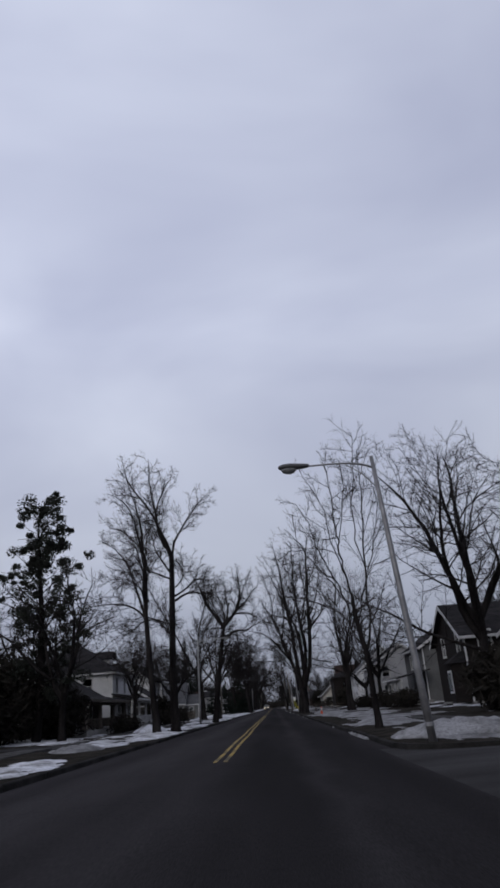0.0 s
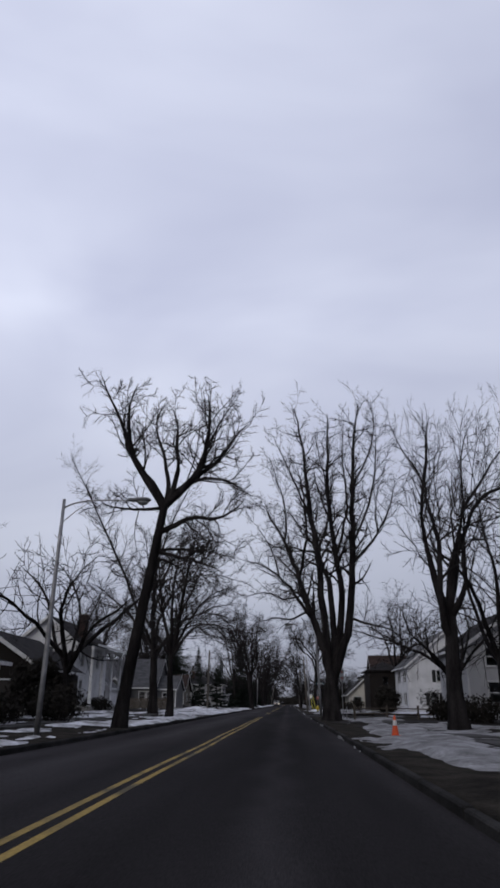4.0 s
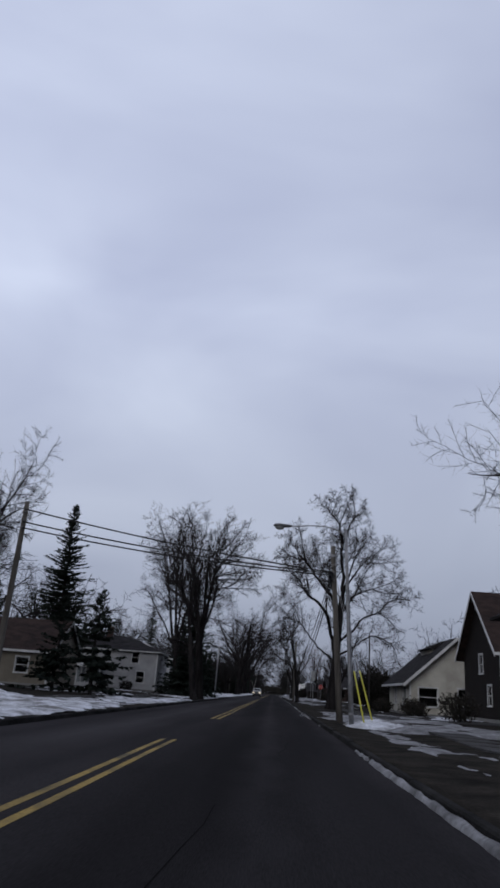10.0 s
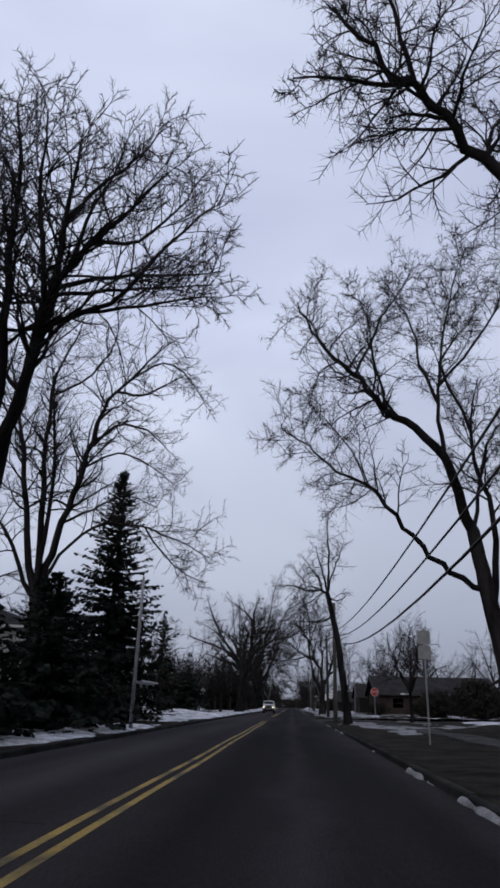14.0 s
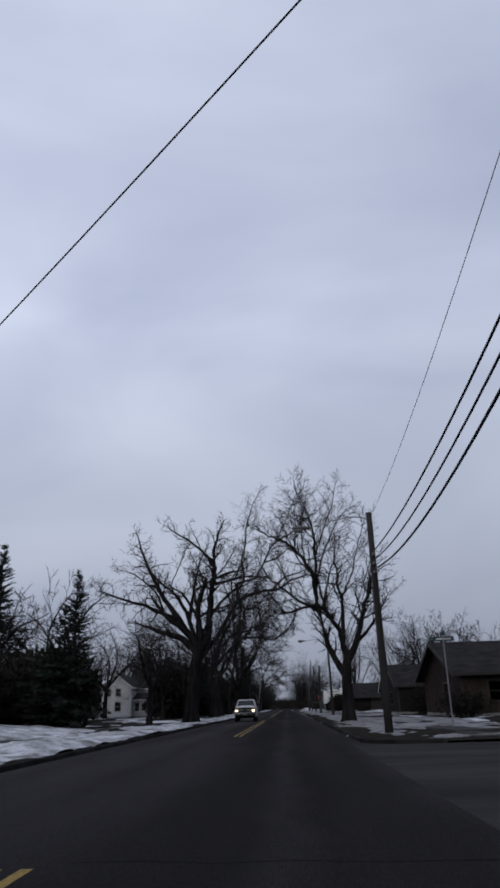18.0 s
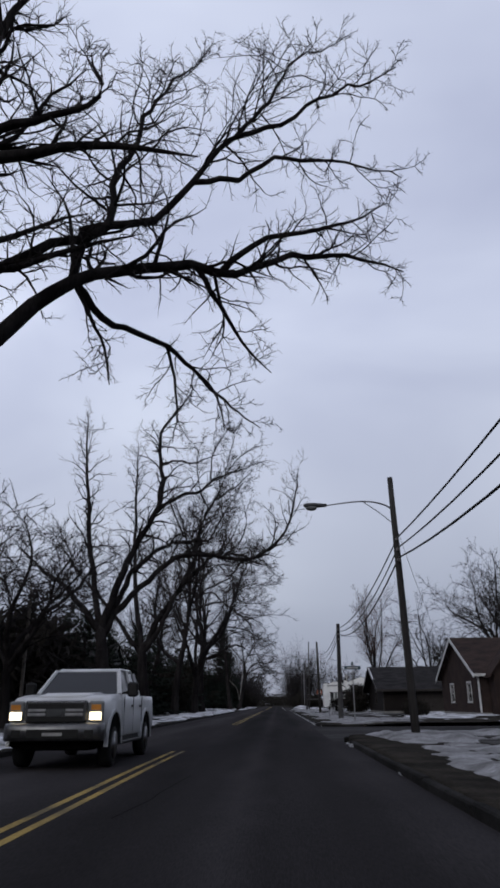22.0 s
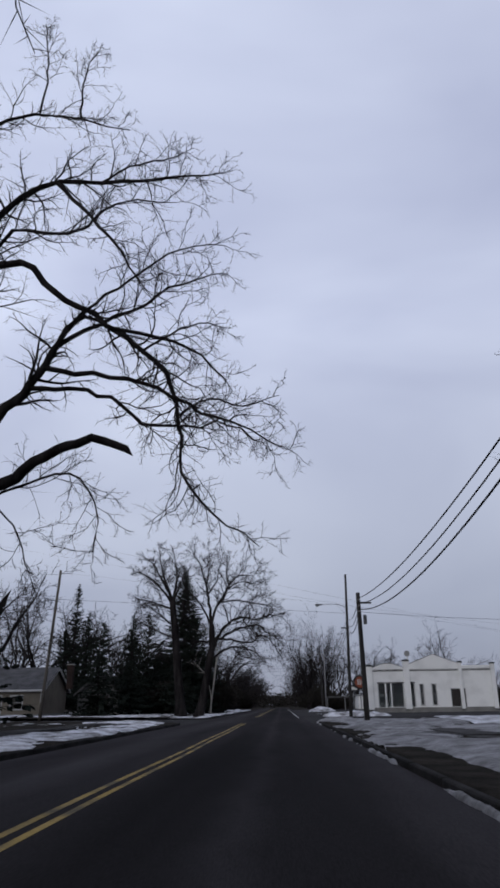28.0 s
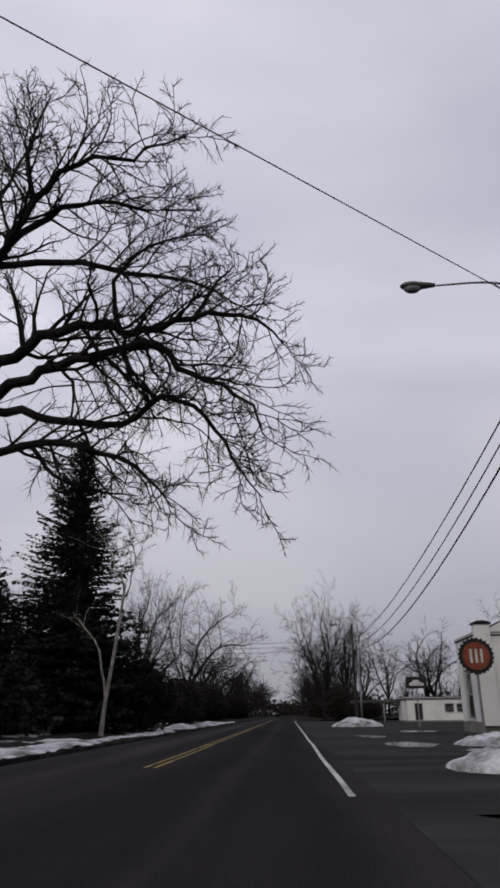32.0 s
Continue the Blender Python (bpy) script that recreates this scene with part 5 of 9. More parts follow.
shaped_tree(-12.01, 281.0, "bare maple with close upright stems beside a dark cedar", (0.4, 5.98, (93, 96, 96, 97, 99)),
            [(-1, 1, 0.18, 0, 13.8, (104, 100, 106)), (-1, 1, 0.18, 0.1, 16.9, (94, 97, 90, 75)), (-1, 0.82, 0.2, 0, 16.6, (84, 77, 74, 80, 72, 50, 46)), (2, 0.75, 0.08, 0.1, 4.2, (-6, 28, 36)), (2, 0.54, 0.09, -0.1, 5.5, (43, -12, -45)), (-1, 1, 0.09, 0, 10.9, (62, 43, 4, -21, -27)), (-1, 1, 0.13, -0.1, 12.8, (85, 91, 99))] +
            [(2, 0.28, 0.07, 0.2, 5.2, (30, 25, -16)), (-1, 0.95, 0.12, 0.1, 9.6, (121, 124, 124)), (2, 0.82, 0.06, 0.1, 5.5, (31, -34, -58)), (1, 0.66, 0.07, 0, 7.6, (32, 62, 90)), (0, 0.59, 0.08, 0, 5.8, (121, 123, 128)), (5, 0.64, 0.05, 0, 4.3, (-54, -45, -25)), (2, 0.47, 0.06, -0.2, 5.9, (20, -24, -40))],
            504, boughs=1.15, reach=0.95, tw_r=0.0085, rise=0.04)
conifer(-11.8, 293.0, 16.4, 4.3, "dark ragged cedar beside a bare maple", 5, base=0.03, thin=2.0)
conifer(-9.6, 268.5, 4.4, 2.2, "low dark cedar under a bare maple", 37, base=0.01, thin=2.4)
conifer(-9.6, 275.0, 6.0, 3.2, "low dark cedar under a bare maple", 6, base=0.01, thin=2.6)
conifer(-11.6, 282.0, 6.4, 3.0, "low dark cedar under a bare maple", 36, base=0.01, thin=2.2)
shaped_tree(5.55, 259.2, "large bare willow-like tree with hazy clumps of twigs", (0.42, 10.37, (86, 84, 85, 86, 85)),
            [(-1, 1, 0.18, 0, 10.5, (87, 96, 94, 92, 99, 128, 122)), (-1, 0.83, 0.17, -0.1, 9.3, (112, 124, 131, 128, 130, 130, 130, 130)), (1, 0.57, 0.05, 0, 1.4, (170, 170, -163)), (1, 0.69, 0.06, 0.1, 2.7, (171, 160, 173)), (1, 0.69, 0.06, -0.1, 3.7, (102, 100, 106)), (0, 0.49, 0.11, 0.1, 4.8, (70, 67, 40)), (-1, 1, 0.1, 0.2, 7.7, (75, 68, 55))] +
            [(-1, 0.96, 0.07, 0.2, 4.8, (118, 140, 97, 63)), (-1, 0.85, 0.12, -0.2, 5.5, (54, 62, 71)), (0, 0.71, 0.06, 0.2, 3.7, (70, 71, 74)), (0, 0.83, 0.06, -0.1, 2.2, (70, 72, 79)), (1, 0.45, 0.05, 0.2, 2.4, (76, 61, 49)), (5, 0.71, 0.06, 0, 2.8, (94, 106, 116)), (-1, 0.59, 0.11, 0.1, 9, (41, 49, 25, 43, 0))] +
            [(-1, 0.47, 0.09, -0.1, 7.2, (28, 36, 24, -28, -63)), (-1, 1, 0.1, 0.1, 7.7, (65, 50, 35)), (-1, 0.84, 0.1, 0.2, 7.5, (54, 25, 23)), (13, 0.56, 0.05, 0.1, 2.8, (-26, -41, -47)), (16, 0.58, 0.05, 0, 3.2, (-17, 0, 13)), (15, 0.57, 0.05, 0, 3.3, (-3, 6, 13))],
            505, twig_mat=TWIG_FUZZ, boughs=1.0, reach=0.85, sub=(9, 52, 0.5), twig=(11, 54, 0.62), tw_r=0.009, start=0.42)
shaped_tree(7.42, 272.8, "large bare tree leaning over the street with hazy clumps of twigs", (0.36, 7.38, (89, 94, 100, 98, 98)),
            [(-1, 1, 0.2, 0, 12.2, (107, 106, 130, 145, 124, 136, 124, 114)), (-1, 0.7, 0.11, -0.1, 9.8, (155, 137, 134, 127, 150, 140, 148)), (0, 0.16, 0.1, 0.1, 8.1, (100, 88, 78, 48)), (-1, 0.27, 0.12, 0.1, 8.2, (68, 71, 71)), (-1, 0.52, 0.14, -0.2, 9, (89, 94, 104, 81)), (-1, 1, 0.08, 0.2, 7, (76, 68, 39)), (2, 0.43, 0.07, 0, 5.5, (109, 98, 114))] +
            [(0, 0.48, 0.06, 0, 5.7, (102, 96, 104)), (0, 0.65, 0.06, 0.2, 7.1, (68, 63, 59)), (2, 0.52, 0.06, -0.2, 7.1, (50, 60, 72)), (4, 0.78, 0.06, 0.2, 9.4, (104, 79, 73)), (1, 0.59, 0.03, 0, 4.5, (110, 127, 131))],
            506, twig_mat=TWIG_FUZZ, boughs=1.0, reach=0.9, sub=(9, 52, 0.5), twig=(10, 54, 0.62), tw_r=0.009, start=0.42)
shaped_tree(3.75, 297.5, "bare oak by the kerb with tangled drooping twigs", (0.264, 8.72, (96, 96, 96, 101, 102)),
            [(-1, 1, 0.088, 0, 3.8, (148, -177, -179, 159, 161, -174, -178)), (-1, 0.83, 0.061, 0, 3.6, (-145, -163, -174, -179, 177, -168, -168, -180)), (-1, 1, 0.082, 0.1, 3.7, (100, 103, 105, 101)), (-1, 1, 0.088, 0.3, 6.8, (86, 89, 89, 87)), (-1, 1, 0.068, 0.2, 4.3, (78, 70, 69, 71)), (-1, 0.98, 0.054, -0.1, 1.4, (-29, 2, 36)), (0, 0.07, 0.041, -0.2, 2.9, (-147, -140, -151, -137, -133))] +
            [(0, 0.13, 0.027, 0.1, 2.1, (-111, -122, -110)), (-1, 0.68, 0.041, -0.2, 2, (-144, -163, -159, -142)), (-1, 0.76, 0.034, 0.2, 1.1, (-170, -166, -147)), (1, 0.44, 0.02, 0, 1.2, (-115, -117, -124)), (0, 0.13, 0.041, 0.2, 2.8, (106, 122, 124)), (0, 0.1, 0.041, -0.2, 2.1, (105, 120, 140)), (0, 0.4, 0.034, 0.2, 2.4, (109, 129, 106))] +
            [(1, 0.33, 0.02, 0.2, 1.1, (-106, -109, -113)), (1, 0.58, 0.02, -0.1, 1.1, (-125, -126, -127)), (-1, 1, 0.061, -0.3, 2.4, (148, 162, -165, -163))],
            507, boughs=1.05, reach=0.85, droop=0.06, tw_r=0.005, twig_rise=0.0, wander=0.16, sub=(7, 50, 0.5), twig=(7, 48, 0.55))
bare_tree(9.8, 309.0, "small bare tree by the pavement", 3.2, 0.17, vase(6, 20, 64, 6, 0.09), 20, size=(9, -2.6, 2.6))

# oak stretch
shaped_tree(4.42, 355.6, "bare maple split low into three leaning trunks beside the kerb", (0.48, 4.11, (88, 88, 90, 90, 85)),
            [(-1, 0.77, 0.25, 0, 5, (124, 115, 110, 100, 100)), (0, 0.77, 0.06, -0.1, 3.1, (120, 112, 122)), (0, 0.93, 0.11, 0.1, 7.1, (136, 148, 141, 143, 135, 115, 127)), (0, 1, 0.17, -0.2, 8.7, (99, 100, 99, 120, 132, 143, 157, 154, 134)), (3, 0.13, 0.12, -0.2, 9.1, (84, 91, 92, 98, 110, 116, 100)), (4, 0.13, 0.07, -0.2, 6, (74, 64, 66, 42)), (3, 0.32, 0.06, -0.1, 6.1, (135, 92, 89, 89))] +
            [(3, 0.41, 0.06, -0.1, 5.1, (97, 91, 82, 96)), (4, 0.3, 0.06, -0.2, 6, (71, 66, 76)), (-1, 1, 0.24, 0.1, 6.7, (95, 103, 119, 113, 102, 100)), (9, 0.21, 0.15, 0, 8.1, (87, 89, 97, 94, 86)), (10, 0.41, 0.06, 0, 6.8, (63, 73, 72, 72)), (10, 0.41, 0.05, 0.2, 2.3, (53, 44, 22)), (-1, 1, 0.24, 0, 8.3, (60, 72, 72, 72, 70))] +
            [(13, 0.17, 0.13, 0.2, 5.1, (47, 53, 58)), (9, 0.65, 0.08, 0.2, 5.4, (79, 70, 67)), (3, 0.56, 0.05, -0.2, 3.4, (118, 111, 129)), (2, 0.36, 0.05, 0, 4.7, (107, 123, 128)), (9, 0.5, 0.13, -0.45, 5.5, (128, 161, -165, -163, -163, 167, 138)), (18, 0.69, 0.05, -0.2, 1.5, (127, 129, 141)), (18, 0.51, 0.05, 0, 1.5, (-122, -102, -84))],
            508, boughs=1.3, reach=0.9, tw_r=0.0075, rise=0.06, wander=0.10)
shaped_tree(-8.72, 371.0, "massive old bare oak with long crooked limbs reaching over the street", (0.66, 6.71, (86, 85, 86, 84, 81)),
            [(-1, 0.8, 0.23, 0.45, 17.1, (51, 56, 64, 51, 25, 11, 33, 18, -2)), (0, 0.41, 0.12, 0.25, 15.2, (90, 21, 61, 61, 60, 67, 66, 44)), (1, 0.38, 0.085, 0.25, 6.9, (19, 40, 11, 2, -9)), (-1, 0.82, 0.16, 0.4, 20.8, (81, 66, 55, 42, 91, 84, 82, 77, 65)), (0, 0.41, 0.1, 1.5, 4.9, (-40, 11, 10, -23, -25, -20, -11)), (-1, 0.94, 0.368, 0.1, 13.6, (55, 86, 84, 86, 84, 89, 77, 70)), (5, 0.29, 0.1, -0.1, 3.9, (8, 20, 11))] +
            [(5, 0.49, 0.161, 0.1, 5.8, (14, 9, -6)), (5, 0.52, 0.127, -0.1, 4.9, (29, 9, 22, 101)), (5, 0.62, 0.161, 0.1, 7.4, (126, 135, 147, 145)), (9, 0.32, 0.06, 0, 3.2, (114, 114, 114)), (-1, 1, 0.345, -0.1, 7.8, (79, 99, 91, 75, 71, 153)), (11, 0.37, 0.161, 0, 5.2, (125, 121, 148, 148)), (-1, 0.93, 0.345, 0.1, 7.2, (137, 160, 161, 159))] +
            [(-1, 1, 0.31, -0.2, 7, (128, 144, 131, 124)), (4, 0, 0.06, 0.3, 2.7, (-64, -64, -83)), (-1, 0.6, 0.16, 0.2, 4.1, (152, 163, 171)), (-1, 1, 0.31, 0.3, 14.6, (125, 127, 117, 110)), (11, 0.45, 0.127, 0.2, 6.4, (76, 106, 117)), (0, 0.6, 0.08, 0.8, 3, (-52, -53, -35)), (-1, 0.95, 0.253, -0.1, 11.9, (121, 153, 160, 160))] +
            [(20, 0.41, 0.103, 0, 7.1, (114, 139, 158)), (-1, 1, 0.23, 0.1, 10.6, (111, 115, 140, 130)), (-1, 1, 0.23, 0.2, 10.7, (109, 84, 82, 70)), (-1, 1, 0.184, 0.3, 8.8, (90, 23, 29)), (23, 0.53, 0.103, 0.1, 6.6, (33, 48, 58)), (22, 0.61, 0.06, 0, 5, (70, 69, 65)), (0, 0.64, 0.1, 0.2, 6.1, (50, 21, 23, 36))] +
            [(4, 0.43, 0.05, 0.6, 2.5, (-78, -88, -101)), (1, 0.54, 0.08, 0.2, 7, (30, 46, 34, 40)), (4, 0.6, 0.05, 0.5, 1.8, (-43, -67, -81))],
            509, flare=1.5, boughs=0.8, reach=0.8, tw_r=0.0085, wander=0.17, sub=(6, 50, 0.5), twig=(6, 44, 0.52), start=0.4)
bare_tree(-11.0, 362.5, "small bare tree on the verge with a dark trunk", 3.5, 0.24, vase(5, 24, 62, 5.5, 0.12, rise=0.06), 24, size=(9, -3, 3))
shaped_tree(-9.77, 403.5, "spreading old bare tree with crooked limbs over the street", (0.5, 5.4, (94, 95, 98, 97, 97)),
            [(-1, 1, 0.24, 0, 17.9, (74, 71, 68, 57, 74, 97, 92, 54, 59)), (0, 0.46, 0.13, -0.05, 8, (39, 25, 10, 44, 19, 16, 21)), (0, 0.65, 0.08, 0, 4.5, (15, -13, 24, 13)), (-1, 1, 0.22, 0.3, 11.4, (67, 69, 71, 48, 39, 11, 7, 52)), (-1, 0.95, 0.2, 0.28, 20.4, (64, 46, 43, 9, -7, 26, 58, 77, 83)), (3, 0.64, 0.08, 0.1, 3.8, (49, 13, -8, 47)), (1, 0.15, 0.05, 0.1, 6.8, (-68, -59, 53, 64, 59))] +
            [(3, 0.87, 0.07, 0.1, 4.8, (63, 59, 62)), (-1, 1, 0.2, 0.2, 16.5, (105, 100, 99, 95)), (-1, 1, 0.2, -0.1, 7.9, (129, 139, 139)), (1, 0.54, 0.05, 0, 4.3, (89, 71, 56)), (1, 0.69, 0.04, 0, 3.3, (56, 40, 36)), (4, 0.66, 0.05, 0, 3.5, (74, 92, 133)), (4, 0.48, 0.05, 0, 1.4, (96, 28, 11))] +
            [(4, 0.62, 0.04, 0, 1.9, (-69, -59, -41))],
            510, boughs=0.85, reach=0.85, tw_r=0.007, wander=0.15, sub=(6, 46, 0.46), twig=(6, 44, 0.5))
bare_tree(-12.4, 394.0, "small bare tree on a lawn", 3.4, 0.25, vase(6, 26, 55, 8, 0.12, rise=0.05), 26)
shaped_tree(-10.56, 421.0, "old bare maple dividing into heavy upright limbs", (0.56, 5.26, (93, 96, 96, 94, 94)),
            [(-1, 1, 0.26, 0, 15.7, (67, 62, 54, 55, 42, 42, 6, -19, 22)), (0, 0.45, 0.17, 0.1, 12.8, (68, 83, 80, 66, 46, 33, 48)), (1, 0.55, 0.06, 0, 7.4, (111, 97, 77)), (0, 0.71, 0.08, -0.1, 7.7, (75, 101, 97, 95)), (0, 0.74, 0.08, 0, 5.7, (46, 66, 85, 74)), (1, 0.56, 0.05, 0.1, 9.4, (63, 78, 76, 98)), (1, 0.41, 0.05, 0, 3.8, (28, 30, 30))] +
            [(0, 0.86, 0.05, 0, 2.2, (-30, -19, -2)), (-1, 1, 0.24, -0.1, 9.9, (54, 63, 66, 56)), (-1, 1, 0.22, 0.2, 21, (101, 96, 93, 93)), (-1, 1, 0.2, 0.3, 15.9, (131, 133, 129)), (3, 0.78, 0.04, 0.1, 4, (66, 69, 72)), (0, 0.97, 0.05, 0.2, 1.9, (139, 144, 146))],
            511, boughs=0.8, reach=0.85, tw_r=0.0075, wander=0.15)
shaped_tree(-10.46, 438.4, "old bare maple with steep crooked limbs", (0.42, 7, (89, 87, 83, 80, 78)),
            [(-1, 1, 0.22, 0, 17.9, (83, 89, 94, 104, 108)), (0, 0.2, 0.16, 0.1, 13.6, (77, 85, 88, 88)), (0, 0.22, 0.11, -0.1, 10, (15, 15, 37, -6)), (0, 0.25, 0.11, 0.1, 10.9, (45, 27, 50, 39)), (-1, 0.75, 0.2, 0.1, 15.2, (141, 113, 93, 84, 98, 135)), (0, 0.11, 0.1, 0, 9.5, (116, 113, 93)), (4, 0.38, 0.08, 0.1, 4, (121, 128, 144))] +
            [(3, 0.53, 0.06, 0, 8.3, (80, 113, 85)), (1, 0.43, 0.07, 0.1, 7.4, (36, 8, 1)), (0, 0.55, 0.08, 0.2, 6.5, (85, 85, 88)), (-1, 0.92, 0.12, 0.2, 4.7, (66, -12, -94)), (1, 0.74, 0.06, -0.2, 7, (46, 48, 31)), (2, 0.54, 0.06, 0, 4.3, (-37, 0, 5)), (0, 0.15, 0.06, 0.2, 4.9, (-163, 157, 153))],
            512, boughs=1.5, reach=1.0, tw_r=0.011, wander=0.14)
bare_tree(-9.8, 452.0, "old bare maple with a dense crown", 4.6, 0.50, vase(7, 29, 56, 12, 0.21, rise=0.05), 29, size=(23, -6, 10.5), wander=0.11)
shaped_tree(-10.91, 470.8, "old bare maple with a sawn stub and drooping branch ends", (0.52, 9.46, (92, 93, 91, 89, 84)),
            [(-1, 0.76, 0.24, -0.1, 7.6, (28, 21, 29, 29, 7, -33)), (-1, 0.74, 0.06, 0, 8, (24, 21, 16, -49, -92)), (-1, 1, 0.22, 0, 8.4, (37, 48, 57, 63, 48, -30)), (-1, 1, 0.2, 0.1, 21.4, (95, 95, 94, 81, 48, 9, 6, 9)), (3, 0.66, 0.09, 0, 7.4, (-48, -53, -55, -60)), (-1, 1, 0.12, -0.1, 15.6, (85, 85, 87, 60, -9, 31, -7)), (3, 0.38, 0.14, 0, 17.7, (7, -42, -34, -40, -44, -75, -84, -57, -35))] +
            [(2, 0.53, 0.1, -0.1, 9.6, (-14, -14, -31, -26, -32)), (2, 0.42, 0.09, 0.1, 9.2, (-1, -11, -41, -3, 4, -28)), (2, 0.64, 0.09, 0.2, 7.5, (37, 34, 39, 20)), (2, 0.97, 0.08, 0, 5.5, (-15, -26, -52)), (-1, 1, 0.18, 0.1, 23.1, (101, 100, 98, 92, 82, 16, -12)), (11, 0.9, 0.05, 0, 4.6, (91, 87, 66)), (11, 0.82, 0.05, 0, 5.8, (86, 93, 98))] +
            [(-1, 1, 0.2, 0.1, 18.3, (112, 105, 100)), (-1, 1, 0.18, -0.1, 10.9, (130, 131, 123)), (2, 0.75, 0.06, 0, 7, (44, 38, 37, -2)), (1, 0.24, 0.03, 0, 4.1, (-43, -67, -67)), (3, 0.75, 0.05, 0.1, 4.6, (40, 14, 32)), (6, 0.48, 0.05, 0.1, 3.7, (36, 25, -8)), (6, 0.66, 0.05, -0.1, 4, (31, -18, 13))],
            513, boughs=1.0, reach=0.8, droop=0.02, tw_r=0.007, wander=0.15, sub=(6, 46, 0.46), twig=(6, 44, 0.5), bare=(0,))
bare_tree(24.0, 434.0, "round-crowned bare tree behind a brick house", 4.5, 0.36, vase(8, 31, 60, 12, 0.17), 31, size=(17, -6.5, 6.5), tw_r=0.012)
bare_tree(17.0, 483.0, "tall bare poplar with a tight reddish crown", 4.0, 0.35, vase(8, 32, 76, 17, 0.15, share=(0.3, 1.0), rise=0.03, jitter=7), 32, branch=(10, 28, 0.34), twig_mat=TWIG_RED, wander=0.05)
bare_tree(36.0, 512.0, "round-crowned bare tree behind low roofs", 5.0, 0.4, vase(8, 33, 55, 10.5, 0.18, rise=0.05), 33)
conifer(-34.2, 387.0, 21.0, 5.4, "tall dark spruce behind a white house", 7, gap=0.2, thin=1.2, base=0.03)
conifer(-25.8, 391.0, 18.3, 4.2, "tall spruce with drooping layered boughs", 8, gap=0.3, thin=1.2, base=0.03)
conifer(-41.0, 376.0, 17.0, 3.6, "dark spruce behind a white house", 9)
conifer(-29.0, 381.0, 9.0, 3.4, "low dark spruce on a lawn", 10)
conifer(-14.0, 466.0, 9.0, 3.8, "dark conifer behind the street trees", 11)

# last stretch
bare_tree(-10.2, 526.8, "old bare maple with a lopsided crown at the corner", 11.8, 0.52, ([(0.98, 173, 64, 6.6, 0.152, (0.025, 0.006, -0.081, -0.084), 1375), (1.0, 205, 69, 7.1, 0.171, (0.08, -0.046, -0.122, 0.045), 3209), (1.0, -32, 74, 6.5, 0.162, (0.138, 0.093, 0.031, -0.101), 9654), (1.0, -27, 65, 4.8, 0.133, (0.161, 0.111, -0.019, -0.225), 4886), (0.94, 159, 32, 4.6, 0.123, (-0.049, -0.038, -0.107, 0.035), 3469), (0.78, 186, 30, 4.7, 0.114, (-0.101, 0.042, 0.053, -0.007), 3364), (0.68, 186, 19, 5.5, 0.104, (0.043, 0.092, 0.106, -0.096), 3199), (0.99, 222, 80, 7.2, 0.133, (-0.159, 0.042, -0.062, -0.067), 2995)] + [(0.74, 18, 44, 3.6, 0.085, (0.054, 0.047, 0.05, 0.116), 7238), (0.71, 183, -33, 3.3, 0.067, (0.008, -0.084, -0.37, 0.158), 5834)]),
          34, lean=(-1.2, 0), wander=0.12, branch=(14, 46, 0.28), bfrom=0.25)
shaped_tree(-8.10, 525.0, "old bare maple arching over the street at the corner", (0.46, 9.22, (76, 79, 81, 82, 91)),
            [(-1, 1, 0.16, 0, 9.2, (98, 98, 103, 111, 124)), (0, 0.43, 0.08, 0, 5, (85, 84, 99)), (-1, 0.87, 0.15, -0.1, 10.3, (90, 78, 55, 64, 41, 1, 18)), (2, 0.32, 0.11, 0.1, 6.8, (59, 54, 17, -6, 2)), (-1, 0.76, 0.17, 0, 9.9, (60, 52, 40, 14, -13, 16, 2, -41)), (-1, 0.75, 0.15, -0.1, 9.5, (50, 33, 21, 16, -2, -43, -28, -64)), (5, 0.14, 0.11, 0.1, 8.1, (-5, -12, -4, 37, -24, -56, -56))] +
            [(-1, 0.62, 0.13, 0, 6.7, (38, 22, -3, -23, -48)), (2, 0.38, 0.09, 0.1, 6.7, (6, -10, -8, -29)), (4, 0.32, 0.07, 0.1, 2.6, (107, 108, 114)), (-1, 0.78, 0.1, 0, 3.4, (150, -168, 155)), (7, 0.42, 0.05, 0, 3, (-51, -21, -9)), (0, 0.38, 0.08, 0.2, 4.9, (55, 79, 76)), (2, 0.57, 0.07, -0.1, 3.3, (100, 86, 71))] +
            [(-1, 1, 0.12, 0.2, 5.9, (117, 126, 139)), (4, 0.57, 0.06, -0.1, 4.1, (99, 45, 5)), (4, 0.75, 0.06, 0, 1.8, (61, 61, 48)), (5, 0.49, 0.05, 0, 2.2, (-44, -38, -31))],
            514, boughs=1.4, reach=0.85, droop=0.02, tw_r=0.009, wander=0.14)
conifer(-14.6, 562.0, 22.0, 6.2, "tall dark conifer behind the crown of a bare maple", 14, base=0.01, thin=2.2)
conifer(-17.2, 551.0, 8.0, 3.6, "dark conifer on a lawn", 15)
conifer(-11.8, 560.0, 9.0, 3.4, "dark conifer on a lawn", 21)
conifer(-13.6, 546.0, 7.0, 3.4, "low dark conifer at the edge of a lawn", 39, base=0.01, thin=1.8)
conifer(-21.5, 536.5, 7.5, 3.4, "low dark conifer at the edge of a lawn", 40, base=0.01, thin=1.6)
conifer(-18.5, 541.0, 6.5, 3.2, "low dark conifer at the edge of a lawn", 29)
conifer(-25.0, 551.5, 12.5, 3.8, "dark conifer beside a small garage", 30)
conifer(-29.5, 548.0, 11.0, 3.6, "dark conifer beside a small garage", 31)
conifer(-19.5, 546.0, 13.0, 3.8, "dark conifer on a lawn", 22)
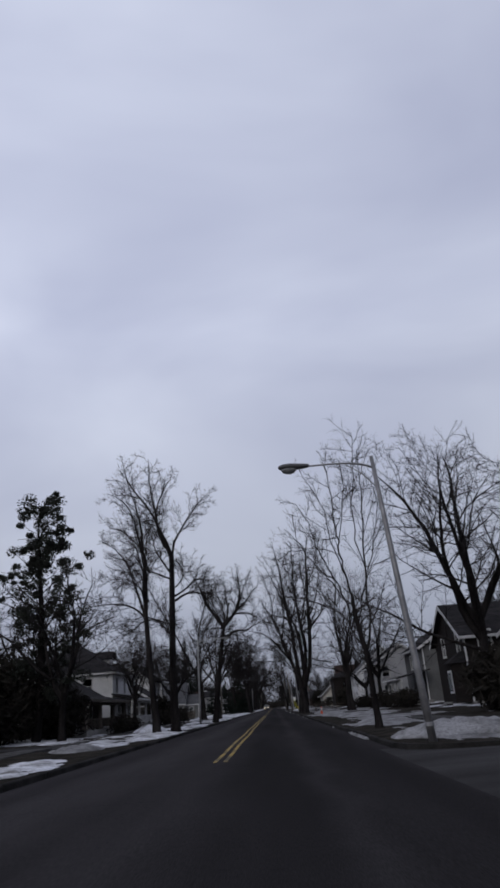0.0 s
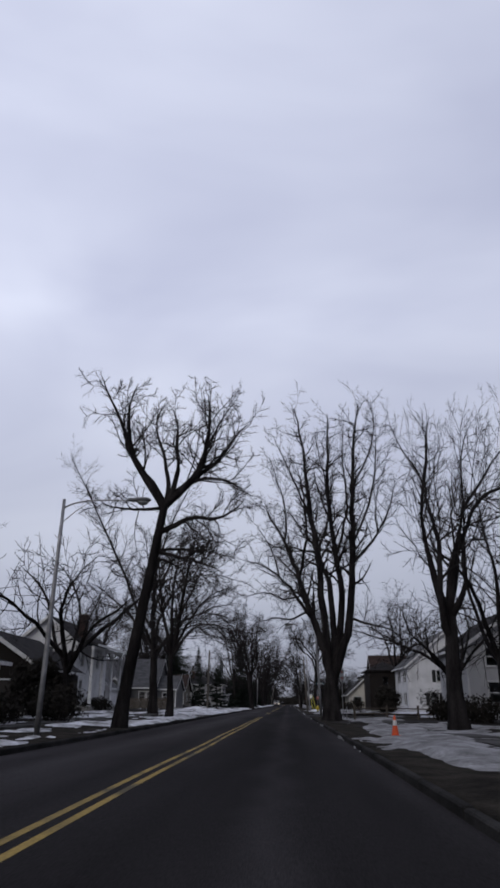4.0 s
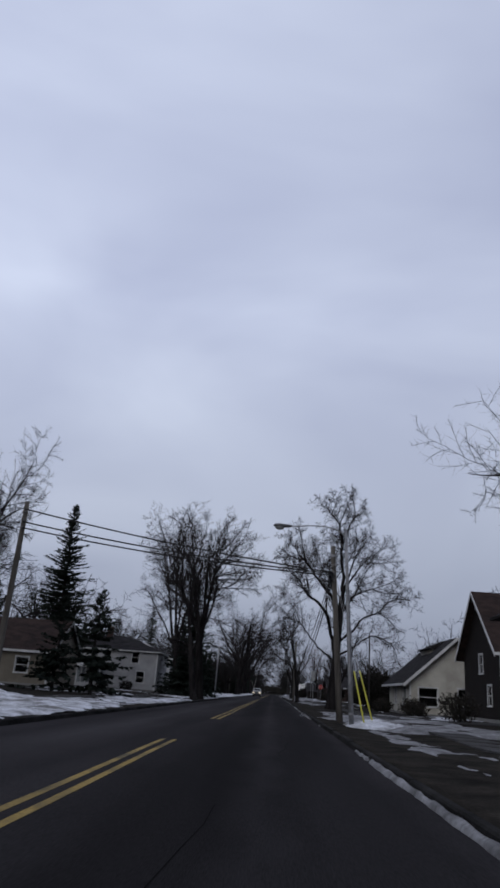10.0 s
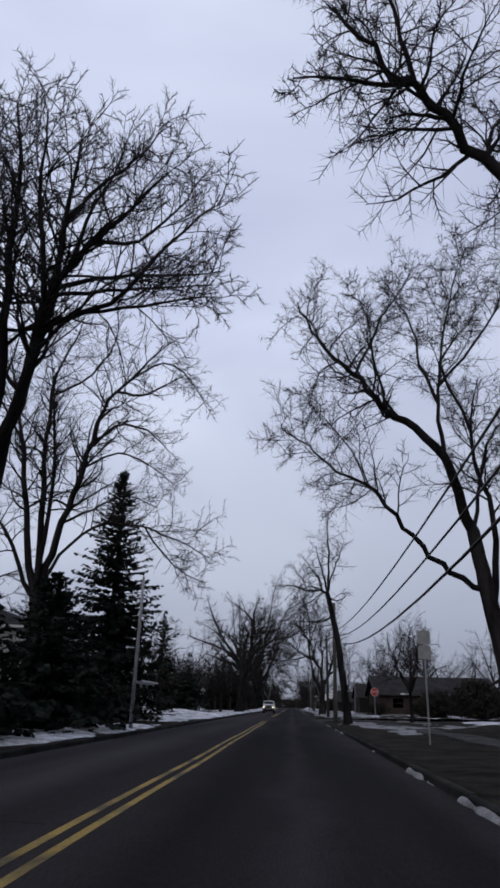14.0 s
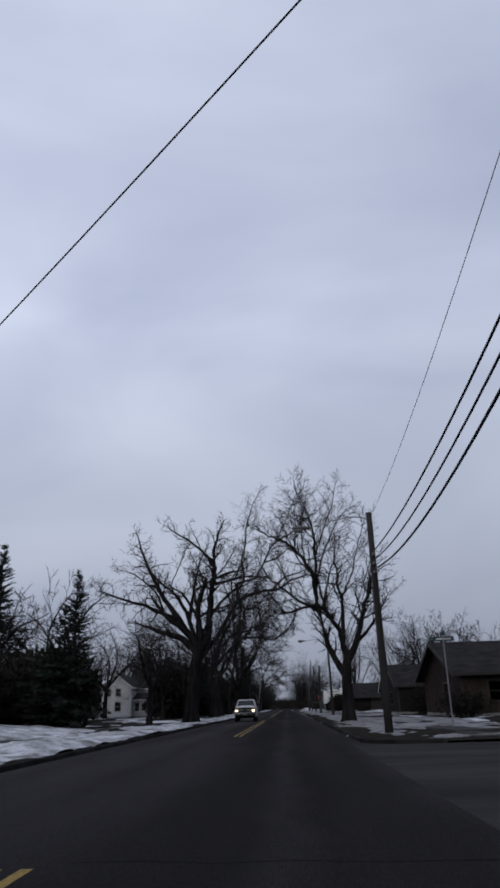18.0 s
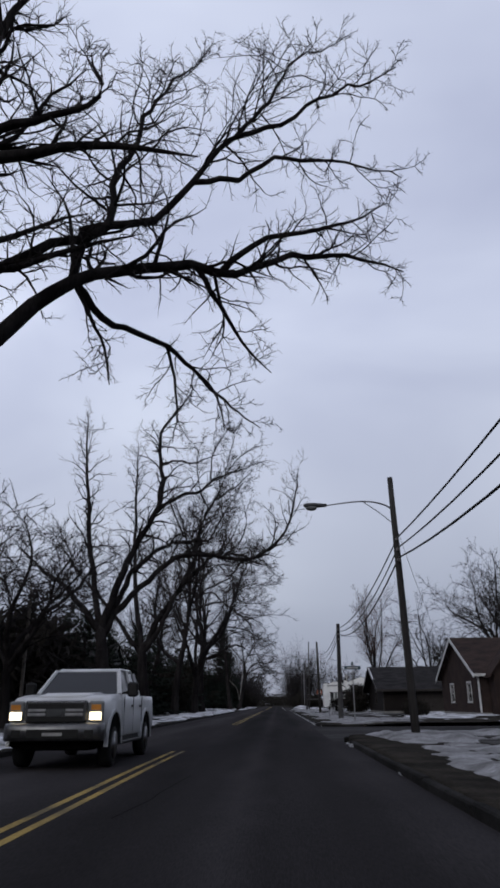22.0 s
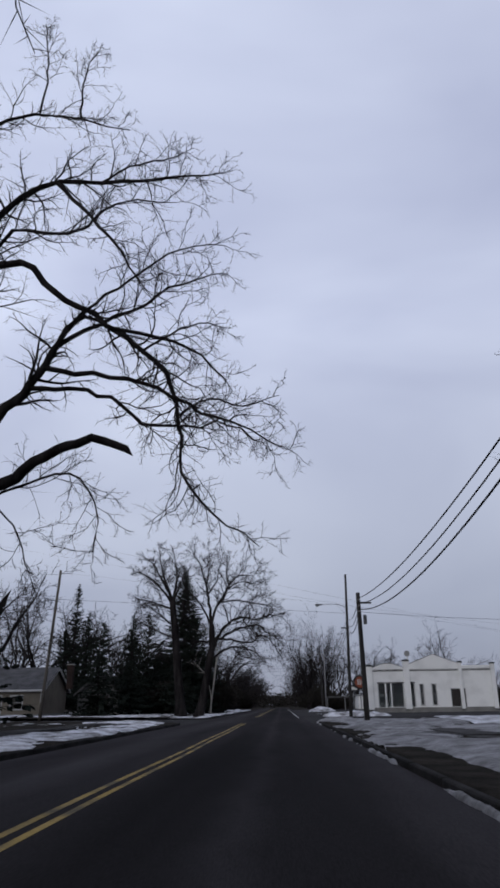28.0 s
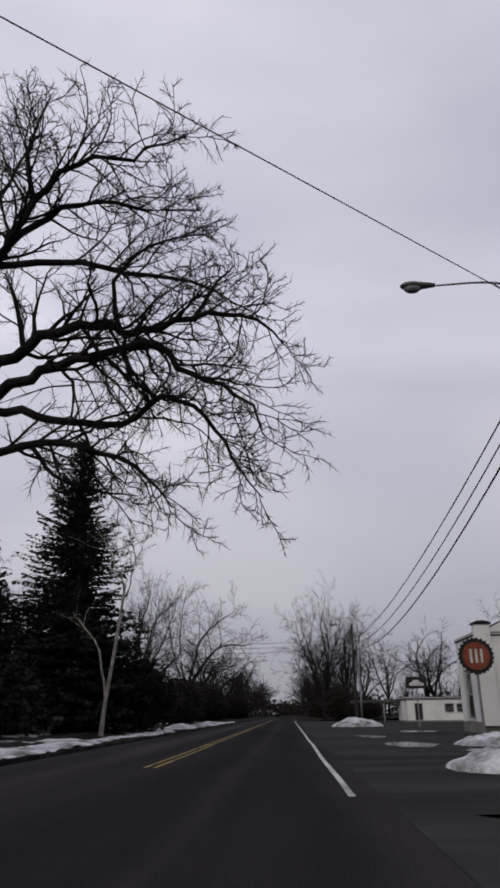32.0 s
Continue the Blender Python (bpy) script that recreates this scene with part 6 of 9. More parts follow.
conifer(-14.5, 437.0, 9.5, 4.0, "dark conifer behind the street trees", 23, thin=1.2, base=0.03)
conifer(-15.0, 452.0, 10.0, 4.2, "dark conifer behind the street trees", 24, thin=1.2, base=0.03)
conifer(-14.0, 478.0, 9.0, 3.9, "dark conifer behind the street trees", 25, thin=1.2, base=0.03)
conifer(-14.5, 350.0, 8.0, 3.2, "dark conifer behind the street trees", 26)
conifer(-12.4, 408.0, 7.5, 3.0, "dark conifer behind the street trees", 27, thin=1.2, base=0.03)
conifer(-15.0, 413.0, 8.5, 3.8, "dark conifer behind the street trees", 28, thin=1.2, base=0.03)
conifer(-14.8, 425.0, 8.0, 3.8, "dark conifer behind the street trees", 32, thin=1.2, base=0.03)
conifer(-12.6, 557.0, 15.5, 4.6, "dark conifer beside the pale birch stems", 34, thin=1.2, base=0.02)
conifer(-19.0, 555.0, 14.0, 4.6, "dark conifer on a lawn", 35, thin=1.1, base=0.02)
conifer(-32.8, 564.7, 20.4, 3.8, "tall spruce over a small house", 16, gap=0.25)
conifer(-28.5, 556.0, 14.5, 3.4, "dark spruce beside a small house", 17)
conifer(-22.5, 560.0, 13.0, 3.2, "dark spruce beside a small house", 18)
conifer(-17.5, 556.0, 9.5, 3.0, "dark spruce beside a small house", 19)
bare_tree(-9.5, 553.0, "pair of slim pale birch stems", 8.5, 0.12, [(0.06, 350, 80, 8.6, 0.085, -0.03), (0.9, 60, 60, 4, 0.05, 0.03), (1.0, 150, 70, 4.5, 0.05, 0.03), (0.8, 280, 50, 3.5, 0.04, 0.03)], 36, bark=BIRCH, branch=(6, 45, 0.35), bfrom=0.6, lean=(0.9, 0.0))
bare_tree(-11.0, 600.0, "bare street tree with one branch bent over the road", 4.2, 0.4, [(0.9, 0, 12, 8.5, 0.16, 0.06), (1.0, 60, 64, 13, 0.2, 0.03), (1.0, 150, 62, 13, 0.2, 0.03), (0.9, 220, 52, 12, 0.18, 0.05), (0.95, 300, 58, 12, 0.18, 0.04)], 37, size=(17, -4, 9.5))
bare_tree(-14.5, 588.0, "bare street tree with a rounded crown", 5.0, 0.38, vase(7, 38, 62, 13, 0.19, rise=0.04), 38, size=(17, -5, 5))
bare_tree(8.0, 652.0, "tall bare tree with fanned limbs beside the road", 3.6, 0.5, vase(9, 39, 60, 19, 0.22, share=(0.4, 1.0), rise=0.03), 39, size=(26, -9, 7.5), tw_r=0.012)
bare_tree(13.5, 668.0, "tall bare tree beside the road", 6.0, 0.45, vase(6, 40, 64, 15, 0.2), 40, tw_r=0.012)

# generic bare trees that fill the yards and the distance, copied from four models
def model(seed, steep, h):
    t = bare_tree(0, 0, "bare tree in the yards behind the houses", 4.0, 0.32, vase(6, seed, steep, h, 0.17, rise=0.05), seed, branch=(8, 48, 0.42), sub=(5, 46, 0.52), twig=(3, 44, 0.62), tw_r=0.019, fine=False, z=0, group="yard trees")
    return t


rng = np.random.default_rng(77)
models = [model(101, 58, 9.5), model(102, 64, 12), model(103, 52, 10.5), model(104, 68, 13)]
spots = []
for y in np.arange(95, 700, 17.0):
    for side in (-1, 1):
        for layer in (0, 1) if int(y) % 2 else (0,):
            x = side * ((24 if layer == 0 else 42) + rng.uniform(0, 14)) - (2 if side < 0 else -1)
            spots.append((x, y + rng.uniform(-6, 6)))
for y in np.arange(690, 980, 16):
    spots += [(-11 - rng.uniform(0, 12), y), (9 + rng.uniform(0, 12), y + 7)]
HOUSE_ROWS = [(-27, -15, 110, 150), (-37, -16, 155, 235), (-32, -14, 250, 302), (-33, -17, 328, 350), (-31, -18, 418, 456), (-36, -20, 530, 550), (12, 28, 112, 172), (12, 31, 205, 272), (11, 31, 354, 398), (13, 28, 412, 470), (11, 31, 520, 626)]
first = [True] * 4
for k, (x, y) in enumerate(spots):
    if x > 0 and any(a - 4 < y < b + 4 for a, b, _ in CROSS) or (x > 0 and 519 < y < 645):
        continue
    if any(a - 2 < x < b + 2 and c - 3 < y < d + 3 for a, b, c, d in HOUSE_ROWS):
        continue
    m = k % 4
    place = pose(x, y, (float(lawn_z(np.array(x), np.array(y))) if y < 755 else -0.06) - 0.1, 0, 0, rng.uniform(0, 360))
    if first[m]:
        models[m].matrix_basis = place
        first[m] = False
        continue
    s = rng.uniform(1.0, 1.5)
    ob = copy_thing(models[m], place)
    ob.scale = (s, s, s)

for x, y, m, k in ((12.6, 150.0, 3, 0.9), (12.0, 159.0, 2, 0.75), (-14.0, 104.0, 0, 0.8), (-13.6, 152.0, 2, 0.9), (-15.0, 393.0, 1, 0.8), (-14.6, 446.0, 0, 1.1)):
    copy_thing(models[m], pose(x, y, float(lawn_z(np.array(x), np.array(y))) - 0.1, 0, 0, 40 * y)).scale = (k, k, k)

# dark thickets that fill the yards behind, copied from three models
thickets = [shrub(0, 0, 5.0, 5.0, 3.6, "dark tangled thicket at the back of a yard", 90, dense=0.3, leaf=0.55, slim=0.17, z=0, group="thickets"), shrub(0, 0, 7.0, 5.0, 4.6, "dark tangled thicket at the back of a yard", 91, dense=0.26, leaf=0.6, slim=0.17, z=0, group="thickets"),
            shrub(0, 0, 4.0, 7.0, 5.4, "tall dark thicket at the back of a yard", 92, dense=0.26, leaf=0.6, slim=0.17, z=0, group="thickets")]
rng = np.random.default_rng(78)
first = [True] * 3
k = 0
for y in np.arange(92, 660, 19.0):
    for side in (-1, 1):
        x = side * rng.uniform(19, 34) - 3
        yy = y + rng.uniform(-4, 4)
        if (x > 0 and (any(a - 5 < yy < b + 5 for a, b, _ in CROSS) or 515 < yy < 645)) or any(a - 4 < x < b + 4 and c - 4 < yy < d + 4 for a, b, c, d in HOUSE_ROWS) or (x < 0 and 498 < yy < 523):
            continue
        place = pose(x, yy, float(lawn_z(np.array(x), np.array(yy))) - 0.08, 0, 0, rng.uniform(0, 360))
        m = k % 3
        k += 1
        if first[m]:
            thickets[m].matrix_basis = place
            first[m] = False
        else:
            copy_thing(thickets[m], place)

# a second, taller row close behind the street trees where the yards are overgrown
rng = np.random.default_rng(79)
for y0, y1, x0, x1, low, high in ((100, 111, -30, -19, 0.9, 1.3), (302, 330, -34, -20, 0.9, 1.3), (352, 366, -26, -15, 0.8, 1.2), (404, 418, -20, -14.5, 0.9, 1.4),
                                  (433, 440, -24, -15, 0.9, 1.3), (455, 482, -26, -14.5, 0.9, 1.4), (558, 600, -24, -14, 0.9, 1.3), (600, 640, -24, -13, 0.7, 1.0), (640, 760, -22, -11, 0.7, 1.1), (645, 760, 10, 20, 0.5, 0.8), (272, 300, 13, 22, 0.6, 0.9), (330, 352, 15, 24, 0.6, 0.9)):
    for y in np.arange(y0, y1, 7.2):
        x, yy, s = rng.uniform(x0, x1), y + rng.uniform(-1.5, 1.5), rng.uniform(low, high)
        ob = copy_thing(thickets[k % 3], pose(x, yy, float(lawn_z(np.array(x), np.array(yy))) - 0.08, 0, 0, rng.uniform(0, 360)))
        ob.scale = (s, s, s * rng.uniform(0.85, 1.2))
        k += 1

# undergrowth: hedges and shrubs
for k, (x, y, w, d, h, box) in enumerate((((-18.5, 106.0, 6.0, 6.0, 5.5, False), (-16.0, 110.0, 4.0, 4.0, 3.6, False), (-22.0, 102.0, 6.0, 6.0, 6.5, False), (11.0, 95.0, 4.0, 5.0, 3.0, False), (14.0, 99.5, 4.0, 4.0, 2.6, False), (-13.2, 118.0, 2.2, 5.0, 1.3, False), (-13.4, 123.5, 2.2, 3.0, 1.1, False), (-13.0, 140.0, 2.4, 4.0, 1.5, False), (-12.0, 146.0, 3.0, 4.0, 1.8, False),
                                          (12.0, 128.0, 2.4, 4.0, 1.6, False), (12.2, 133.0, 3.0, 4.5, 1.6, False), (12.0, 153.5, 3.0, 4.0, 1.5, False), (11.5, 160.0, 3.0, 4.0, 1.4, False), (-15.5, 153.0, 4.0, 4.0, 3.4, False), (-14.5, 330.0, 2.5, 4.0, 1.6, False), (11.5, 138.6, 2.2, 2.2, 1.7, False), (21.5, 196.0, 11.0, 2.2, 2.6, True)) + ((13.2, 204.0, 3.0, 3.0, 3.4, False), (-19.0, 181.0, 2.4, 9.0, 1.2, False),
                                          (12.4, 238.5, 3.0, 2.2, 1.8, False), (11.6, 250.0, 2.2, 5.0, 1.3, False), (10.8, 262.0, 2.0, 6.0, 1.2, False), (-19.2, 286.0, 2.0, 2.0, 1.1, False), (-22.5, 286.0, 2.0, 2.0, 1.1, False), (-10.8, 287.0, 3.5, 3.5, 2.6, False),
                                          (18.0, 340.0, 4.0, 8.0, 3.0, False), (12.0, 353.0, 4.0, 3.0, 1.8, False), (14.0, 378.0, 4.0, 5.0, 2.6, False), (-20.0, 352.0, 5.0, 6.0, 3.2, False), (-16.0, 412.0, 7.0, 6.0, 3.4, False), (-16.5, 431.0, 6.0, 7.0, 3.6, False), (-14.0, 458.0, 6.0, 7.0, 4.0, False)) + ((-14.5, 476.0, 6.0, 8.0, 4.0, False), 
                                          (12.6, 425.0, 2.0, 8.0, 1.2, False), (10.5, 454.0, 3.5, 6.0, 3.2, False), (9.5, 470.0, 2.4, 3.0, 1.8, False), (-15.5, 550.0, 6.0, 7.0, 4.0, False), (-9.5, 562.0, 5.0, 8.0, 4.6, False), (-10.5, 590.0, 5.0, 10.0, 4.4, False), (-17.0, 580.0, 7.0, 9.0, 5.0, False), (-14.0, 612.0, 7.0, 12.0, 5.0, False), (10.5, 640.0, 7.0, 12.0, 5.2, False), (13.0, 632.0, 5.0, 6.0, 3.6, False), (-14.0, 640.0, 8.0, 14.0, 6.0, False), (10.0, 700.0, 8.0, 20.0, 4.2, False), (-13.0, 700.0, 8.0, 20.0, 5.0, False)))):
    shrub(x, y, w, d, h, "clipped dark winter hedge" if box else "tangled dark winter shrub", k, box=box, name="hedge" if box else "shrub", dense=0.6 if h < 2.8 else 0.42, leaf=0.11 if h < 2.8 else 0.36, slim=0.4 if h < 2.8 else 0.17)


# the wood where the street runs out of sight
rng = np.random.default_rng(31)
n = 260
px = np.r_[rng.uniform(-230, -9, n // 2), rng.uniform(8, 230, n // 2)]
py = rng.uniform(780, 960, n) - np.abs(px) * 0.2
hh = rng.uniform(9, 17, n)
st = np.stack([px, py, 0 * px], -1)
tp, trd = grow(rng, st, np.tile([0, 0, 1.0], (n, 1)), hh, 0.3 + 0 * px, 0.08 + 0 * px, 4, 0.05, 0.05)
s, w, l, r = sprout(rng, tp, trd, hh, 12, 0.25, 1.0, 45, 12, 0.40, 0.6, 0.05)
bp, br = grow(rng, s, w, l, r, r * 0 + 0.03, 3, 0.1, 0.06)
s2, w2, l2, r2 = sprout(rng, bp, br, l, 7, 0.2, 1.0, 42, 12, 0.5, 0.6, 0.035)
tagged(part("far_wood", joined("far_wood", [skin(tp, trd, 5), skin(bp, br, 3), spikes(s2, w2, l2, r2)], TWIG), None), "distant bare wood where the street vanishes", "wood", kind="stuff")
c = np.stack([np.r_[rng.uniform(-260, -8, 270), rng.uniform(8, 260, 270), rng.uniform(-14, 14, 60)], np.r_[rng.uniform(800, 1000, 540), rng.uniform(1010, 1090, 60)], rng.uniform(1, 7, 600)], -1)
v, q = leaf_cloud(rng, c, np.tile([9.0, 9.0, 4.5], (600, 1)), 26000, 0.9)
v[:, 2] = v[:, 2].clip(0)
tagged(part("far_undergrowth", joined("far_undergrowth", [(v, q)], HEDGE, False), None), "distant dark undergrowth below the wood", "undergrowth", kind="stuff")

# ---------------------------------------------------------------- poles, lamps, wires, signs
def lamp_arm(top, x0, z0, x1, z1, rise, brace=True):
    """A curved bracket from the pole to a cobra-head lamp."""
    pts = []
    z1 -= 0.16
    for i in range(13):
        f = i / 12
        pts.append((x0 + (x1 - x0) * f, 0, z0 + (z1 - z0) * f + rise * math.sin(math.pi * f ** 0.75) * (1 - 0.35 * f)))
    part("arm", Geo().tube(pts, [0.034 - 0.010 * i / 12 for i in range(13)], 7), STEEL, top, "curved tubular bracket", True)
    if brace:
        k = 5
        b = [(x0, 0, z0 - 0.55), (x0 + (pts[k][0] - x0) * 0.45, 0, z0 - 0.12), (pts[k][0], 0, pts[k][2] - 0.02)]
        part("brace", Geo().tube(b, 0.017, 6), STEEL, top, "", True)
    s = -1 if x1 < x0 else 1
    ex, ez = pts[-1][0], pts[-1][2]
    head = part("lamp_head", Geo().loft([[(ex + s * u, w * math.cos(a), ez + 0.02 + h * math.sin(a)) for a in [2 * math.pi * i / 14 for i in range(14)]] for u, w, h in
                ((-0.12, 0.05, 0.05), (0.02, 0.075, 0.07), (0.22, 0.12, 0.085), (0.45, 0.165, 0.10), (0.62, 0.15, 0.09), (0.72, 0.09, 0.055), (0.76, 0.03, 0.02))]), LAMPGREY, top, "drop-shaped grey lamp housing", True)
    part("lens", Geo().loft([[(ex + s * (0.46 + r * 0.22 * math.cos(a)), r * 0.135 * math.sin(a), ez - 0.045 - d) for a in [2 * math.pi * i / 14 for i in range(14)]] for r, d in ((1.0, 0.0), (0.95, 0.05), (0.75, 0.10), (0.4, 0.13), (0.08, 0.14))]), LENS, head, "bulging glass lens", True)


def pole(x, y, h, r0, r1, mat, label, category, lean=(0, 0), head=None, arm_z=None, name="utility_pole"):
    """A tapered pole; head: (x, z) of the lamp at the end of its bracket, from the pole's foot."""
    z = float(lawn_z(np.array(x), np.array(y))) if not (x > 0 and 519 < y < 640) and not 502 < y < 519 else 0.0
    top = thing(name, x, y, z - 0.1, label, category, "street poles")
    pts = [(lean[0] * f, lean[1] * f, h * f) for f in (0, 0.25, 0.5, 0.75, 1.0)]
    part("shaft", Geo().tube(pts, [r0 + (r1 - r0) * f for f in (0, 0.25, 0.5, 0.75, 1.0)], 12), mat, top, "", True)
    if head:
        lamp_arm(top, lean[0] * 0.95, arm_z or h - 0.35, head[0], head[1], head[2] if len(head) > 2 else 0.35)
    return top


def pole_iron(top, z, r, n=3, lean=0.0):
    """Wire holders on a pole."""
    for i in range(n):
        zz = z - 0.38 * i
        b = part("bracket", Geo().box(lean - 0.05, -r - 0.12, zz - 0.03, lean + 0.05, r + 0.02, zz + 0.03, 0.01), STEEL, top)
        part("insulator", Geo().lathe(lean, -r - 0.13, [(0.02, zz - 0.07), (0.05, zz - 0.05), (0.035, zz - 0.01), (0.05, zz + 0.02), (0.02, zz + 0.06)], 10), PORCELAIN, b, "", True)


def bolt_band(top, z, r, lean=0.0):
    part("band", Geo().lathe(lean, 0, [(r + 0.004, z - 0.05), (r + 0.012, z - 0.04), (r + 0.012, z + 0.04), (r + 0.004, z + 0.05)], 14), STEEL, top)


LAMP_LABEL = "grey steel street lamp with a curved bracket over the road"
p = pole(3.1, 76.1, 7.6, 0.105, 0.06, STEEL, LAMP_LABEL, "street lamp", lean=(-0.5, 0), head=(-2.4, 7.62, 0.14), name="street_lamp")
bolt_band(p, 0.5, 0.105, -0.03)
p = pole(-8.1, 131.5, 8.2, 0.10, 0.06, STEEL, "pale steel street lamp on the verge", "street lamp", lean=(0.1, 0), head=(2.6, 8.3, 0.2), name="street_lamp")
p = pole(3.25, 175.0, 8.3, 0.11, 0.065, STEEL, LAMP_LABEL, "street lamp", lean=(-0.4, 0), head=(-2.55, 8.35, 0.35), name="street_lamp")
bolt_band(p, 6.0, 0.08, -0.28)
p = pole(3.6, 221.6, 8.7, 0.11, 0.065, STEEL, LAMP_LABEL, "street lamp", lean=(-0.45, 0), head=(-3.1, 8.85, 0.35), name="street_lamp")
bolt_band(p, 0.6, 0.11, -0.04)
p = pole(3.3, 224.0, 8.3, 0.16, 0.11, POLEW, "weathered wooden utility pole beside a street lamp", "utility pole", lean=(-0.55, 0))
pole_iron(p, 7.35, 0.12, 3, -0.48)
part("cap_band", Geo().lathe(-0.53, 0, [(0.118, 7.75), (0.125, 7.77), (0.125, 7.85), (0.118, 7.87)], 14), STEEL, p)
p = pole(-12.2, 221.3, 8.9, 0.16, 0.11, POLEW, "wooden utility pole at the edge of a lawn", "utility pole", lean=(0.1, 0))
pole_iron(p, 8.4, 0.12, 3, 0.09)
p = pole(3.35, 305.4, 9.2, 0.17, 0.12, POLEW, "tall weathered wooden utility pole at a street corner", "utility pole", lean=(0.05, -0.1))
pole_iron(p, 6.9, 0.14, 3, 0.03)
p = pole(4.15, 332.9, 9.2, 0.17, 0.125, POLEW_DARK, "dark wooden utility pole carrying a street lamp", "utility pole", lean=(-0.05, 0), head=(-2.75, 8.75, 0.3))
pole_iron(p, 7.3, 0.14, 3, -0.04)
p = pole(5.15, 384.7, 9.2, 0.15, 0.10, POLEW_DARK, "slim dark utility pole carrying a street lamp", "utility pole", lean=(-0.2, 0), head=(-2.75, 8.3, 0.3), arm_z=7.95)
pole_iron(p, 6.8, 0.12, 3, -0.15)
p = pole(5.15, 414.3, 6.9, 0.18, 0.13, POLEW_DARK, "short stout utility pole at a street corner", "utility pole", lean=(0.1, 0))
pole_iron(p, 6.5, 0.14, 3, 0.09)
part("ground_guard", Geo().lathe(0.01, 0, [(0.185, 0.05), (0.19, 0.1), (0.185, 1.9), (0.17, 1.95)], 14), WALKC, p, "pale weathered foot")
p = pole(6.1, 457.4, 9.0, 0.17, 0.12, POLEW_DARK, "dark wooden utility pole on the verge", "utility pole", lean=(-0.15, 0))
pole_iron(p, 7.6, 0.13, 3, -0.12)
p = pole(5.95, 496.6, 8.3, 0.18, 0.135, POLEW_DARK, "stout dark utility pole with cable brackets at the corner", "utility pole", lean=(-0.1, 0))
pole_iron(p, 7.8, 0.14, 3, -0.09)
part("crossarm", Geo().box(-0.25, -0.2, 7.55, 0.75, -0.1, 7.67, 0.015), POLEW_DARK, p)
part("transformer", Geo().lathe(0.28, -0.05, [(0.10, 6.2), (0.12, 6.25), (0.12, 6.75), (0.09, 6.82)], 12), LAMPGREY, p, "small grey splice can")
p = pole(7.6, 525.8, 14.7, 0.18, 0.11, POLEW_DARK, "very tall dark utility pole carrying a street lamp", "utility pole", lean=(0.25, 0), head=(-2.5, 11.6, 0.4), arm_z=10.9)
pole_iron(p, 9.7, 0.14, 3, 0.17)
part("crossarm", Geo().box(-0.55, -0.2, 8.9, 0.35, -0.1, 9.02, 0.015), POLEW_DARK, p)
p = pole(8.0, 586.0, 10.0, 0.17, 0.12, POLEW_DARK, "dark utility pole beyond the forecourt", "utility pole")
pole_iron(p, 8.3, 0.13, 3)
pole(8.9, 590.0, 10.6, 0.10, 0.06, STEEL, "slim steel street lamp beyond the forecourt", "street lamp", head=(-2.2, 10.6, 0.25), name="street_lamp")
pole(-6.9, 278.6, 6.6, 0.09, 0.06, STEEL, "slim grey post on the verge", "post", lean=(0.1, 0), name="post")
pole(-12.2, 395.6, 7.0, 0.10, 0.07, POLEW, "pale wooden post on the verge", "post", name="post")
pole(-17.6, 503.5, 11.6, 0.14, 0.09, POLEW, "pale leaning wooden pole on a lawn", "utility pole", lean=(0.7, 0))
pole(9.5, 262.0, 7.4, 0.09, 0.06, POLEW_DARK, "thin dark pole behind the verge", "post", name="post")


def wire(a, b, sag, r, label="black overhead cable between two poles", name="overhead_cable"):
    """A hanging cable from a to b."""
    a, b = Vector(a), Vector(b)
    n = 18
    pts = [a.lerp(b, i / n) - Vector((0, 0, sag * 4 * (i / n) * (1 - i / n))) for i in range(n + 1)]
    return tagged(part(name, Geo().tube(pts, r, 5), CABLE, smooth=True), label, "cable", "overhead cables")


RUN = [((2.75, 223.9), 7.2, 0.3), ((3.4, 305.2), 7.0, 0.36), ((4.1, 332.8), 7.4, 0.36), ((5.0, 384.6), 6.85, 0.36), ((5.25, 414.2), 6.6, 0.22), ((6.0, 457.3), 7.7, 0.3), ((5.9, 496.5), 7.9, 0.38), ((7.75, 525.7), 9.8, 0.5), ((8.0, 585.9), 8.4, 0.45)]
for (p0, z0, d0), (p1, z1, d1) in zip(RUN, RUN[1:]):
    ln = math.hypot(p1[0] - p0[0], p1[1] - p0[1])
    for i in range(3):
        wire((p0[0], p0[1] - 0.2, z0 - d0 * i), (p1[0], p1[1] - 0.2, z1 - d1 * i), ln * (0.022, 0.028, 0.033)[i], (0.026, 0.025, 0.031)[i])
# cables over the street with their splice cans
for i, (zl, zr) in enumerate(((8.62, 6.98), (8.0, 6.92), (7.72, 6.84))):
    wire((2.75, 223.7, zr), (-12.1, 221.1, zl), 0.2 + 0.03 * i, 0.036)
    wire((2.75, 223.7, zr), (2.78, 223.7, zr - 0.25), 0.0, 0.03)
    cy = 225.4 + 0.16 * i
    cz = 7.1 - 0.2 * i
    cx = 2.80 + 0.09 * i
    can = Geo().tube([(cx, cy, cz), (cx, cy + 0.06, cz), (cx + 0.01, cy + 0.94, cz - 0.05), (cx + 0.01, cy + 1.0, cz - 0.055)], [0.05, 0.12, 0.12, 0.05], 12)
    tagged(part("splice_can", can, PLASTIC_D, smooth=True), "black splice can hanging on a cable", "splice can", "splice cans")
wire((3.4, 305.3, 9.1), (-18.6, 325.6, 5.5), 0.5, 0.013, "thin service wire slanting over the street to a house", "service_wire")
wire((3.4, 305.3, 9.0), (4.1, 332.8, 8.9), 0.5, 0.008, "thin wire between two poles", "service_wire")
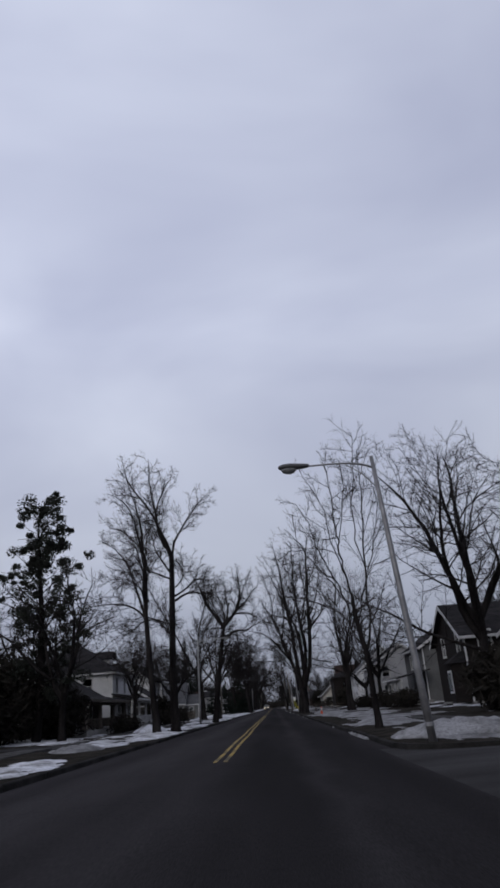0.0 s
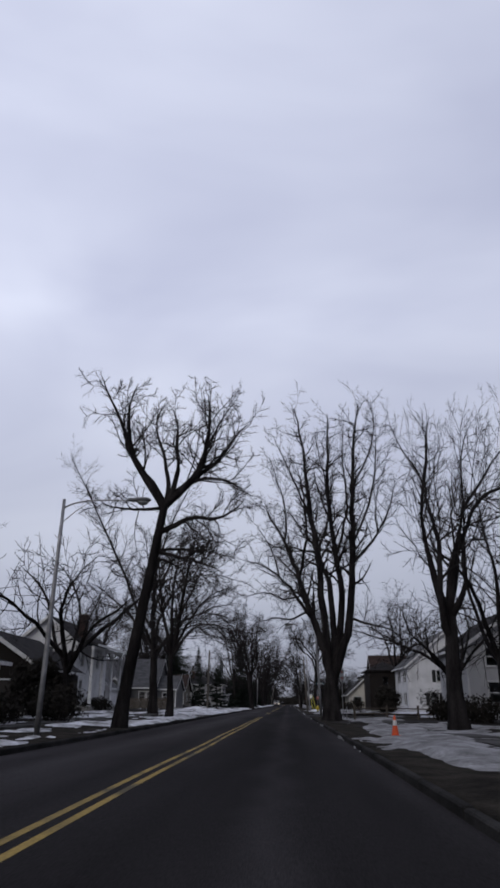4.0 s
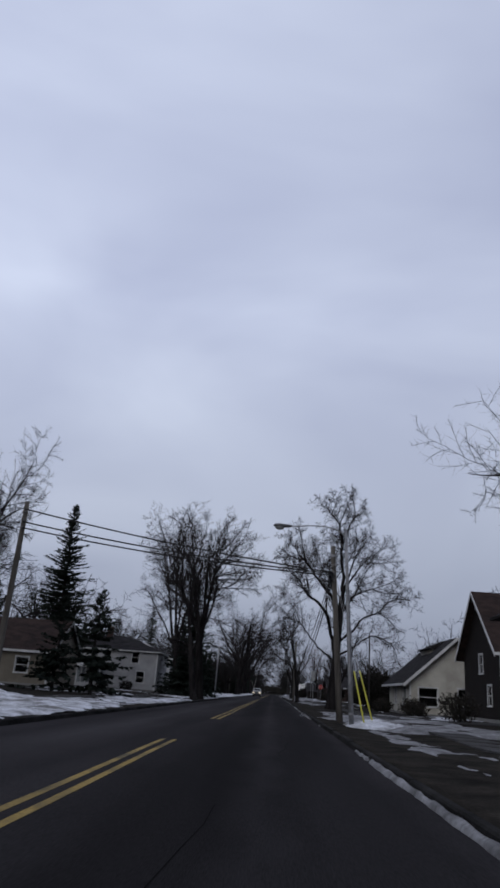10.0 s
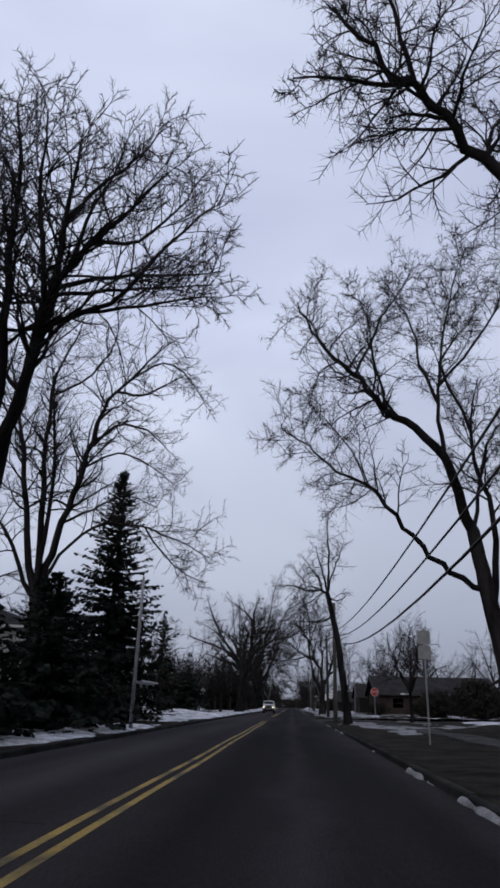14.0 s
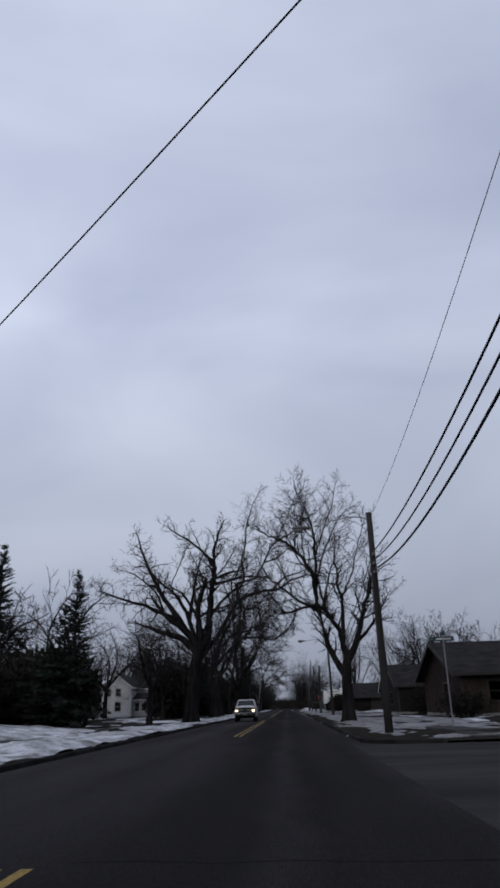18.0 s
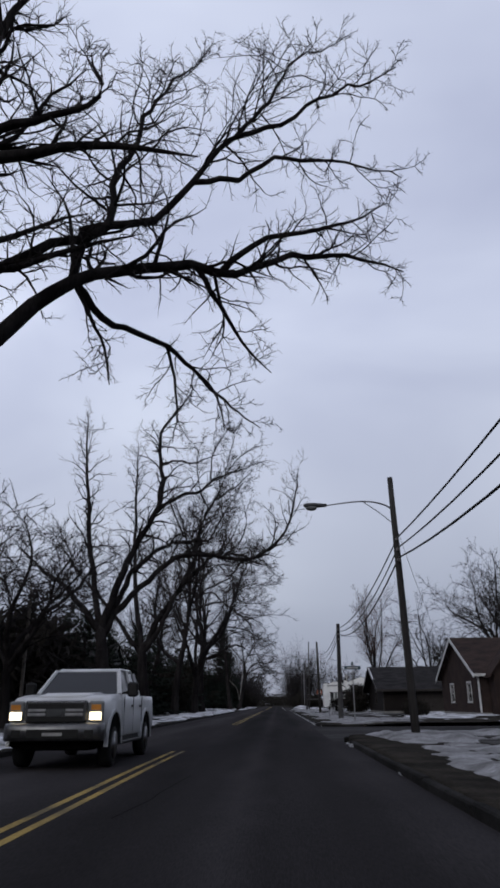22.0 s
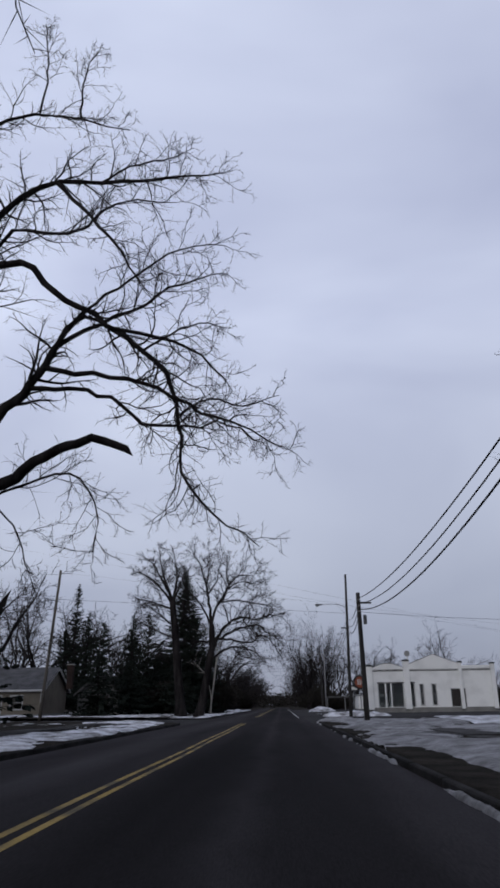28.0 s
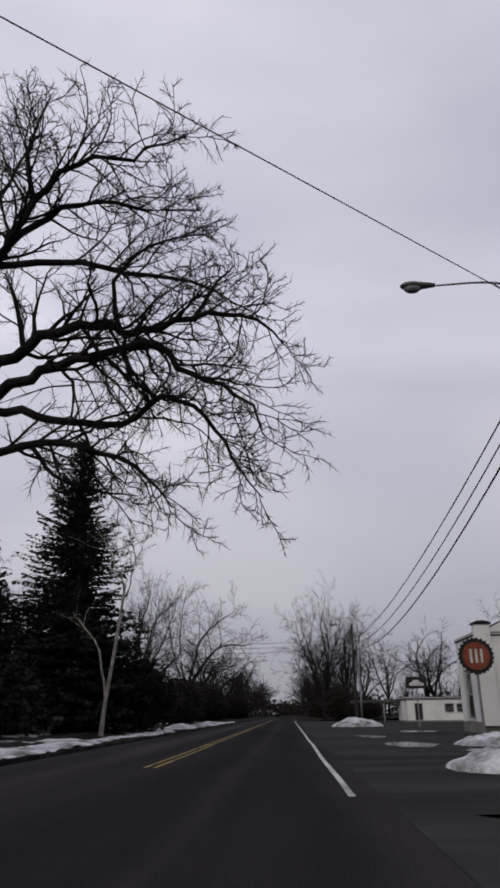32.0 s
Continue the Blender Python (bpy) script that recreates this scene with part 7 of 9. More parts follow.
wire((5.0, 384.6, 7.4), (14.4, 418.5, 4.4), 0.5, 0.010, "thin service wire to a house", "service_wire")
wire((5.25, 414.2, 6.0), (16.0, 408.0, 6.4), 0.3, 0.010, "thin service wire to a house", "service_wire")
wire((5.9, 496.5, 7.0), (40.0, 500.0, 7.4), 0.8, 0.011, "thin service wire along a side street", "service_wire")
for px, py, ph in ((-24.1, 505.6, 16.2), (-24.1, 498.2, 9.8), (24.1, 505.6, 7.2)):
    p = pole(px, py, ph, 0.15, 0.10, POLEW_DARK, "dark utility pole at the end of the wires over the crossing", "utility pole")
    if ph > 13 or px > 0:
        for zz, d in ((15.6, -1.6), (14.4, 0.4), (12.9, 1.6)) if px < 0 else ((4.95, -1.6), (5.4, 0.4), (6.5, 1.6)):
            part("side_arm", Geo().box(-0.06, min(0, d), zz - 0.06, 0.1, max(0, d), zz + 0.1, 0.01), POLEW_DARK, p)
for i, (y, zl, zr) in enumerate(((504.0, 15.5, 4.85), (506.0, 14.3, 5.3), (507.2, 12.8, 6.4))):
    wire((-24.0, y, zl), (24.0, y, zr), 0.0, 0.0045, "thin wire high over the crossing", "service_wire")
wire((7.75, 525.7, 10.4), (-24.0, 498.2, 9.0), 0.0, 0.012, "thin wire high over the crossing", "service_wire")
for i in range(3):
    wire((8.0, 585.9, 8.4 - 0.45 * i), (-26.0, 578.0, 8.2 - 0.45 * i), 0.6, 0.018)


def guy(x0, y0, x1, y1, z1):
    top = thing("guy_wire", x0, y0, 0.1, "slanting guy wire with a bright yellow guard", "guy wire", "guy wires")
    d = Vector((x1 - x0, y1 - y0, z1 - 0.1))
    part("strand", Geo().tube([(0, 0, -0.1), tuple(d)], 0.008, 5), STEEL, top)
    n = d.normalized()
    part("guard", Geo().tube([tuple(n * 0.1), tuple(n * 1.3), tuple(n * 2.5)], [0.035, 0.035, 0.03], 8), GUYY, top, "bright yellow plastic guard", True)


guy(4.1, 221.1, 2.95, 224.0, 6.8)
guy(4.6, 222.0, 3.05, 224.0, 6.4)


def sign_post(x, y, h, name, label, category, r=0.03):
    top = thing(name, x, y, float(lawn_z(np.array(x), np.array(y))) - 0.1, label, category)
    part("post", Geo().box(-r, -r * 0.7, 0, r, r * 0.7, h, 0.006), STEEL, top)
    return top


def plate(parent, name, w, h, z, mat, y=-0.03, x=0.0, label=""):
    g = Geo()
    c = min(w, h) * 0.12
    pts = [(x - w / 2 + c, z - h / 2), (x + w / 2 - c, z - h / 2), (x + w / 2, z - h / 2 + c), (x + w / 2, z + h / 2 - c), (x + w / 2 - c, z + h / 2), (x - w / 2 + c, z + h / 2), (x - w / 2, z + h / 2 - c), (x - w / 2, z - h / 2 + c)]
    g.prism(pts, "y", y, y - 0.008)
    return part(name, g, mat, parent, label)


def bars(parent, x, z, w, h, n, mat, y):
    """Plain bars where writing cannot be read."""
    g = Geo()
    for i in range(n):
        zz = z + (n - 1) * h * 0.9 - i * h * 1.8
        g.box(x - w / 2, y, zz - h / 2, x + w / 2 - (0.2 * w if i % 2 else 0), y - 0.004, zz + h / 2)
    return part("lettering", g, mat, parent, "plain bars of writing")


def street_sign(x, y, h):
    top = sign_post(x, y, h, "street_name_sign", "street name sign with two crossed dark blades on a steel post", "street sign")
    b = plate(top, "blade", 1.0, 0.2, h + 0.06, GREENSIGN, -0.03)
    bars(b, 0, h + 0.06, 0.7, 0.07, 1, SIGNWHITE, -0.042)
    g = Geo().prism([(-0.5, h + 0.2), (0.5, h + 0.2), (0.5, h + 0.4), (-0.5, h + 0.4)], "x", -0.006, 0.006)
    part("cross_blade", g, GREENSIGN, top)
    part("cap", Geo().box(-0.05, -0.05, h - 0.05, 0.05, 0.05, h + 0.24, 0.01), STEEL, top)


street_sign(3.9, 191.3, 3.3)
street_sign(7.6, 337.0, 3.9)
street_sign(5.2, 404.8, 3.2)
s = sign_post(4.3, 162.2, 3.6, "parking_sign", "pair of small white parking signs on a steel post", "sign")
for z in (3.42, 3.0):
    b = plate(s, "plate", 0.3, 0.38, z, SIGNWHITE)
    bars(b, 0, z, 0.2, 0.05, 2, RED, -0.042)
s = sign_post(4.6, 272.8, 3.9, "parking_sign", "two bare metal sign backs on a steel post", "sign")
for z in (3.6, 3.1):
    plate(s, "plate", 0.45, 0.46, z, SIGNBACK)
s = sign_post(9.0, 328.4, 2.3, "stop_sign", "red octagonal stop sign on a steel post at a side street", "stop sign")
g = Geo().prism([(0.42 * math.cos(radians(22.5 + 45 * i)), 2.75 + 0.42 * math.sin(radians(22.5 + 45 * i))) for i in range(8)], "y", -0.035, -0.045)
b = part("board", g, RED, s)
part("rim", Geo().prism([(0.45 * math.cos(radians(22.5 + 45 * i)), 2.75 + 0.45 * math.sin(radians(22.5 + 45 * i))) for i in range(8)], "y", -0.030, -0.036), SIGNWHITE, s)
txt = bpy.data.curves.new("stop_word", "FONT")
txt.body, txt.size, txt.align_x, txt.align_y, txt.extrude = "STOP", 0.30, "CENTER", "CENTER", 0.002
t = new("stop_word", txt)
t.parent = b
t.location, t.rotation_euler = (0, -0.05, 2.75), (radians(90), 0, 0)
txt.materials.append(SIGNWHITE)
for x, y, h in ((4.7, 419.6, 1.0), (5.7, 430.4, 1.1), (6.3, 435.3, 1.2)):
    s = sign_post(x, y, h, "marker_post", "short dark marker post on the verge", "post", 0.045)
    plate(s, "plate", 0.14, 0.3, h - 0.1, SHUTTER)
for x, y in ((4.8, 165.2), (3.6, 176.9)):
    s = sign_post(x, y, 1.0, "marker_post", "short wooden stake on the verge", "post", 0.04)

# ---------------------------------------------------------------- houses
def wall(geo_axis, fixed, thick, u0, u1, z0, z1, holes):
    """A wall panel with openings that go through it. geo_axis: "x" for a wall that runs along x, "y" for one along y."""
    us = sorted({u0, u1, *[min(max(v, u0), u1) for h in holes for v in h[:2]]})
    zs = sorted({z0, z1, *[min(max(v, z0), z1) for h in holes for v in h[2:4]]})
    nu, nz = len(us), len(zs)
    solid = lambda i, j: 0 <= i < nu - 1 and 0 <= j < nz - 1 and not any(h[0] < (us[i] + us[i + 1]) / 2 < h[1] and h[2] < (zs[j] + zs[j + 1]) / 2 < h[3] for h in holes)
    at = lambda u, n, z: (u, n, z) if geo_axis == "x" else (n, u, z)
    verts = [at(u, n, z) for n in (fixed, fixed + thick) for u in us for z in zs]
    k = lambda s, i, j: s * nu * nz + i * nz + j
    faces = []
    for i in range(nu - 1):
        for j in range(nz - 1):
            if not solid(i, j):
                continue
            faces += [(k(0, i, j), k(0, i + 1, j), k(0, i + 1, j + 1), k(0, i, j + 1)), (k(1, i, j), k(1, i, j + 1), k(1, i + 1, j + 1), k(1, i + 1, j))]
            for di, dj, a, b in ((-1, 0, (i, j), (i, j + 1)), (1, 0, (i + 1, j + 1), (i + 1, j)), (0, -1, (i + 1, j), (i, j)), (0, 1, (i, j + 1), (i + 1, j + 1))):
                if not solid(i + di, j + dj):
                    faces.append((k(0, *a), k(0, *b), k(1, *b), k(1, *a)))
    return Geo().add(verts, faces)


def fit_window(parent, axis, fixed, out, u0, u1, z0, z1, shutters, door, trim):
    """A window or door in its opening. out: the outward sign along the wall's normal."""
    def bx(g, a, b, c, d, n0, n1, ch=0.0):
        lo, hi = sorted((fixed + out * n0, fixed + out * n1))
        return g.box(a, lo, c, b, hi, d, ch) if axis == "x" else g.box(lo, a, c, hi, b, d, ch)

    w = new("door" if door else "window")
    w.parent = parent
    f = Geo()
    t = 0.09
    for a, b, c, d in ((u0 - t, u0, z0, z1), (u1, u1 + t, z0, z1), (u0 - t - 0.02, u1 + t + 0.02, z1, z1 + t * 1.2)):
        bx(f, a, b, c, d, -0.02, 0.035)
    part("frame", f, trim, w)
    if door:
        part("leaf", bx(Geo(), u0, u1, z0, z1, -0.10, -0.05, 0.01), DOORM, w)
        return
    part("sill", bx(Geo(), u0 - t - 0.04, u1 + t + 0.04, z0 - 0.07, z0, -0.02, 0.08), trim, w)
    s = Geo()
    zm = (z0 + z1) / 2
    for a, b, c, d in ((u0, u0 + 0.05, z0, z1), (u1 - 0.05, u1, z0, z1), (u0, u1, z1 - 0.05, z1), (u0, u1, z0, z0 + 0.06), (u0, u1, zm - 0.03, zm + 0.03)):
        bx(s, a, b, c, d, -0.09, -0.05)
    part("sash", s, trim, w)
    part("pane", bx(Geo(), u0 + 0.05, u1 - 0.05, z0 + 0.06, z1 - 0.05, -0.075, -0.068), GLASS, w)
    if shutters:
        sw = (u1 - u0) * 0.45
        for a in (u0 - t - 0.02 - sw, u1 + t + 0.02):
            g = Geo()
            bx(g, a, a + sw, z0 - 0.03, z1 + 0.03, 0.001, 0.03, 0.008)
            for k in range(7):
                c = z0 + (z1 - z0) * (k + 0.5) / 7
                bx(g, a + 0.04, a + sw - 0.04, c - 0.05, c + 0.03, 0.025, 0.042)
            part("shutter", g, SHUTTER, w)


def house(x0, x1, y0, y1, eave, ridge, axis, walls, roof, label, south=(), street=(), trim=None, over=0.45, chimney=None, z=None, base=0.35, category="house", rake=True):
    """A house that fills the plan x0..x1, y0..y1. axis: the way the ridge runs, or "hip" or "flat".
    south and street: openings (centre, sill height, width, height, kind) on the face towards -y and on the face towards the road."""
    trim = trim or TRIM
    cx, cy = (x0 + x1) / 2, (y0 + y1) / 2
    sx = 1 if cx < 0 else -1                       # towards the road
    zg = float(lawn_z(np.array(cx + sx * (x1 - x0) / 2), np.array(cy))) if z is None else z
    top = thing("house", cx, cy, zg - 0.15, label, category, "houses along the street")
    hx, hy, th = (x1 - x0) / 2, (y1 - y0) / 2, 0.22
    part("foundation", Geo().box(-hx - 0.03, -hy - 0.03, -0.4, hx + 0.03, hy + 0.03, base, 0.03), CONCRETE_B, top)
    hole = lambda o, c: (o[0] - c - o[2] / 2, o[0] - c + o[2] / 2, base + o[1], base + o[1] + o[3])
    hs, ht = [hole(o, cx) for o in south], [hole(o, cy) for o in street]
    zt = eave
    part("wall", wall("x", -hy, th, -hx, hx, base, zt, hs), walls, top)
    part("wall", wall("x", hy - th, th, -hx, hx, base, zt, []), walls, top)
    fx = hx - th if sx > 0 else -hx
    part("wall", wall("y", fx, th, -hy + th, hy - th, base, zt, ht), walls, top)
    part("wall", wall("y", -hx if sx > 0 else hx - th, th, -hy + th, hy - th, base, zt, []), walls, top)
    for o, h in zip(south, hs):
        fit_window(top, "x", -hy, -1, *h, "s" in o[4], "d" in o[4], trim)
    for o, h in zip(street, ht):
        fit_window(top, "y", sx * hx, sx, *h, "s" in o[4], "d" in o[4], trim)
    part("corner_board", Geo().box(sx * hx - 0.07, -hy - 0.02, base, sx * hx + 0.02 * sx + 0.07, -hy + 0.1, zt), trim, top)
    t = 0.16
    if axis in "xy":
        if axis == "y":
            half, run0, run1 = hx, -hy - over, hy + over
        else:
            half, run0, run1 = hy, -hx - over, hx + over
        drop = (ridge - eave) / half
        for s in (-1, 1):
            e = half + over
            poly = [(0, ridge), (s * e, ridge - drop * e), (s * e, ridge - drop * e + t), (0, ridge + t)]
            part("roof_slope", Geo().prism(poly, "y" if axis == "y" else "x", run0, run1), roof, top)
            fp = [(s * e, ridge - drop * e - 0.05), (s * (e + 0.03), ridge - drop * e - 0.05), (s * (e + 0.03), ridge - drop * e + t), (s * e, ridge - drop * e + t)]
            part("gutter", Geo().prism(fp, "y" if axis == "y" else "x", run0, run1), trim, top)
        tri = [(-half + 0.01, eave), (half - 0.01, eave), (0, ridge - 0.01)]
        if axis == "y":
            for a in (-hy, hy - th):
                part("gable", Geo().prism(tri, "y", a, a + th), walls, top)
        else:
            for a in (-hx, hx - th):
                part("gable", Geo().prism(tri, "x", a, a + th), walls, top)
        if rake:
            for s in (-1, 1):
                e = half + over
                poly = [(0, ridge - 0.16), (s * e, ridge - drop * e - 0.16), (s * e, ridge - drop * e + t), (0, ridge + t)]
                face = run0 if axis == "y" else (run1 if sx > 0 else run0)
                part("rake_board", Geo().prism(poly, "y" if axis == "y" else "x", face - 0.03, face), trim, top)
    elif axis == "hip":
        r = max(0.05, abs(hx - hy))
        a = (r, 0) if hx > hy else (0, r)
        e = over
        low = eave - (ridge - eave) * e / min(hx, hy)
        c = [(-hx - e, -hy - e), (hx + e, -hy - e), (hx + e, hy + e), (-hx - e, hy + e)]
        pa, pb = (-a[0], -a[1], ridge), (a[0], a[1], ridge)
        v = [(*p, low) for p in c] + [pa, pb] + [(*p, low - 0.14) for p in c]
        fl = [(0, 1, 5, 4), (1, 2, 5), (2, 3, 4, 5), (3, 0, 4)] if hx > hy else [(0, 1, 4), (1, 2, 5, 4), (2, 3, 5), (3, 0, 4, 5)]
        g = Geo().add(v, fl + [(9, 8, 7, 6)])
        part("roof", g, roof, top)
        part("fascia", Geo().loft([[(x * 1.004, y * 1.004, z) for x, y in c] for z in (low - 0.16, low - 0.01)]), trim, top)
    else:
        part("roof", Geo().box(-hx - over, -hy - over, zt, hx + over, hy + over, zt + 0.25, 0.03), roof, top)
        part("cornice", Geo().box(-hx - over - 0.03, -hy - over - 0.03, zt + 0.10, hx + over + 0.03, hy + over + 0.03, zt + 0.2), trim, top)
    if chimney:
        px, py, w, zt2 = chimney
        px, py = px - cx, py - cy
        c = part("chimney", Geo().box(px - w / 2, py - w / 2, eave, px + w / 2, py + w / 2, zt2, 0.02), BRICKM, top, "brick chimney")
        part("chimney_cap", Geo().box(px - w / 2 - 0.06, py - w / 2 - 0.06, zt2 - 0.02, px + w / 2 + 0.06, py + w / 2 + 0.06, zt2 + 0.1, 0.02), CONCRETE_B, c)
    return top


def porch(top, cx, cy, x0, x1, y0, y1, h_in, h_out, columns, trim, roof, toward, col_w=0.24, rail=True, slope="x"):
    """A porch: floor, columns, beam, shed roof and rail, in the street's coordinates. toward: which way it opens, +1 to +x."""
    a0, a1, b0, b1 = x0 - cx, x1 - cx, y0 - cy, y1 - cy
    part("porch_floor", Geo().box(a0, b0, 0.1, a1, b1, 0.55, 0.02), CONCRETE_B, top)
    edge = a1 - 0.25 if toward > 0 else a0 + 0.25
    wallx = a0 if toward > 0 else a1
    for k in range(columns):
        y = b0 + 0.25 + (b1 - b0 - 0.5) * k / max(1, columns - 1)
        col = part("column", Geo().lathe(edge, y, [(col_w * 0.7, 0.55), (col_w * 0.7, 0.68), (col_w / 2, 0.72), (col_w * 0.44, h_out - 0.34), (col_w * 0.65, h_out - 0.3), (col_w * 0.65, h_out - 0.22)], 10), trim, top, "", True)
    part("beam", Geo().box(edge - 0.14, b0 + 0.05, h_out - 0.25, edge + 0.14, b1 - 0.05, h_out - 0.02, 0.01), trim, top)
    e = edge + toward * 0.6
    poly = [(wallx, h_in), (e, h_out), (e, h_out + 0.14), (wallx, h_in + 0.14)]
    part("porch_roof", Geo().prism(poly, "y", b0 - 0.35, b1 + 0.35), roof, top)
    part("porch_fascia", Geo().box(e - 0.02, b0 - 0.35, h_out - 0.06, e + 0.03, b1 + 0.35, h_out + 0.12), trim, top)
    if rail:
        g = Geo().box(edge - 0.03, b0 + 0.2, 1.3, edge + 0.03, b1 - 0.2, 1.37)
        g.box(edge - 0.03, b0 + 0.2, 0.68, edge + 0.03, b1 - 0.2, 0.73)
        n = int((b1 - b0) / 0.16)
        for i in range(n):
            y = b0 + 0.25 + i * 0.16
            g.box(edge - 0.015, y, 0.7, edge + 0.015, y + 0.04, 1.32)
        part("railing", g, trim, top)


W = lambda c, s, w, h, k="": (c, s, w, h, k)

# left side, from the start
h = house(-26, -17, 112, 127, 3.3, 5.9, "y", BROWN_S, ROOF_D, "dark brown bungalow with a deep porch and stone columns", south=[W(-20, 1, 1.2, 1.4)], street=[W(115, 0.9, 1.3, 1.5), W(119, 0, 1.0, 2.1, "d"), W(123, 0.9, 1.6, 1.5)])
porch(h, -21.5, 119.5, -17, -14.6, 112.5, 127.5, 3.2, 2.6, 4, FENCEW, ROOF_D, 1, 0.42)
h = house(-27, -17, 132, 145, 6.0, 9.2, "hip", WHITE_S, ROOF_D, "two-storey white house with a dark hipped roof and a columned porch", south=[W(-19.5, 3.4, 1.0, 1.5), W(-23, 3.4, 1.0, 1.5)], street=[W(134.5, 3.4, 1.0, 1.5), W(138.5, 3.4, 1.0, 1.5), W(142.5, 3.4, 1.0, 1.5), W(135.5, 0.6, 1.5, 1.6), W(140.8, 0, 1.0, 2.1, "d")])
porch(h, -22, 138.5, -17, -14.8, 132.2, 144.8, 3.5, 2.9, 4, TRIM, ROOF_D, 1)
part("dormer", Geo().prism([(-1.0, 6.6), (1.0, 6.6), (1.0, 7.5), (0, 8.1), (-1.0, 7.5)], "x", 1.0, 3.6), WHITE_S, h, "small white roof dormer")
part("dormer_roof", Geo().prism([(-1.25, 7.42), (0, 8.2), (1.25, 7.42), (1.25, 7.54), (0, 8.34), (-1.25, 7.54)], "x", 0.6, 3.9), ROOF_D, h)
h = house(-25, -17.4, 158, 168, 3.4, 5.8, "y", BROWN_S, ROOF_D, "low dark brown garage beside a white house", south=[W(-19.2, 0, 2.2, 2.1, "d")])
h = house(-26.2, -20.6, 177, 190, 6.6, 8.9, "y", WHITE_S, ROOF_D, "narrow two-storey white house with black shutters and tall columns", south=[W(-23.2, 1.0, 1.0, 1.7, "s"), W(-23.2, 4.1, 1.0, 1.6, "s")], street=[W(180, 0.8, 1.0, 1.9), W(184, 0, 1.0, 2.2, "d"), W(180, 4.0, 1.0, 1.6), W(186, 4.0, 1.0, 1.6)], chimney=(-21.2, 181.5, 0.8, 9.6))
porch(h, -23.4, 183.5, -20.6, -18.6, 177.2, 189.6, 6.9, 6.2, 4, TRIM, ROOF_D, 1, 0.34, rail=False)
h = house(-24.6, -21.2, 195, 199, 2.7, 4.1, "y", WHITE_S, ROOF_G, "small white gabled outbuilding with a panelled door", south=[W(-22.2, 0, 0.95, 2.0, "d")], over=0.3)
h = house(-38, -20.5, 221, 234, 3.3, 7.6, "x", GREY_S, ROOF_G, "grey cottage with a broad shingled roof and a gabled porch", south=[W(-22.4, 0.9, 0.95, 1.3), W(-21.2, 0.9, 0.95, 1.3), W(-29, 0.9, 1.2, 1.4), W(-34, 0.9, 1.2, 1.4)], street=[W(226, 0.9, 1.1, 1.4)])
h2 = house(-20.5, -17.4, 222.5, 231, 3.0, 5.0, "x", GREY_S, ROOF_G, "grey side wing of a cottage", south=[W(-19, 0.9, 0.9, 1.2)], over=0.3)
h = house(-27.6, -24.4, 217.6, 220.8, 2.9, 4.4, "y", GREY_S, ROOF_G, "grey gabled entrance porch with white trim", south=[W(-26.8, 0, 0.95, 2.05, "d"), W(-25.4, 0.8, 1.1, 1.4)], over=0.35)
h = house(-33, -21, 257, 267, 3.4, 6.4, "x", TAN_S, ROOF_B, "tan house with a brown shingled roof among spruces", south=[W(-23.5, 0.9, 1.2, 1.4), W(-28, 0.9, 1.2, 1.4)], street=[W(262, 0.9, 1.2, 1.4)])
h = house(-30.3, -16.0, 289, 299, 5.5, 7.4, "hip", WHITE_D, ROOF_D, "large two-storey white house with a bay of tall windows", south=[W(-28.5, 3.3, 1.0, 1.5), W(-24.7, 3.3, 1.0, 1.5), W(-22.9, 3.3, 1.0, 1.5), W(-19.0, 3.3, 1.0, 1.5), W(-28.7, 0.4, 1.0, 1.9), W(-18.1, 0.8, 1.1, 1.5)], street=[W(292, 0.8, 1.1, 1.5), W(296, 3.3, 1.0, 1.5)], chimney=(-23.8, 293, 0.8, 8.6))
bay = Geo().box(-4.0, -6.4, 0.0, -0.2, -5.02, 0.75, 0.02)
part("bay_base", bay, WHITE_D, h)
part("bay_roof", Geo().box(-4.2, -6.6, 2.75, 0.0, -5.02, 3.0, 0.03), TRIM, h)
for k in range(7):
    part("bay_post", Geo().box(-4.0 + k * 0.617, -6.4, 0.75, -3.9 + k * 0.617, -6.3, 2.75), TRIM, h)
part("bay_pane", Geo().box(-3.95, -6.34, 0.75, -0.25, -6.33, 2.75), GLASS, h)
h = house(-31, -20.5, 333, 346, 5.6, 8.0, "y", WHITE_D, ROOF_D, "pale two-storey house with square columns above a snowy bank", south=[W(-23, 0.9, 1.1, 1.6), W(-23, 3.6, 1.1, 1.4), W(-27, 3.6, 1.1, 1.4)], street=[W(336, 0.9, 1.1, 1.6), W(340, 0, 1.0, 2.1, "d"), W(336, 3.6, 1.1, 1.4), W(343, 3.6, 1.1, 1.4)])
porch(h, -25.75, 339.5, -20.5, -18.4, 333.5, 345.5, 3.4, 3.0, 4, TRIM, ROOF_D, 1, 0.3)
h = house(-30, -25, 421, 431, 4.9, 6.8, "y", WHITE_S, ROOF_D, "small white gabled house with black windows", south=[W(-28.6, 3.0, 0.9, 1.2), W(-27.0, 3.0, 0.9, 1.2), W(-27.0, 0.8, 1.0, 1.4)], street=[W(425, 0.8, 1.0, 1.4)])
h = house(-25, -22.2, 422.5, 430, 2.8, 3.9, "x", WHITE_D, ROOF_D, "low white sun porch of a small house", south=[W(-24.2, 0.7, 0.8, 1.3), W(-23.1, 0.7, 0.8, 1.3)], over=0.3)
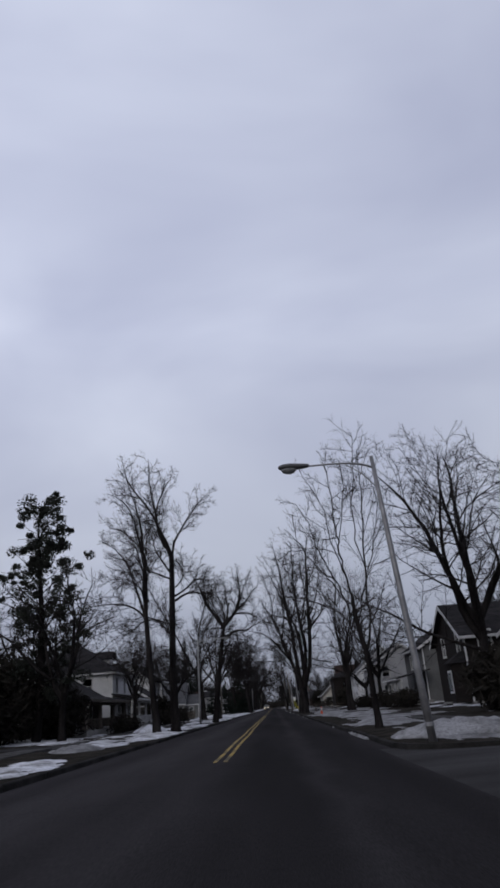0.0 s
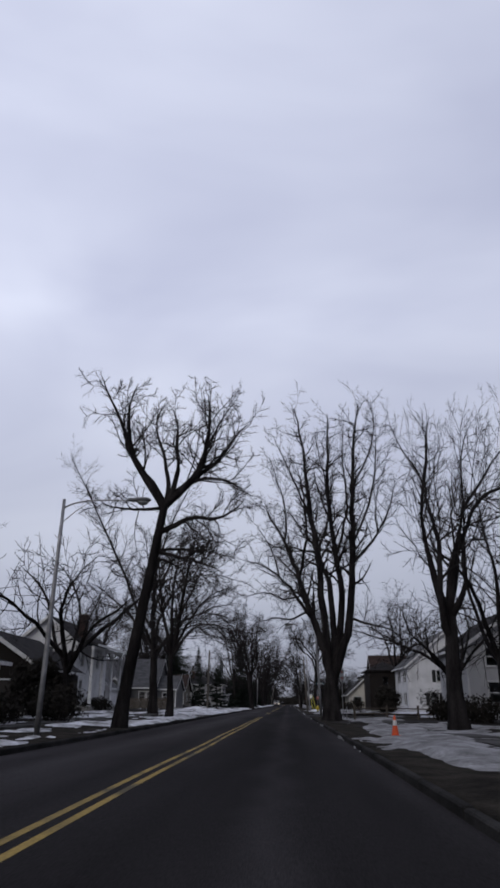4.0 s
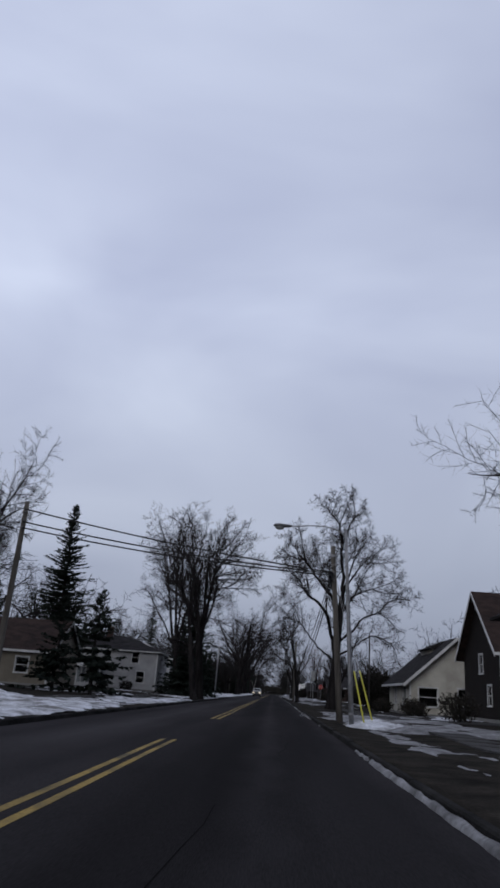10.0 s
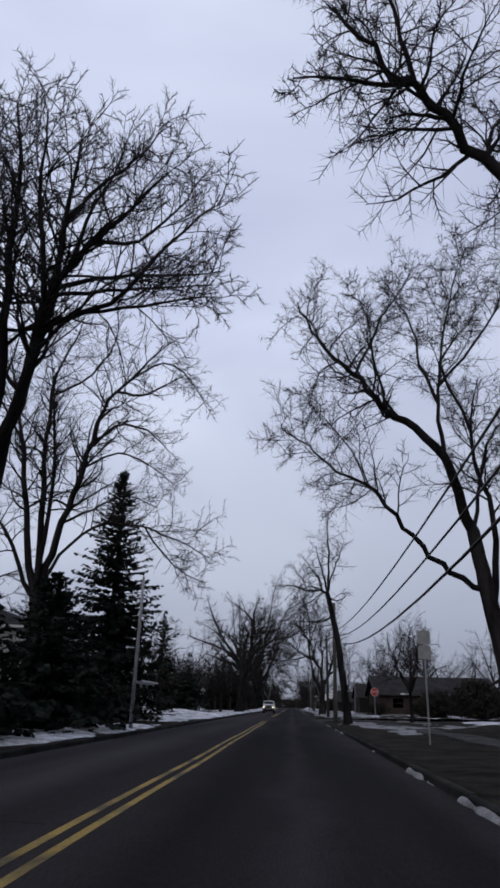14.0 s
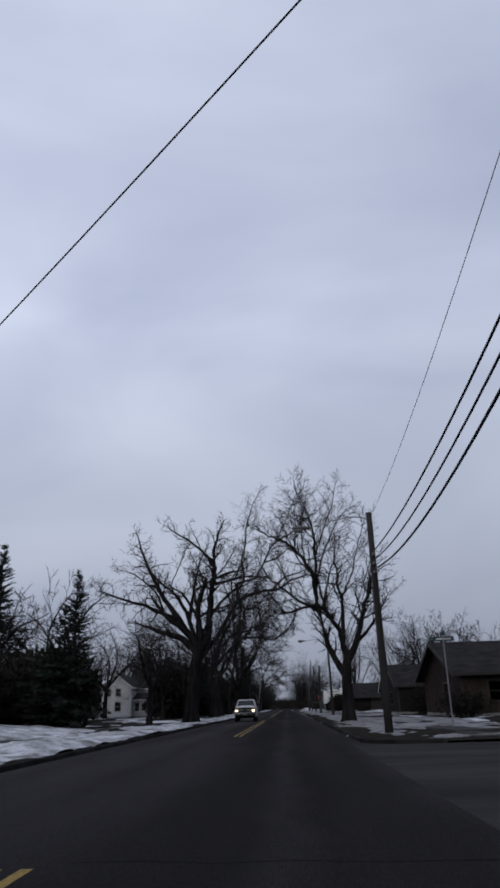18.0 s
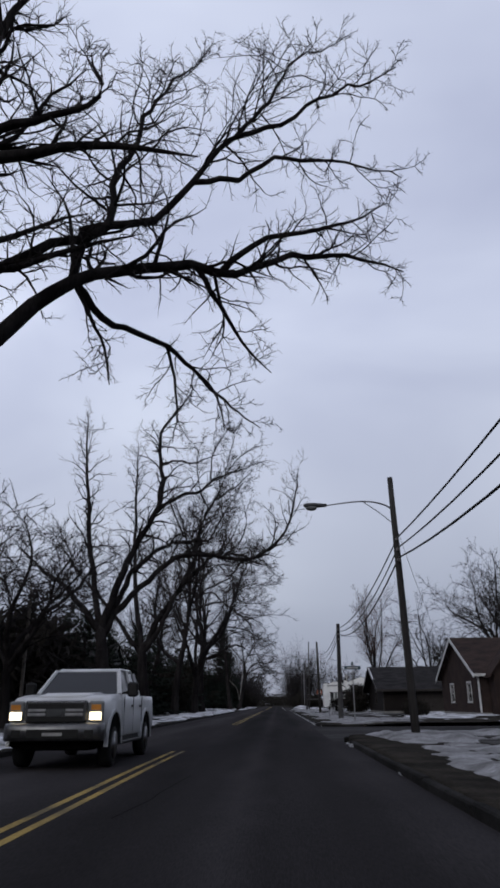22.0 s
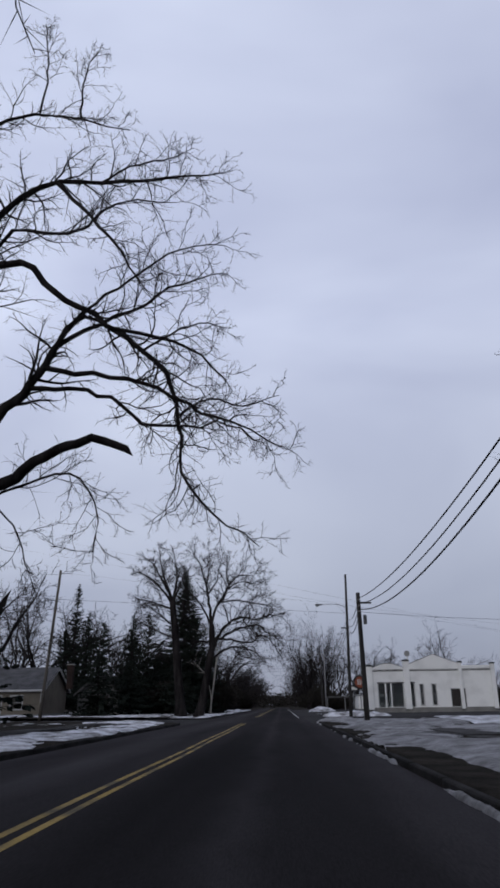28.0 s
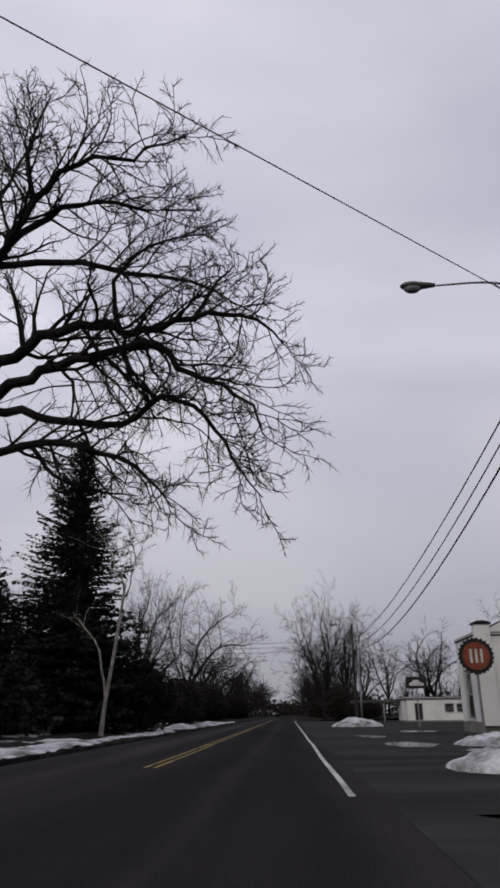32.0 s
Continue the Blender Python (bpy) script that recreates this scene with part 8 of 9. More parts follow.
h = house(-30, -19.2, 442, 453, 5.2, 8.0, "x", WHITE_D, ROOF_D, "two-storey house, white above and grey below, behind old maples", south=[W(-28, 3.2, 1.0, 1.3), W(-25, 3.2, 1.0, 1.3), W(-22, 3.2, 1.0, 1.3), W(-24, 0.7, 1.2, 1.5)], street=[W(446, 0.8, 1.1, 1.5)])
part("skirt_roof", Geo().prism([(-5.5, 2.95), (-5.5, 3.15), (-7.0, 2.75), (-7.0, 2.6)], "x", -5.4, 5.4), ROOF_D, h)
h = house(-37, -27.6, 534, 544, 3.1, 5.6, "x", TAN_S, ROOF_G, "small bungalow with a deep shaded porch below spruces", south=[W(-35, 0.5, 1.4, 1.5), W(-30.5, 0.5, 1.4, 1.5), W(-32.8, 0, 1.0, 2.0, "d")], chimney=(-25.2, 537, 0.7, 5.9))
h = house(-26.6, -21.0, 546, 556, 2.9, 5.2, "y", GREY_S, ROOF_D, "small dark garage with worn grey trim", trim=WALKC, south=[W(-23.8, 0, 2.5, 2.1, "d")])
h = house(-24, -15, 632, 642, 3.2, 5.6, "x", GREY_S, ROOF_G, "low grey house far along the street", south=[W(-20, 0.8, 1.2, 1.4)])

# right side
h = house(14.4, 24, 114, 124, 5.2, 8.0, "x", BROWN_S, ROOF_D, "large dark shingled house with white-trimmed gables", south=[W(16, 0.9, 1.1, 1.7), W(20, 0.9, 1.6, 1.5), W(16, 3.6, 1.0, 1.5), W(20, 3.6, 1.0, 1.5)], street=[W(116, 3.6, 1.0, 1.5), W(121, 3.6, 1.0, 1.5)])
part("bay_window", Geo().prism([(-4.8, -4.6), (-5.9, -4.0), (-5.9, -2.6), (-4.8, -2.0)], "z", 0.3, 3.2), BROWN_S, h)
part("bay_frame", Geo().box(-5.94, -3.9, 1.0, -5.90, -2.7, 2.7), TRIM, h)
part("bay_pane", Geo().box(-5.97, -3.75, 1.15, -5.95, -2.85, 2.55), GLASS, h)
part("bay_roof", Geo().loft([[(-4.6, -4.9, 3.2), (-6.2, -4.2, 3.2), (-6.2, -2.4, 3.2), (-4.6, -1.7, 3.2)], [(-4.6, -3.8, 4.1), (-4.8, -3.7, 4.1), (-4.8, -2.9, 4.1), (-4.6, -2.8, 4.1)]]), ROOF_D, h)
part("front_gable", Geo().prism([(-2.2, 5.0), (2.2, 5.0), (0, 7.2)], "y", -5.7, -2.0), BROWN_S, h)
for s in (-1, 1):
    part("gable_trim", Geo().prism([(0, 7.0), (s * 2.5, 4.7), (s * 2.5, 4.95), (0, 7.3)], "y", -5.8, -5.7), TRIM, h)
part("gable_window", Geo().box(-0.4, -5.76, 5.3, 0.4, -5.7, 6.2), TRIM, h)
h = house(16.2, 27, 138.5, 150, 6.2, 9.6, "y", GREY_S, ROOF_D, "two-storey grey house with a steep gable", south=[W(18.5, 3.6, 1.0, 1.6), W(23, 3.6, 1.0, 1.6), W(18.5, 0.8, 1.0, 1.6)], street=[W(142, 0.8, 1.1, 1.6), W(146, 3.6, 1.1, 1.5)])
porch(h, 21.6, 144.25, 12.8, 16.2, 136.5, 146, 3.5, 2.8, 4, TRIM, ROOF_D, -1)
h = house(13.6, 22, 162, 172, 5.4, 8.2, "y", WHITE_D, ROOF_D, "white gabled house half hidden by trees", south=[W(15.5, 0.9, 1.0, 1.5), W(19.5, 0.9, 1.0, 1.5), W(15.5, 3.5, 1.0, 1.4), W(19.5, 3.5, 1.0, 1.4)], street=[W(166, 0.9, 1.0, 1.5)])
h = house(16.6, 28, 208, 220, 6.2, 10.9, "y", WHITE_S, ROOF_G, "white gabled house with dark shutters", south=[W(21.0, 3.7, 1.1, 1.5, "s"), W(25.5, 3.7, 1.1, 1.5, "s"), W(20, 0.8, 1.1, 1.5, "s"), W(25, 0.8, 1.1, 1.5, "s")], street=[W(211, 3.7, 1.0, 1.5, "s"), W(216, 3.7, 1.0, 1.5, "s"), W(211, 0.8, 1.0, 1.5, "s"), W(216, 0.8, 1.0, 1.5, "s")])
h = house(13.0, 17.8, 222, 231, 6.4, 7.6, "hip", BROWN_S, ROOF_D, "tall dark brown house with a low roof", south=[W(15.4, 3.6, 0.9, 1.3)], trim=BROWN_S)
h = house(16, 30, 241, 251, 5.2, 9.6, "x", BROWN_S, ROOF_B, "dark brown house under a huge steep roof", south=[W(17.6, 0.9, 1.0, 1.6), W(22, 0.9, 1.4, 1.5), W(27, 0.9, 1.4, 1.5)], street=[W(246, 3.2, 1.0, 1.4), W(244, 0.9, 1.0, 1.4)], over=0.6)
h = house(12.6, 21, 257, 269, 3.3, 7.0, "y", CREAM, ROOF_D, "cream stucco bungalow with a sloping roof and a dark porch opening", south=[W(14.2, 0.6, 1.7, 1.6), W(17.4, 0.8, 1.0, 1.5), W(19.6, 0.8, 1.0, 1.5)], street=[W(260, 0.7, 1.6, 1.6), W(265, 0.7, 1.2, 1.5)], over=0.7)
part("roof_dormer", Geo().prism([(-1.4, 5.0), (1.4, 5.0), (1.4, 6.4), (-1.4, 6.4)], "y", -1.5, 3.0), CREAM, h)
part("dormer_roof", Geo().prism([(-1.9, 6.3), (1.9, 6.3), (0, 7.2)], "y", -1.9, 3.2), ROOF_D, h)
h = house(12.8, 30, 356.5, 371, 3.2, 5.7, "x", BRICKM, ROOF_D, "long low dark brick house", trim=DOORM, south=[W(15.5, 0.8, 1.6, 1.4), W(20, 0.8, 1.6, 1.4), W(25, 0.8, 1.6, 1.4)], street=[W(362, 0.8, 1.4, 1.4)], over=0.7)
part("snow_on_eave", Geo().box(-5.6, -8.1, 3.02, -4.4, -7.6, 3.2, 0.03), SNOW, h, "strip of snow left on the eave")
h = house(12.4, 26, 384.5, 396, 3.1, 5.4, "x", BROWN_S, ROOF_D, "low dark brown house with a gable to the street", trim=DOORM, south=[W(15, 0.8, 1.4, 1.3), W(20, 0.8, 1.6, 1.3)], street=[W(390, 0.8, 1.4, 1.3)])
h = house(16.4, 28.6, 418, 431, 3.3, 6.4, "x", BRICKM, ROOF_B, "brown brick house with a gabled bay and a tall leaded window", south=[W(23.6, 0.8, 1.5, 1.5), W(26.6, 0.8, 1.2, 1.5)], street=[W(421, 0.8, 1.2, 1.5), W(427, 0.8, 1.2, 1.5)])
part("front_bay", Geo().prism([(-5.3, 0), (-1.7, 0), (-1.7, 3.4), (-3.5, 5.6), (-5.3, 3.4)], "y", -8.0, -6.3), BRICKM, h)
for s in (-1, 1):
    part("bay_slope", Geo().prism([(-3.5, 5.6), (-3.5 + s * 2.2, 2.9), (-3.5 + s * 2.2, 3.07), (-3.5, 5.77)], "y", -8.4, -6.0), ROOF_B, h)
g = Geo()
for a in (-4.3, -3.55, -2.8):
    g.box(a - 0.05, -8.06, 0.9, a + 0.05, -8.0, 3.2)
for c in (0.9, 1.9, 3.2):
    g.box(-4.35, -8.06, c - 0.05, -2.75, -8.0, c + 0.05)
part("window_bars", g, TRIM, h)
part("bay_pane", Geo().box(-4.3, -8.02, 0.95, -2.8, -8.005, 3.15), GLASS, h)
h = house(12.0, 23, 440, 452, 2.7, 5.0, "x", BROWN_S, ROOF_D, "low dark garage with a snow-edged roof", trim=DOORM, south=[W(17, 0, 2.6, 2.1, "d")], street=[W(446, 0.8, 1.4, 1.2)], over=0.8)
part("snow_on_rake", Geo().prism([(-6.6, 2.47), (-0.5, 4.9), (-0.5, 5.02), (-6.6, 2.59)], "x", -6.33, -6.2), SNOW, h, "thin line of snow along the roof edge")
h = house(14.5, 27, 463, 474, 3.0, 5.9, "y", BROWN_S, ROOF_B, "low dark brown house", trim=DOORM, south=[W(17, 0.8, 1.4, 1.3), W(23, 0.8, 1.4, 1.3)], street=[W(467, 0.8, 1.4, 1.3)])

# the shop on the corner
h = house(12.8, 31.4, 556, 561, 5.3, 5.3, "flat", PLASTER, ROOF_G, "white painted single-storey shop with a curved parapet and dark openings", south=[W(16.30, 0.05, 3.6, 3.25, "o"), W(19.15, 0.05, 1.1, 3.25, "o"), W(20.75, 0.3, 0.5, 2.8, "o"), W(22.50, 0.3, 0.6, 2.8, "o"), W(25.90, 0.05, 2.0, 2.4, "d")],
          street=[W(558.6, 0.1, 1.8, 3.0, "o")], over=0.05, z=0.45, category="shop")
arch = [(-8.3 + 4.4 * i / 12, 5.75 + 0.62 * math.sin(math.pi * i / 12) ** 0.8) for i in range(13)]
part("parapet", Geo().prism([(-8.3, 5.55)] + arch + [(-3.9, 5.55)], "y", -2.65, -2.35), PLASTER, h, "curved white parapet")
part("coping", Geo().tube([(x, -2.50, z + 0.03) for x, z in arch], 0.07, 6), ROOF_D, h, "thin dark coping")
gable = [(-2.9, 6.3), (0.6, 7.6), (4.1, 6.3)]
part("parapet", Geo().prism([(-2.9, 5.55)] + gable + [(4.1, 5.55)], "y", -2.65, -2.35), PLASTER, h, "gabled white parapet")
part("coping", Geo().tube([(x, -2.50, z + 0.03) for x, z in gable], 0.07, 6), ROOF_D, h, "thin dark coping")
part("parapet", Geo().box(4.6, -2.65, 5.55, 9.3, -2.35, 6.0, 0.03), PLASTER, h)
for x in (-7.2, -6.1, -5.0):
    part("boss", Geo().prism([(x + 0.1 * math.cos(2 * math.pi * i / 10), 5.45 + 0.1 * math.sin(2 * math.pi * i / 10)) for i in range(10)], "y", -2.70, -2.64), SHUTTER, h, "small dark boss")
for x, w, zt in ((-8.8, 0.5, 6.0), (-3.4, 0.46, 6.7), (4.35, 0.25, 6.4), (9.0, 0.3, 6.2)):
    part("pilaster", Geo().box(x - w, -2.78, 0.1, x + w, -2.30, zt, 0.03), PLASTER, h)
    part("pilaster_cap", Geo().prism([(x + (w + 0.12) * math.cos(math.pi * i / 8), zt + 0.22 * math.sin(math.pi * i / 8)) for i in range(9)], "y", -2.86, -2.22), ROOF_D, h, "rounded dark cap")
for x in (-6.55, -5.75):
    part("column", Geo().box(x - 0.11, -2.60, 0.35, x + 0.11, -2.32, 3.66, 0.02), PLASTER, h)
part("lintel", Geo().box(-7.7, -2.56, 3.66, -2.3, -2.49, 3.8, 0.01), ROOF_D, h, "dark line over the openings")
post = part("post", Geo().tube([(-3.1, -2.60, 6.7), (-3.1, -2.60, 7.4)], 0.09, 8), PLASTER, h)
part("round_board", Geo().prism([(-3.1 + 0.42 * math.cos(2 * math.pi * i / 20), 7.75 + 0.42 * math.sin(2 * math.pi * i / 20)) for i in range(20)], "y", -2.66, -2.58), SIGNBACK, post, "small round grey board")
h = house(17.4, 28.5, 614, 622, 3.1, 3.1, "flat", PLASTER, ROOF_G, "low white office with a strip of windows", south=[W(19.0, 0.05, 1.0, 2.1, "d"), W(23.2, 1.0, 1.2, 1.1), W(24.8, 1.0, 1.2, 1.1), W(26.4, 1.0, 1.2, 1.1)], over=0.3, z=0.0, category="office")
top = thing("canopy", 15.0, 622.0, 0.0, "low flat-roofed shelter at the back of a forecourt", "canopy")
part("roof", Geo().box(-4.5, -2.5, 2.6, 4.5, 2.5, 2.95, 0.03), WALKC, top)
for x in (-4, 0, 4):
    part("post", Geo().box(x - 0.08, -2.3, 0, x + 0.08, -2.14, 2.6, 0.01), STEEL, top)

top = thing("round_sign", 11.3, 550.0, 0.0, "round orange sign with dark notched rim and pale bars", "sign")
part("post", Geo().tube([(0, 0.12, 0), (0, 0.12, 3.4)], 0.07, 8), STEEL, top)
notch = [((0.98 if i % 2 else 0.88) * math.cos(2 * math.pi * i / 48), 4.0 + (0.98 if i % 2 else 0.88) * math.sin(2 * math.pi * i / 48)) for i in range(48)]
part("rim", Geo().prism(notch, "y", 0.06, -0.02), SHUTTER, top, "dark notched rim")
part("disc", Geo().prism([(0.72 * math.cos(2 * math.pi * i / 32), 4.0 + 0.72 * math.sin(2 * math.pi * i / 32)) for i in range(32)], "y", -0.02, -0.05), ORANGE, top)
for x in (-0.28, 0.0, 0.28):
    part("bar", Geo().box(x - 0.07, -0.06, 3.65, x + 0.07, -0.05, 4.35), SIGNWHITE, top)
top = thing("board_sign", 13.2, 580.3, 0.0, "dark roadside sign board with a pale car-shaped patch", "sign")
part("post", Geo().tube([(0, 0.1, 0), (0, 0.1, 3.4)], 0.06, 8), STEEL, top)
part("board", Geo().box(-0.95, -0.06, 3.3, 0.95, 0.06, 4.35, 0.02), SHUTTER, top)
part("patch", Geo().prism([(-0.65, 3.55), (0.65, 3.55), (0.7, 3.75), (0.35, 3.85), (0.2, 4.05), (-0.3, 4.05), (-0.45, 3.85), (-0.7, 3.75)], "y", -0.07, -0.06), SIGNWHITE, top)

# fences
def fence(x0, x1, y, h, label, board=0.14):
    top = thing("fence", (x0 + x1) / 2, y, float(lawn_z(np.array((x0 + x1) / 2), np.array(y))) - 0.05, label, "fence")
    half = abs(x1 - x0) / 2
    x = -half
    while x < half:
        part("slat", FENCE_SLAT, None, top).location = (x, 0, 0)
        x += board + 0.015
    for z in (0.35 * h, 0.8 * h):
        part("rail", Geo().box(-half, 0.02, z - 0.04, half, 0.06, z + 0.04), FENCEW, top)


FENCE_SLAT = Geo().box(0, -0.012, 0.02, 0.135, 0.012, 1.5, 0.004).mesh("slat")
FENCE_SLAT.materials.append(FENCEW)
fence(-33, -17.6, 216.0, 1.5, "weathered wooden board fence before a cottage")
top = thing("rail_fence", 9.5, 160.6, 0.2, "low dark split-rail fence along a drive", "fence")
for x in (-4.5, -2.2, 0, 2.2, 4.5):
    part("post", Geo().box(x - 0.07, -0.07, -0.1, x + 0.07, 0.07, 0.95, 0.015), FENCEW, top)
for z in (0.35, 0.72):
    part("rail", Geo().tube([(-4.6, 0, z), (-2, 0.03, z + 0.02), (1, -0.02, z - 0.02), (4.6, 0, z)], 0.045, 6), FENCEW, top)

# ---------------------------------------------------------------- hydrant, cone, vehicles
def hydrant(x, y):
    top = thing("fire_hydrant", x, y, float(lawn_z(np.array(x), np.array(y))) - 0.02, "yellow fire hydrant with a dark foot in old snow", "hydrant")
    part("foot", Geo().lathe(0, 0, [(0.17, 0), (0.17, 0.05), (0.12, 0.07), (0.115, 0.28)], 14), HYDG, top, "dark green foot", True)
    part("barrel", Geo().lathe(0, 0, [(0.115, 0.28), (0.12, 0.30), (0.12, 0.62), (0.15, 0.63), (0.15, 0.67)], 14), HYDY, top, "", True)
    part("bonnet", Geo().lathe(0, 0, [(0.15, 0.67), (0.14, 0.72), (0.10, 0.79), (0.04, 0.83), (0.03, 0.88)], 14), HYDY, top, "", True)
    for dx, dy in ((1, 0), (-1, 0), (0, -1)):
        part("outlet", Geo().tube([(0.1 * dx, 0.1 * dy, 0.52), (0.19 * dx, 0.19 * dy, 0.52), (0.195 * dx, 0.195 * dy, 0.52), (0.22 * dx, 0.22 * dy, 0.52)], [0.055, 0.055, 0.07, 0.07], 10), HYDY, top)


hydrant(3.8, 196.6)
top = thing("traffic_cone", 4.1, 134.2, 0.13, "orange traffic cone with a white collar on the verge", "cone")
part("base", Geo().box(-0.18, -0.18, 0, 0.18, 0.18, 0.04, 0.01), CONEM, top)
part("cone", Geo().lathe(0, 0, [(0.135, 0.04), (0.125, 0.07), (0.03, 0.70), (0.02, 0.71)], 16), CONEM, top, "", True)
part("collar", Geo().lathe(0, 0, [(0.085, 0.36), (0.086, 0.37), (0.062, 0.53), (0.061, 0.54)], 16), SIGNWHITE, top, "white collar", True)


def wheel(parent, x, y, r, w):
    t = part("wheel", Geo().loft([[(x + dx, y + rr * math.cos(a), r + rr * math.sin(a)) for a in [2 * math.pi * i / 20 for i in range(20)]] for dx, rr in ((-w / 2, r * 0.8), (-w / 2 + 0.03, r * 0.97), (0, r), (w / 2 - 0.03, r * 0.97), (w / 2, r * 0.8))]), RUBBER, parent, "black tyre", True)
    s = 1 if x > 0 else -1
    part("rim", Geo().loft([[(x + s * dx, y + rr * math.cos(a), r + rr * math.sin(a)) for a in [2 * math.pi * i / 20 for i in range(20)]] for dx, rr in ((w / 2 + 0.004, r * 0.66), (w / 2 - 0.02, r * 0.6), (w / 2 - 0.03, r * 0.25), (w / 2 + 0.01, r * 0.2), (w / 2 + 0.012, r * 0.05))]), BUMPER, t, "dull metal rim", True)


def pickup(x, y):
    """A full-size crew-cab pickup facing -y, its front bumper at y."""
    top = thing("pickup_truck", x, y, 0.0, "white crew-cab pickup truck with lit headlamps and dark grille", "truck")
    ring = lambda yy, zs, ws: [(-w, yy, z) for z, w in zip(zs, ws)] + [(w, yy, z) for z, w in zip(reversed(zs), reversed(ws))]
    zs = lambda a, b: [a, a + 0.08, (a + b) / 2, b - 0.12, b]
    ws = lambda k, t: [0.93 * k, 1.0 * k, 1.0 * k, 0.985 * k, t * k]
    arc = lambda yy, r, n=14: [(yy + r * math.cos(math.pi * i / n), 0.42 + r * math.sin(math.pi * i / n)) for i in range(n + 1)]
    # bonnet with a raised middle, wings, cab below the glass, box behind
    part("bonnet", Geo().loft([ring(0.20, zs(0.72, 1.29), ws(0.93, 0.90)), ring(0.32, zs(0.66, 1.35), ws(0.98, 0.90)), ring(0.9, zs(0.62, 1.41), ws(1.0, 0.90)), ring(1.75, zs(0.60, 1.44), ws(1.0, 0.93))]), CARWHITE, top, "", True)
    part("bonnet_bulge", Geo().loft([[(-0.5, 0.34, 1.34), (0.5, 0.34, 1.34), (0.44, 0.34, 1.37), (-0.44, 0.34, 1.37)], [(-0.56, 1.0, 1.40), (0.56, 1.0, 1.40), (0.48, 1.0, 1.455), (-0.48, 1.0, 1.455)], [(-0.6, 1.72, 1.43), (0.6, 1.72, 1.43), (0.52, 1.72, 1.475), (-0.52, 1.72, 1.475)]]), CARWHITE, top, "", True)
    part("cab", Geo().loft([ring(1.75, zs(0.56, 1.43), ws(1.0, 0.94)), ring(2.2, zs(0.54, 1.44), ws(1.0, 0.95)), ring(4.1, zs(0.54, 1.44), ws(1.0, 0.95)), ring(4.15, zs(0.56, 1.42), ws(0.99, 0.95))]), CARWHITE, top, "", True)
    part("bed", Geo().loft([ring(4.2, zs(0.58, 1.42), ws(0.99, 0.96)), ring(5.9, zs(0.60, 1.42), ws(0.99, 0.96)), ring(6.0, zs(0.64, 1.40), ws(0.96, 0.96))]), CARWHITE, top, "", True)
    part("roof", Geo().loft([[(-0.72, 2.42, 1.93), (0.72, 2.42, 1.93), (0.74, 2.42, 1.96), (-0.74, 2.42, 1.96)], [(-0.78, 2.8, 1.97), (0.78, 2.8, 1.97), (0.74, 2.8, 2.03), (-0.74, 2.8, 2.03)], [(-0.78, 3.8, 1.97), (0.78, 3.8, 1.97), (0.72, 3.8, 2.03), (-0.72, 3.8, 2.03)], [(-0.74, 4.02, 1.91), (0.74, 4.02, 1.91), (0.70, 4.0, 1.98), (-0.70, 4.0, 1.98)]]), CARWHITE, top, "", True)
    for s in (-1, 1):
        for a, b in (((s * 0.92, 1.78, 1.43), (s * 0.74, 2.42, 1.95)), ((s * 0.93, 3.05, 1.43), (s * 0.77, 3.05, 1.98)), ((s * 0.92, 4.05, 1.43), (s * 0.75, 3.98, 1.95))):
            part("pillar", Geo().tube([a, b], 0.05, 6), CARWHITE, top)
        for w in ([(s * 0.915, 1.95, 1.45), (s * 0.765, 2.5, 1.93), (s * 0.765, 3.0, 1.95), (s * 0.92, 3.0, 1.45)], [(s * 0.92, 3.1, 1.45), (s * 0.765, 3.1, 1.95), (s * 0.755, 3.92, 1.93), (s * 0.915, 4.0, 1.45)]):
            part("side_window", Geo().add(w, [(0, 1, 2, 3)]), CARGLASS, top, "dark side glass")
        m = part("mirror", Geo().box(s * 1.06, 1.95, 1.38, s * 1.30, 2.07, 1.70, 0.04), PLASTIC_D, top, "large black door mirror")
        part("mirror_arm", Geo().tube([(s * 0.95, 2.05, 1.46), (s * 1.10, 2.02, 1.50)], 0.03, 6), PLASTIC_D, m)
        hl = part("headlamp", Geo().box(s * 0.66, 0.135, 0.90, s * 0.96, 0.26, 1.29, 0.03), LENS, top, "stacked headlamp")
        part("indicator", Geo().box(s * 0.72, 0.12, 1.12, s * 0.92, 0.134, 1.22, 0.006), AMBER, hl, "amber indicator")
        part("lit_lens", Geo().box(s * 0.69, 0.12, 0.93, s * 0.93, 0.134, 1.08, 0.006), HEADLAMP, hl, "glowing lower lamp")
        for yy in (1.05, 4.75):
            rim, well = arc(yy, 0.71), arc(yy, 0.65)
            part("arch", Geo().loft([[(s * xx, a, b) for a, b in rim] + [(s * xx, a, b) for a, b in reversed(well)] for xx in (0.96, 1.035)]), CARWHITE, top, "flared wheel arch")
            # a solid black fill, shade painted into the arch behind the wheel
            part("wheel_well", Geo().prism(arc(yy, 0.66), "x", min(s * 0.6, s * 1.012), max(s * 0.6, s * 1.012)), SHADE_BLACK, top, "dark wheel well")
            wheel(top, s * 0.885, yy, 0.42, 0.28)
        for yy in (2.78, 3.78):
            part("door_handle", Geo().box(s * 1.0, yy, 1.16, s * 1.03, yy + 0.2, 1.21, 0.01), PLASTIC_D, top, "black door handle")
        for yy in (2.02, 3.07, 4.17):
            part("door_gap", Geo().box(s * 0.99, yy, 0.62, s * 1.003, yy + 0.015, 1.40), PLASTIC_D, top)
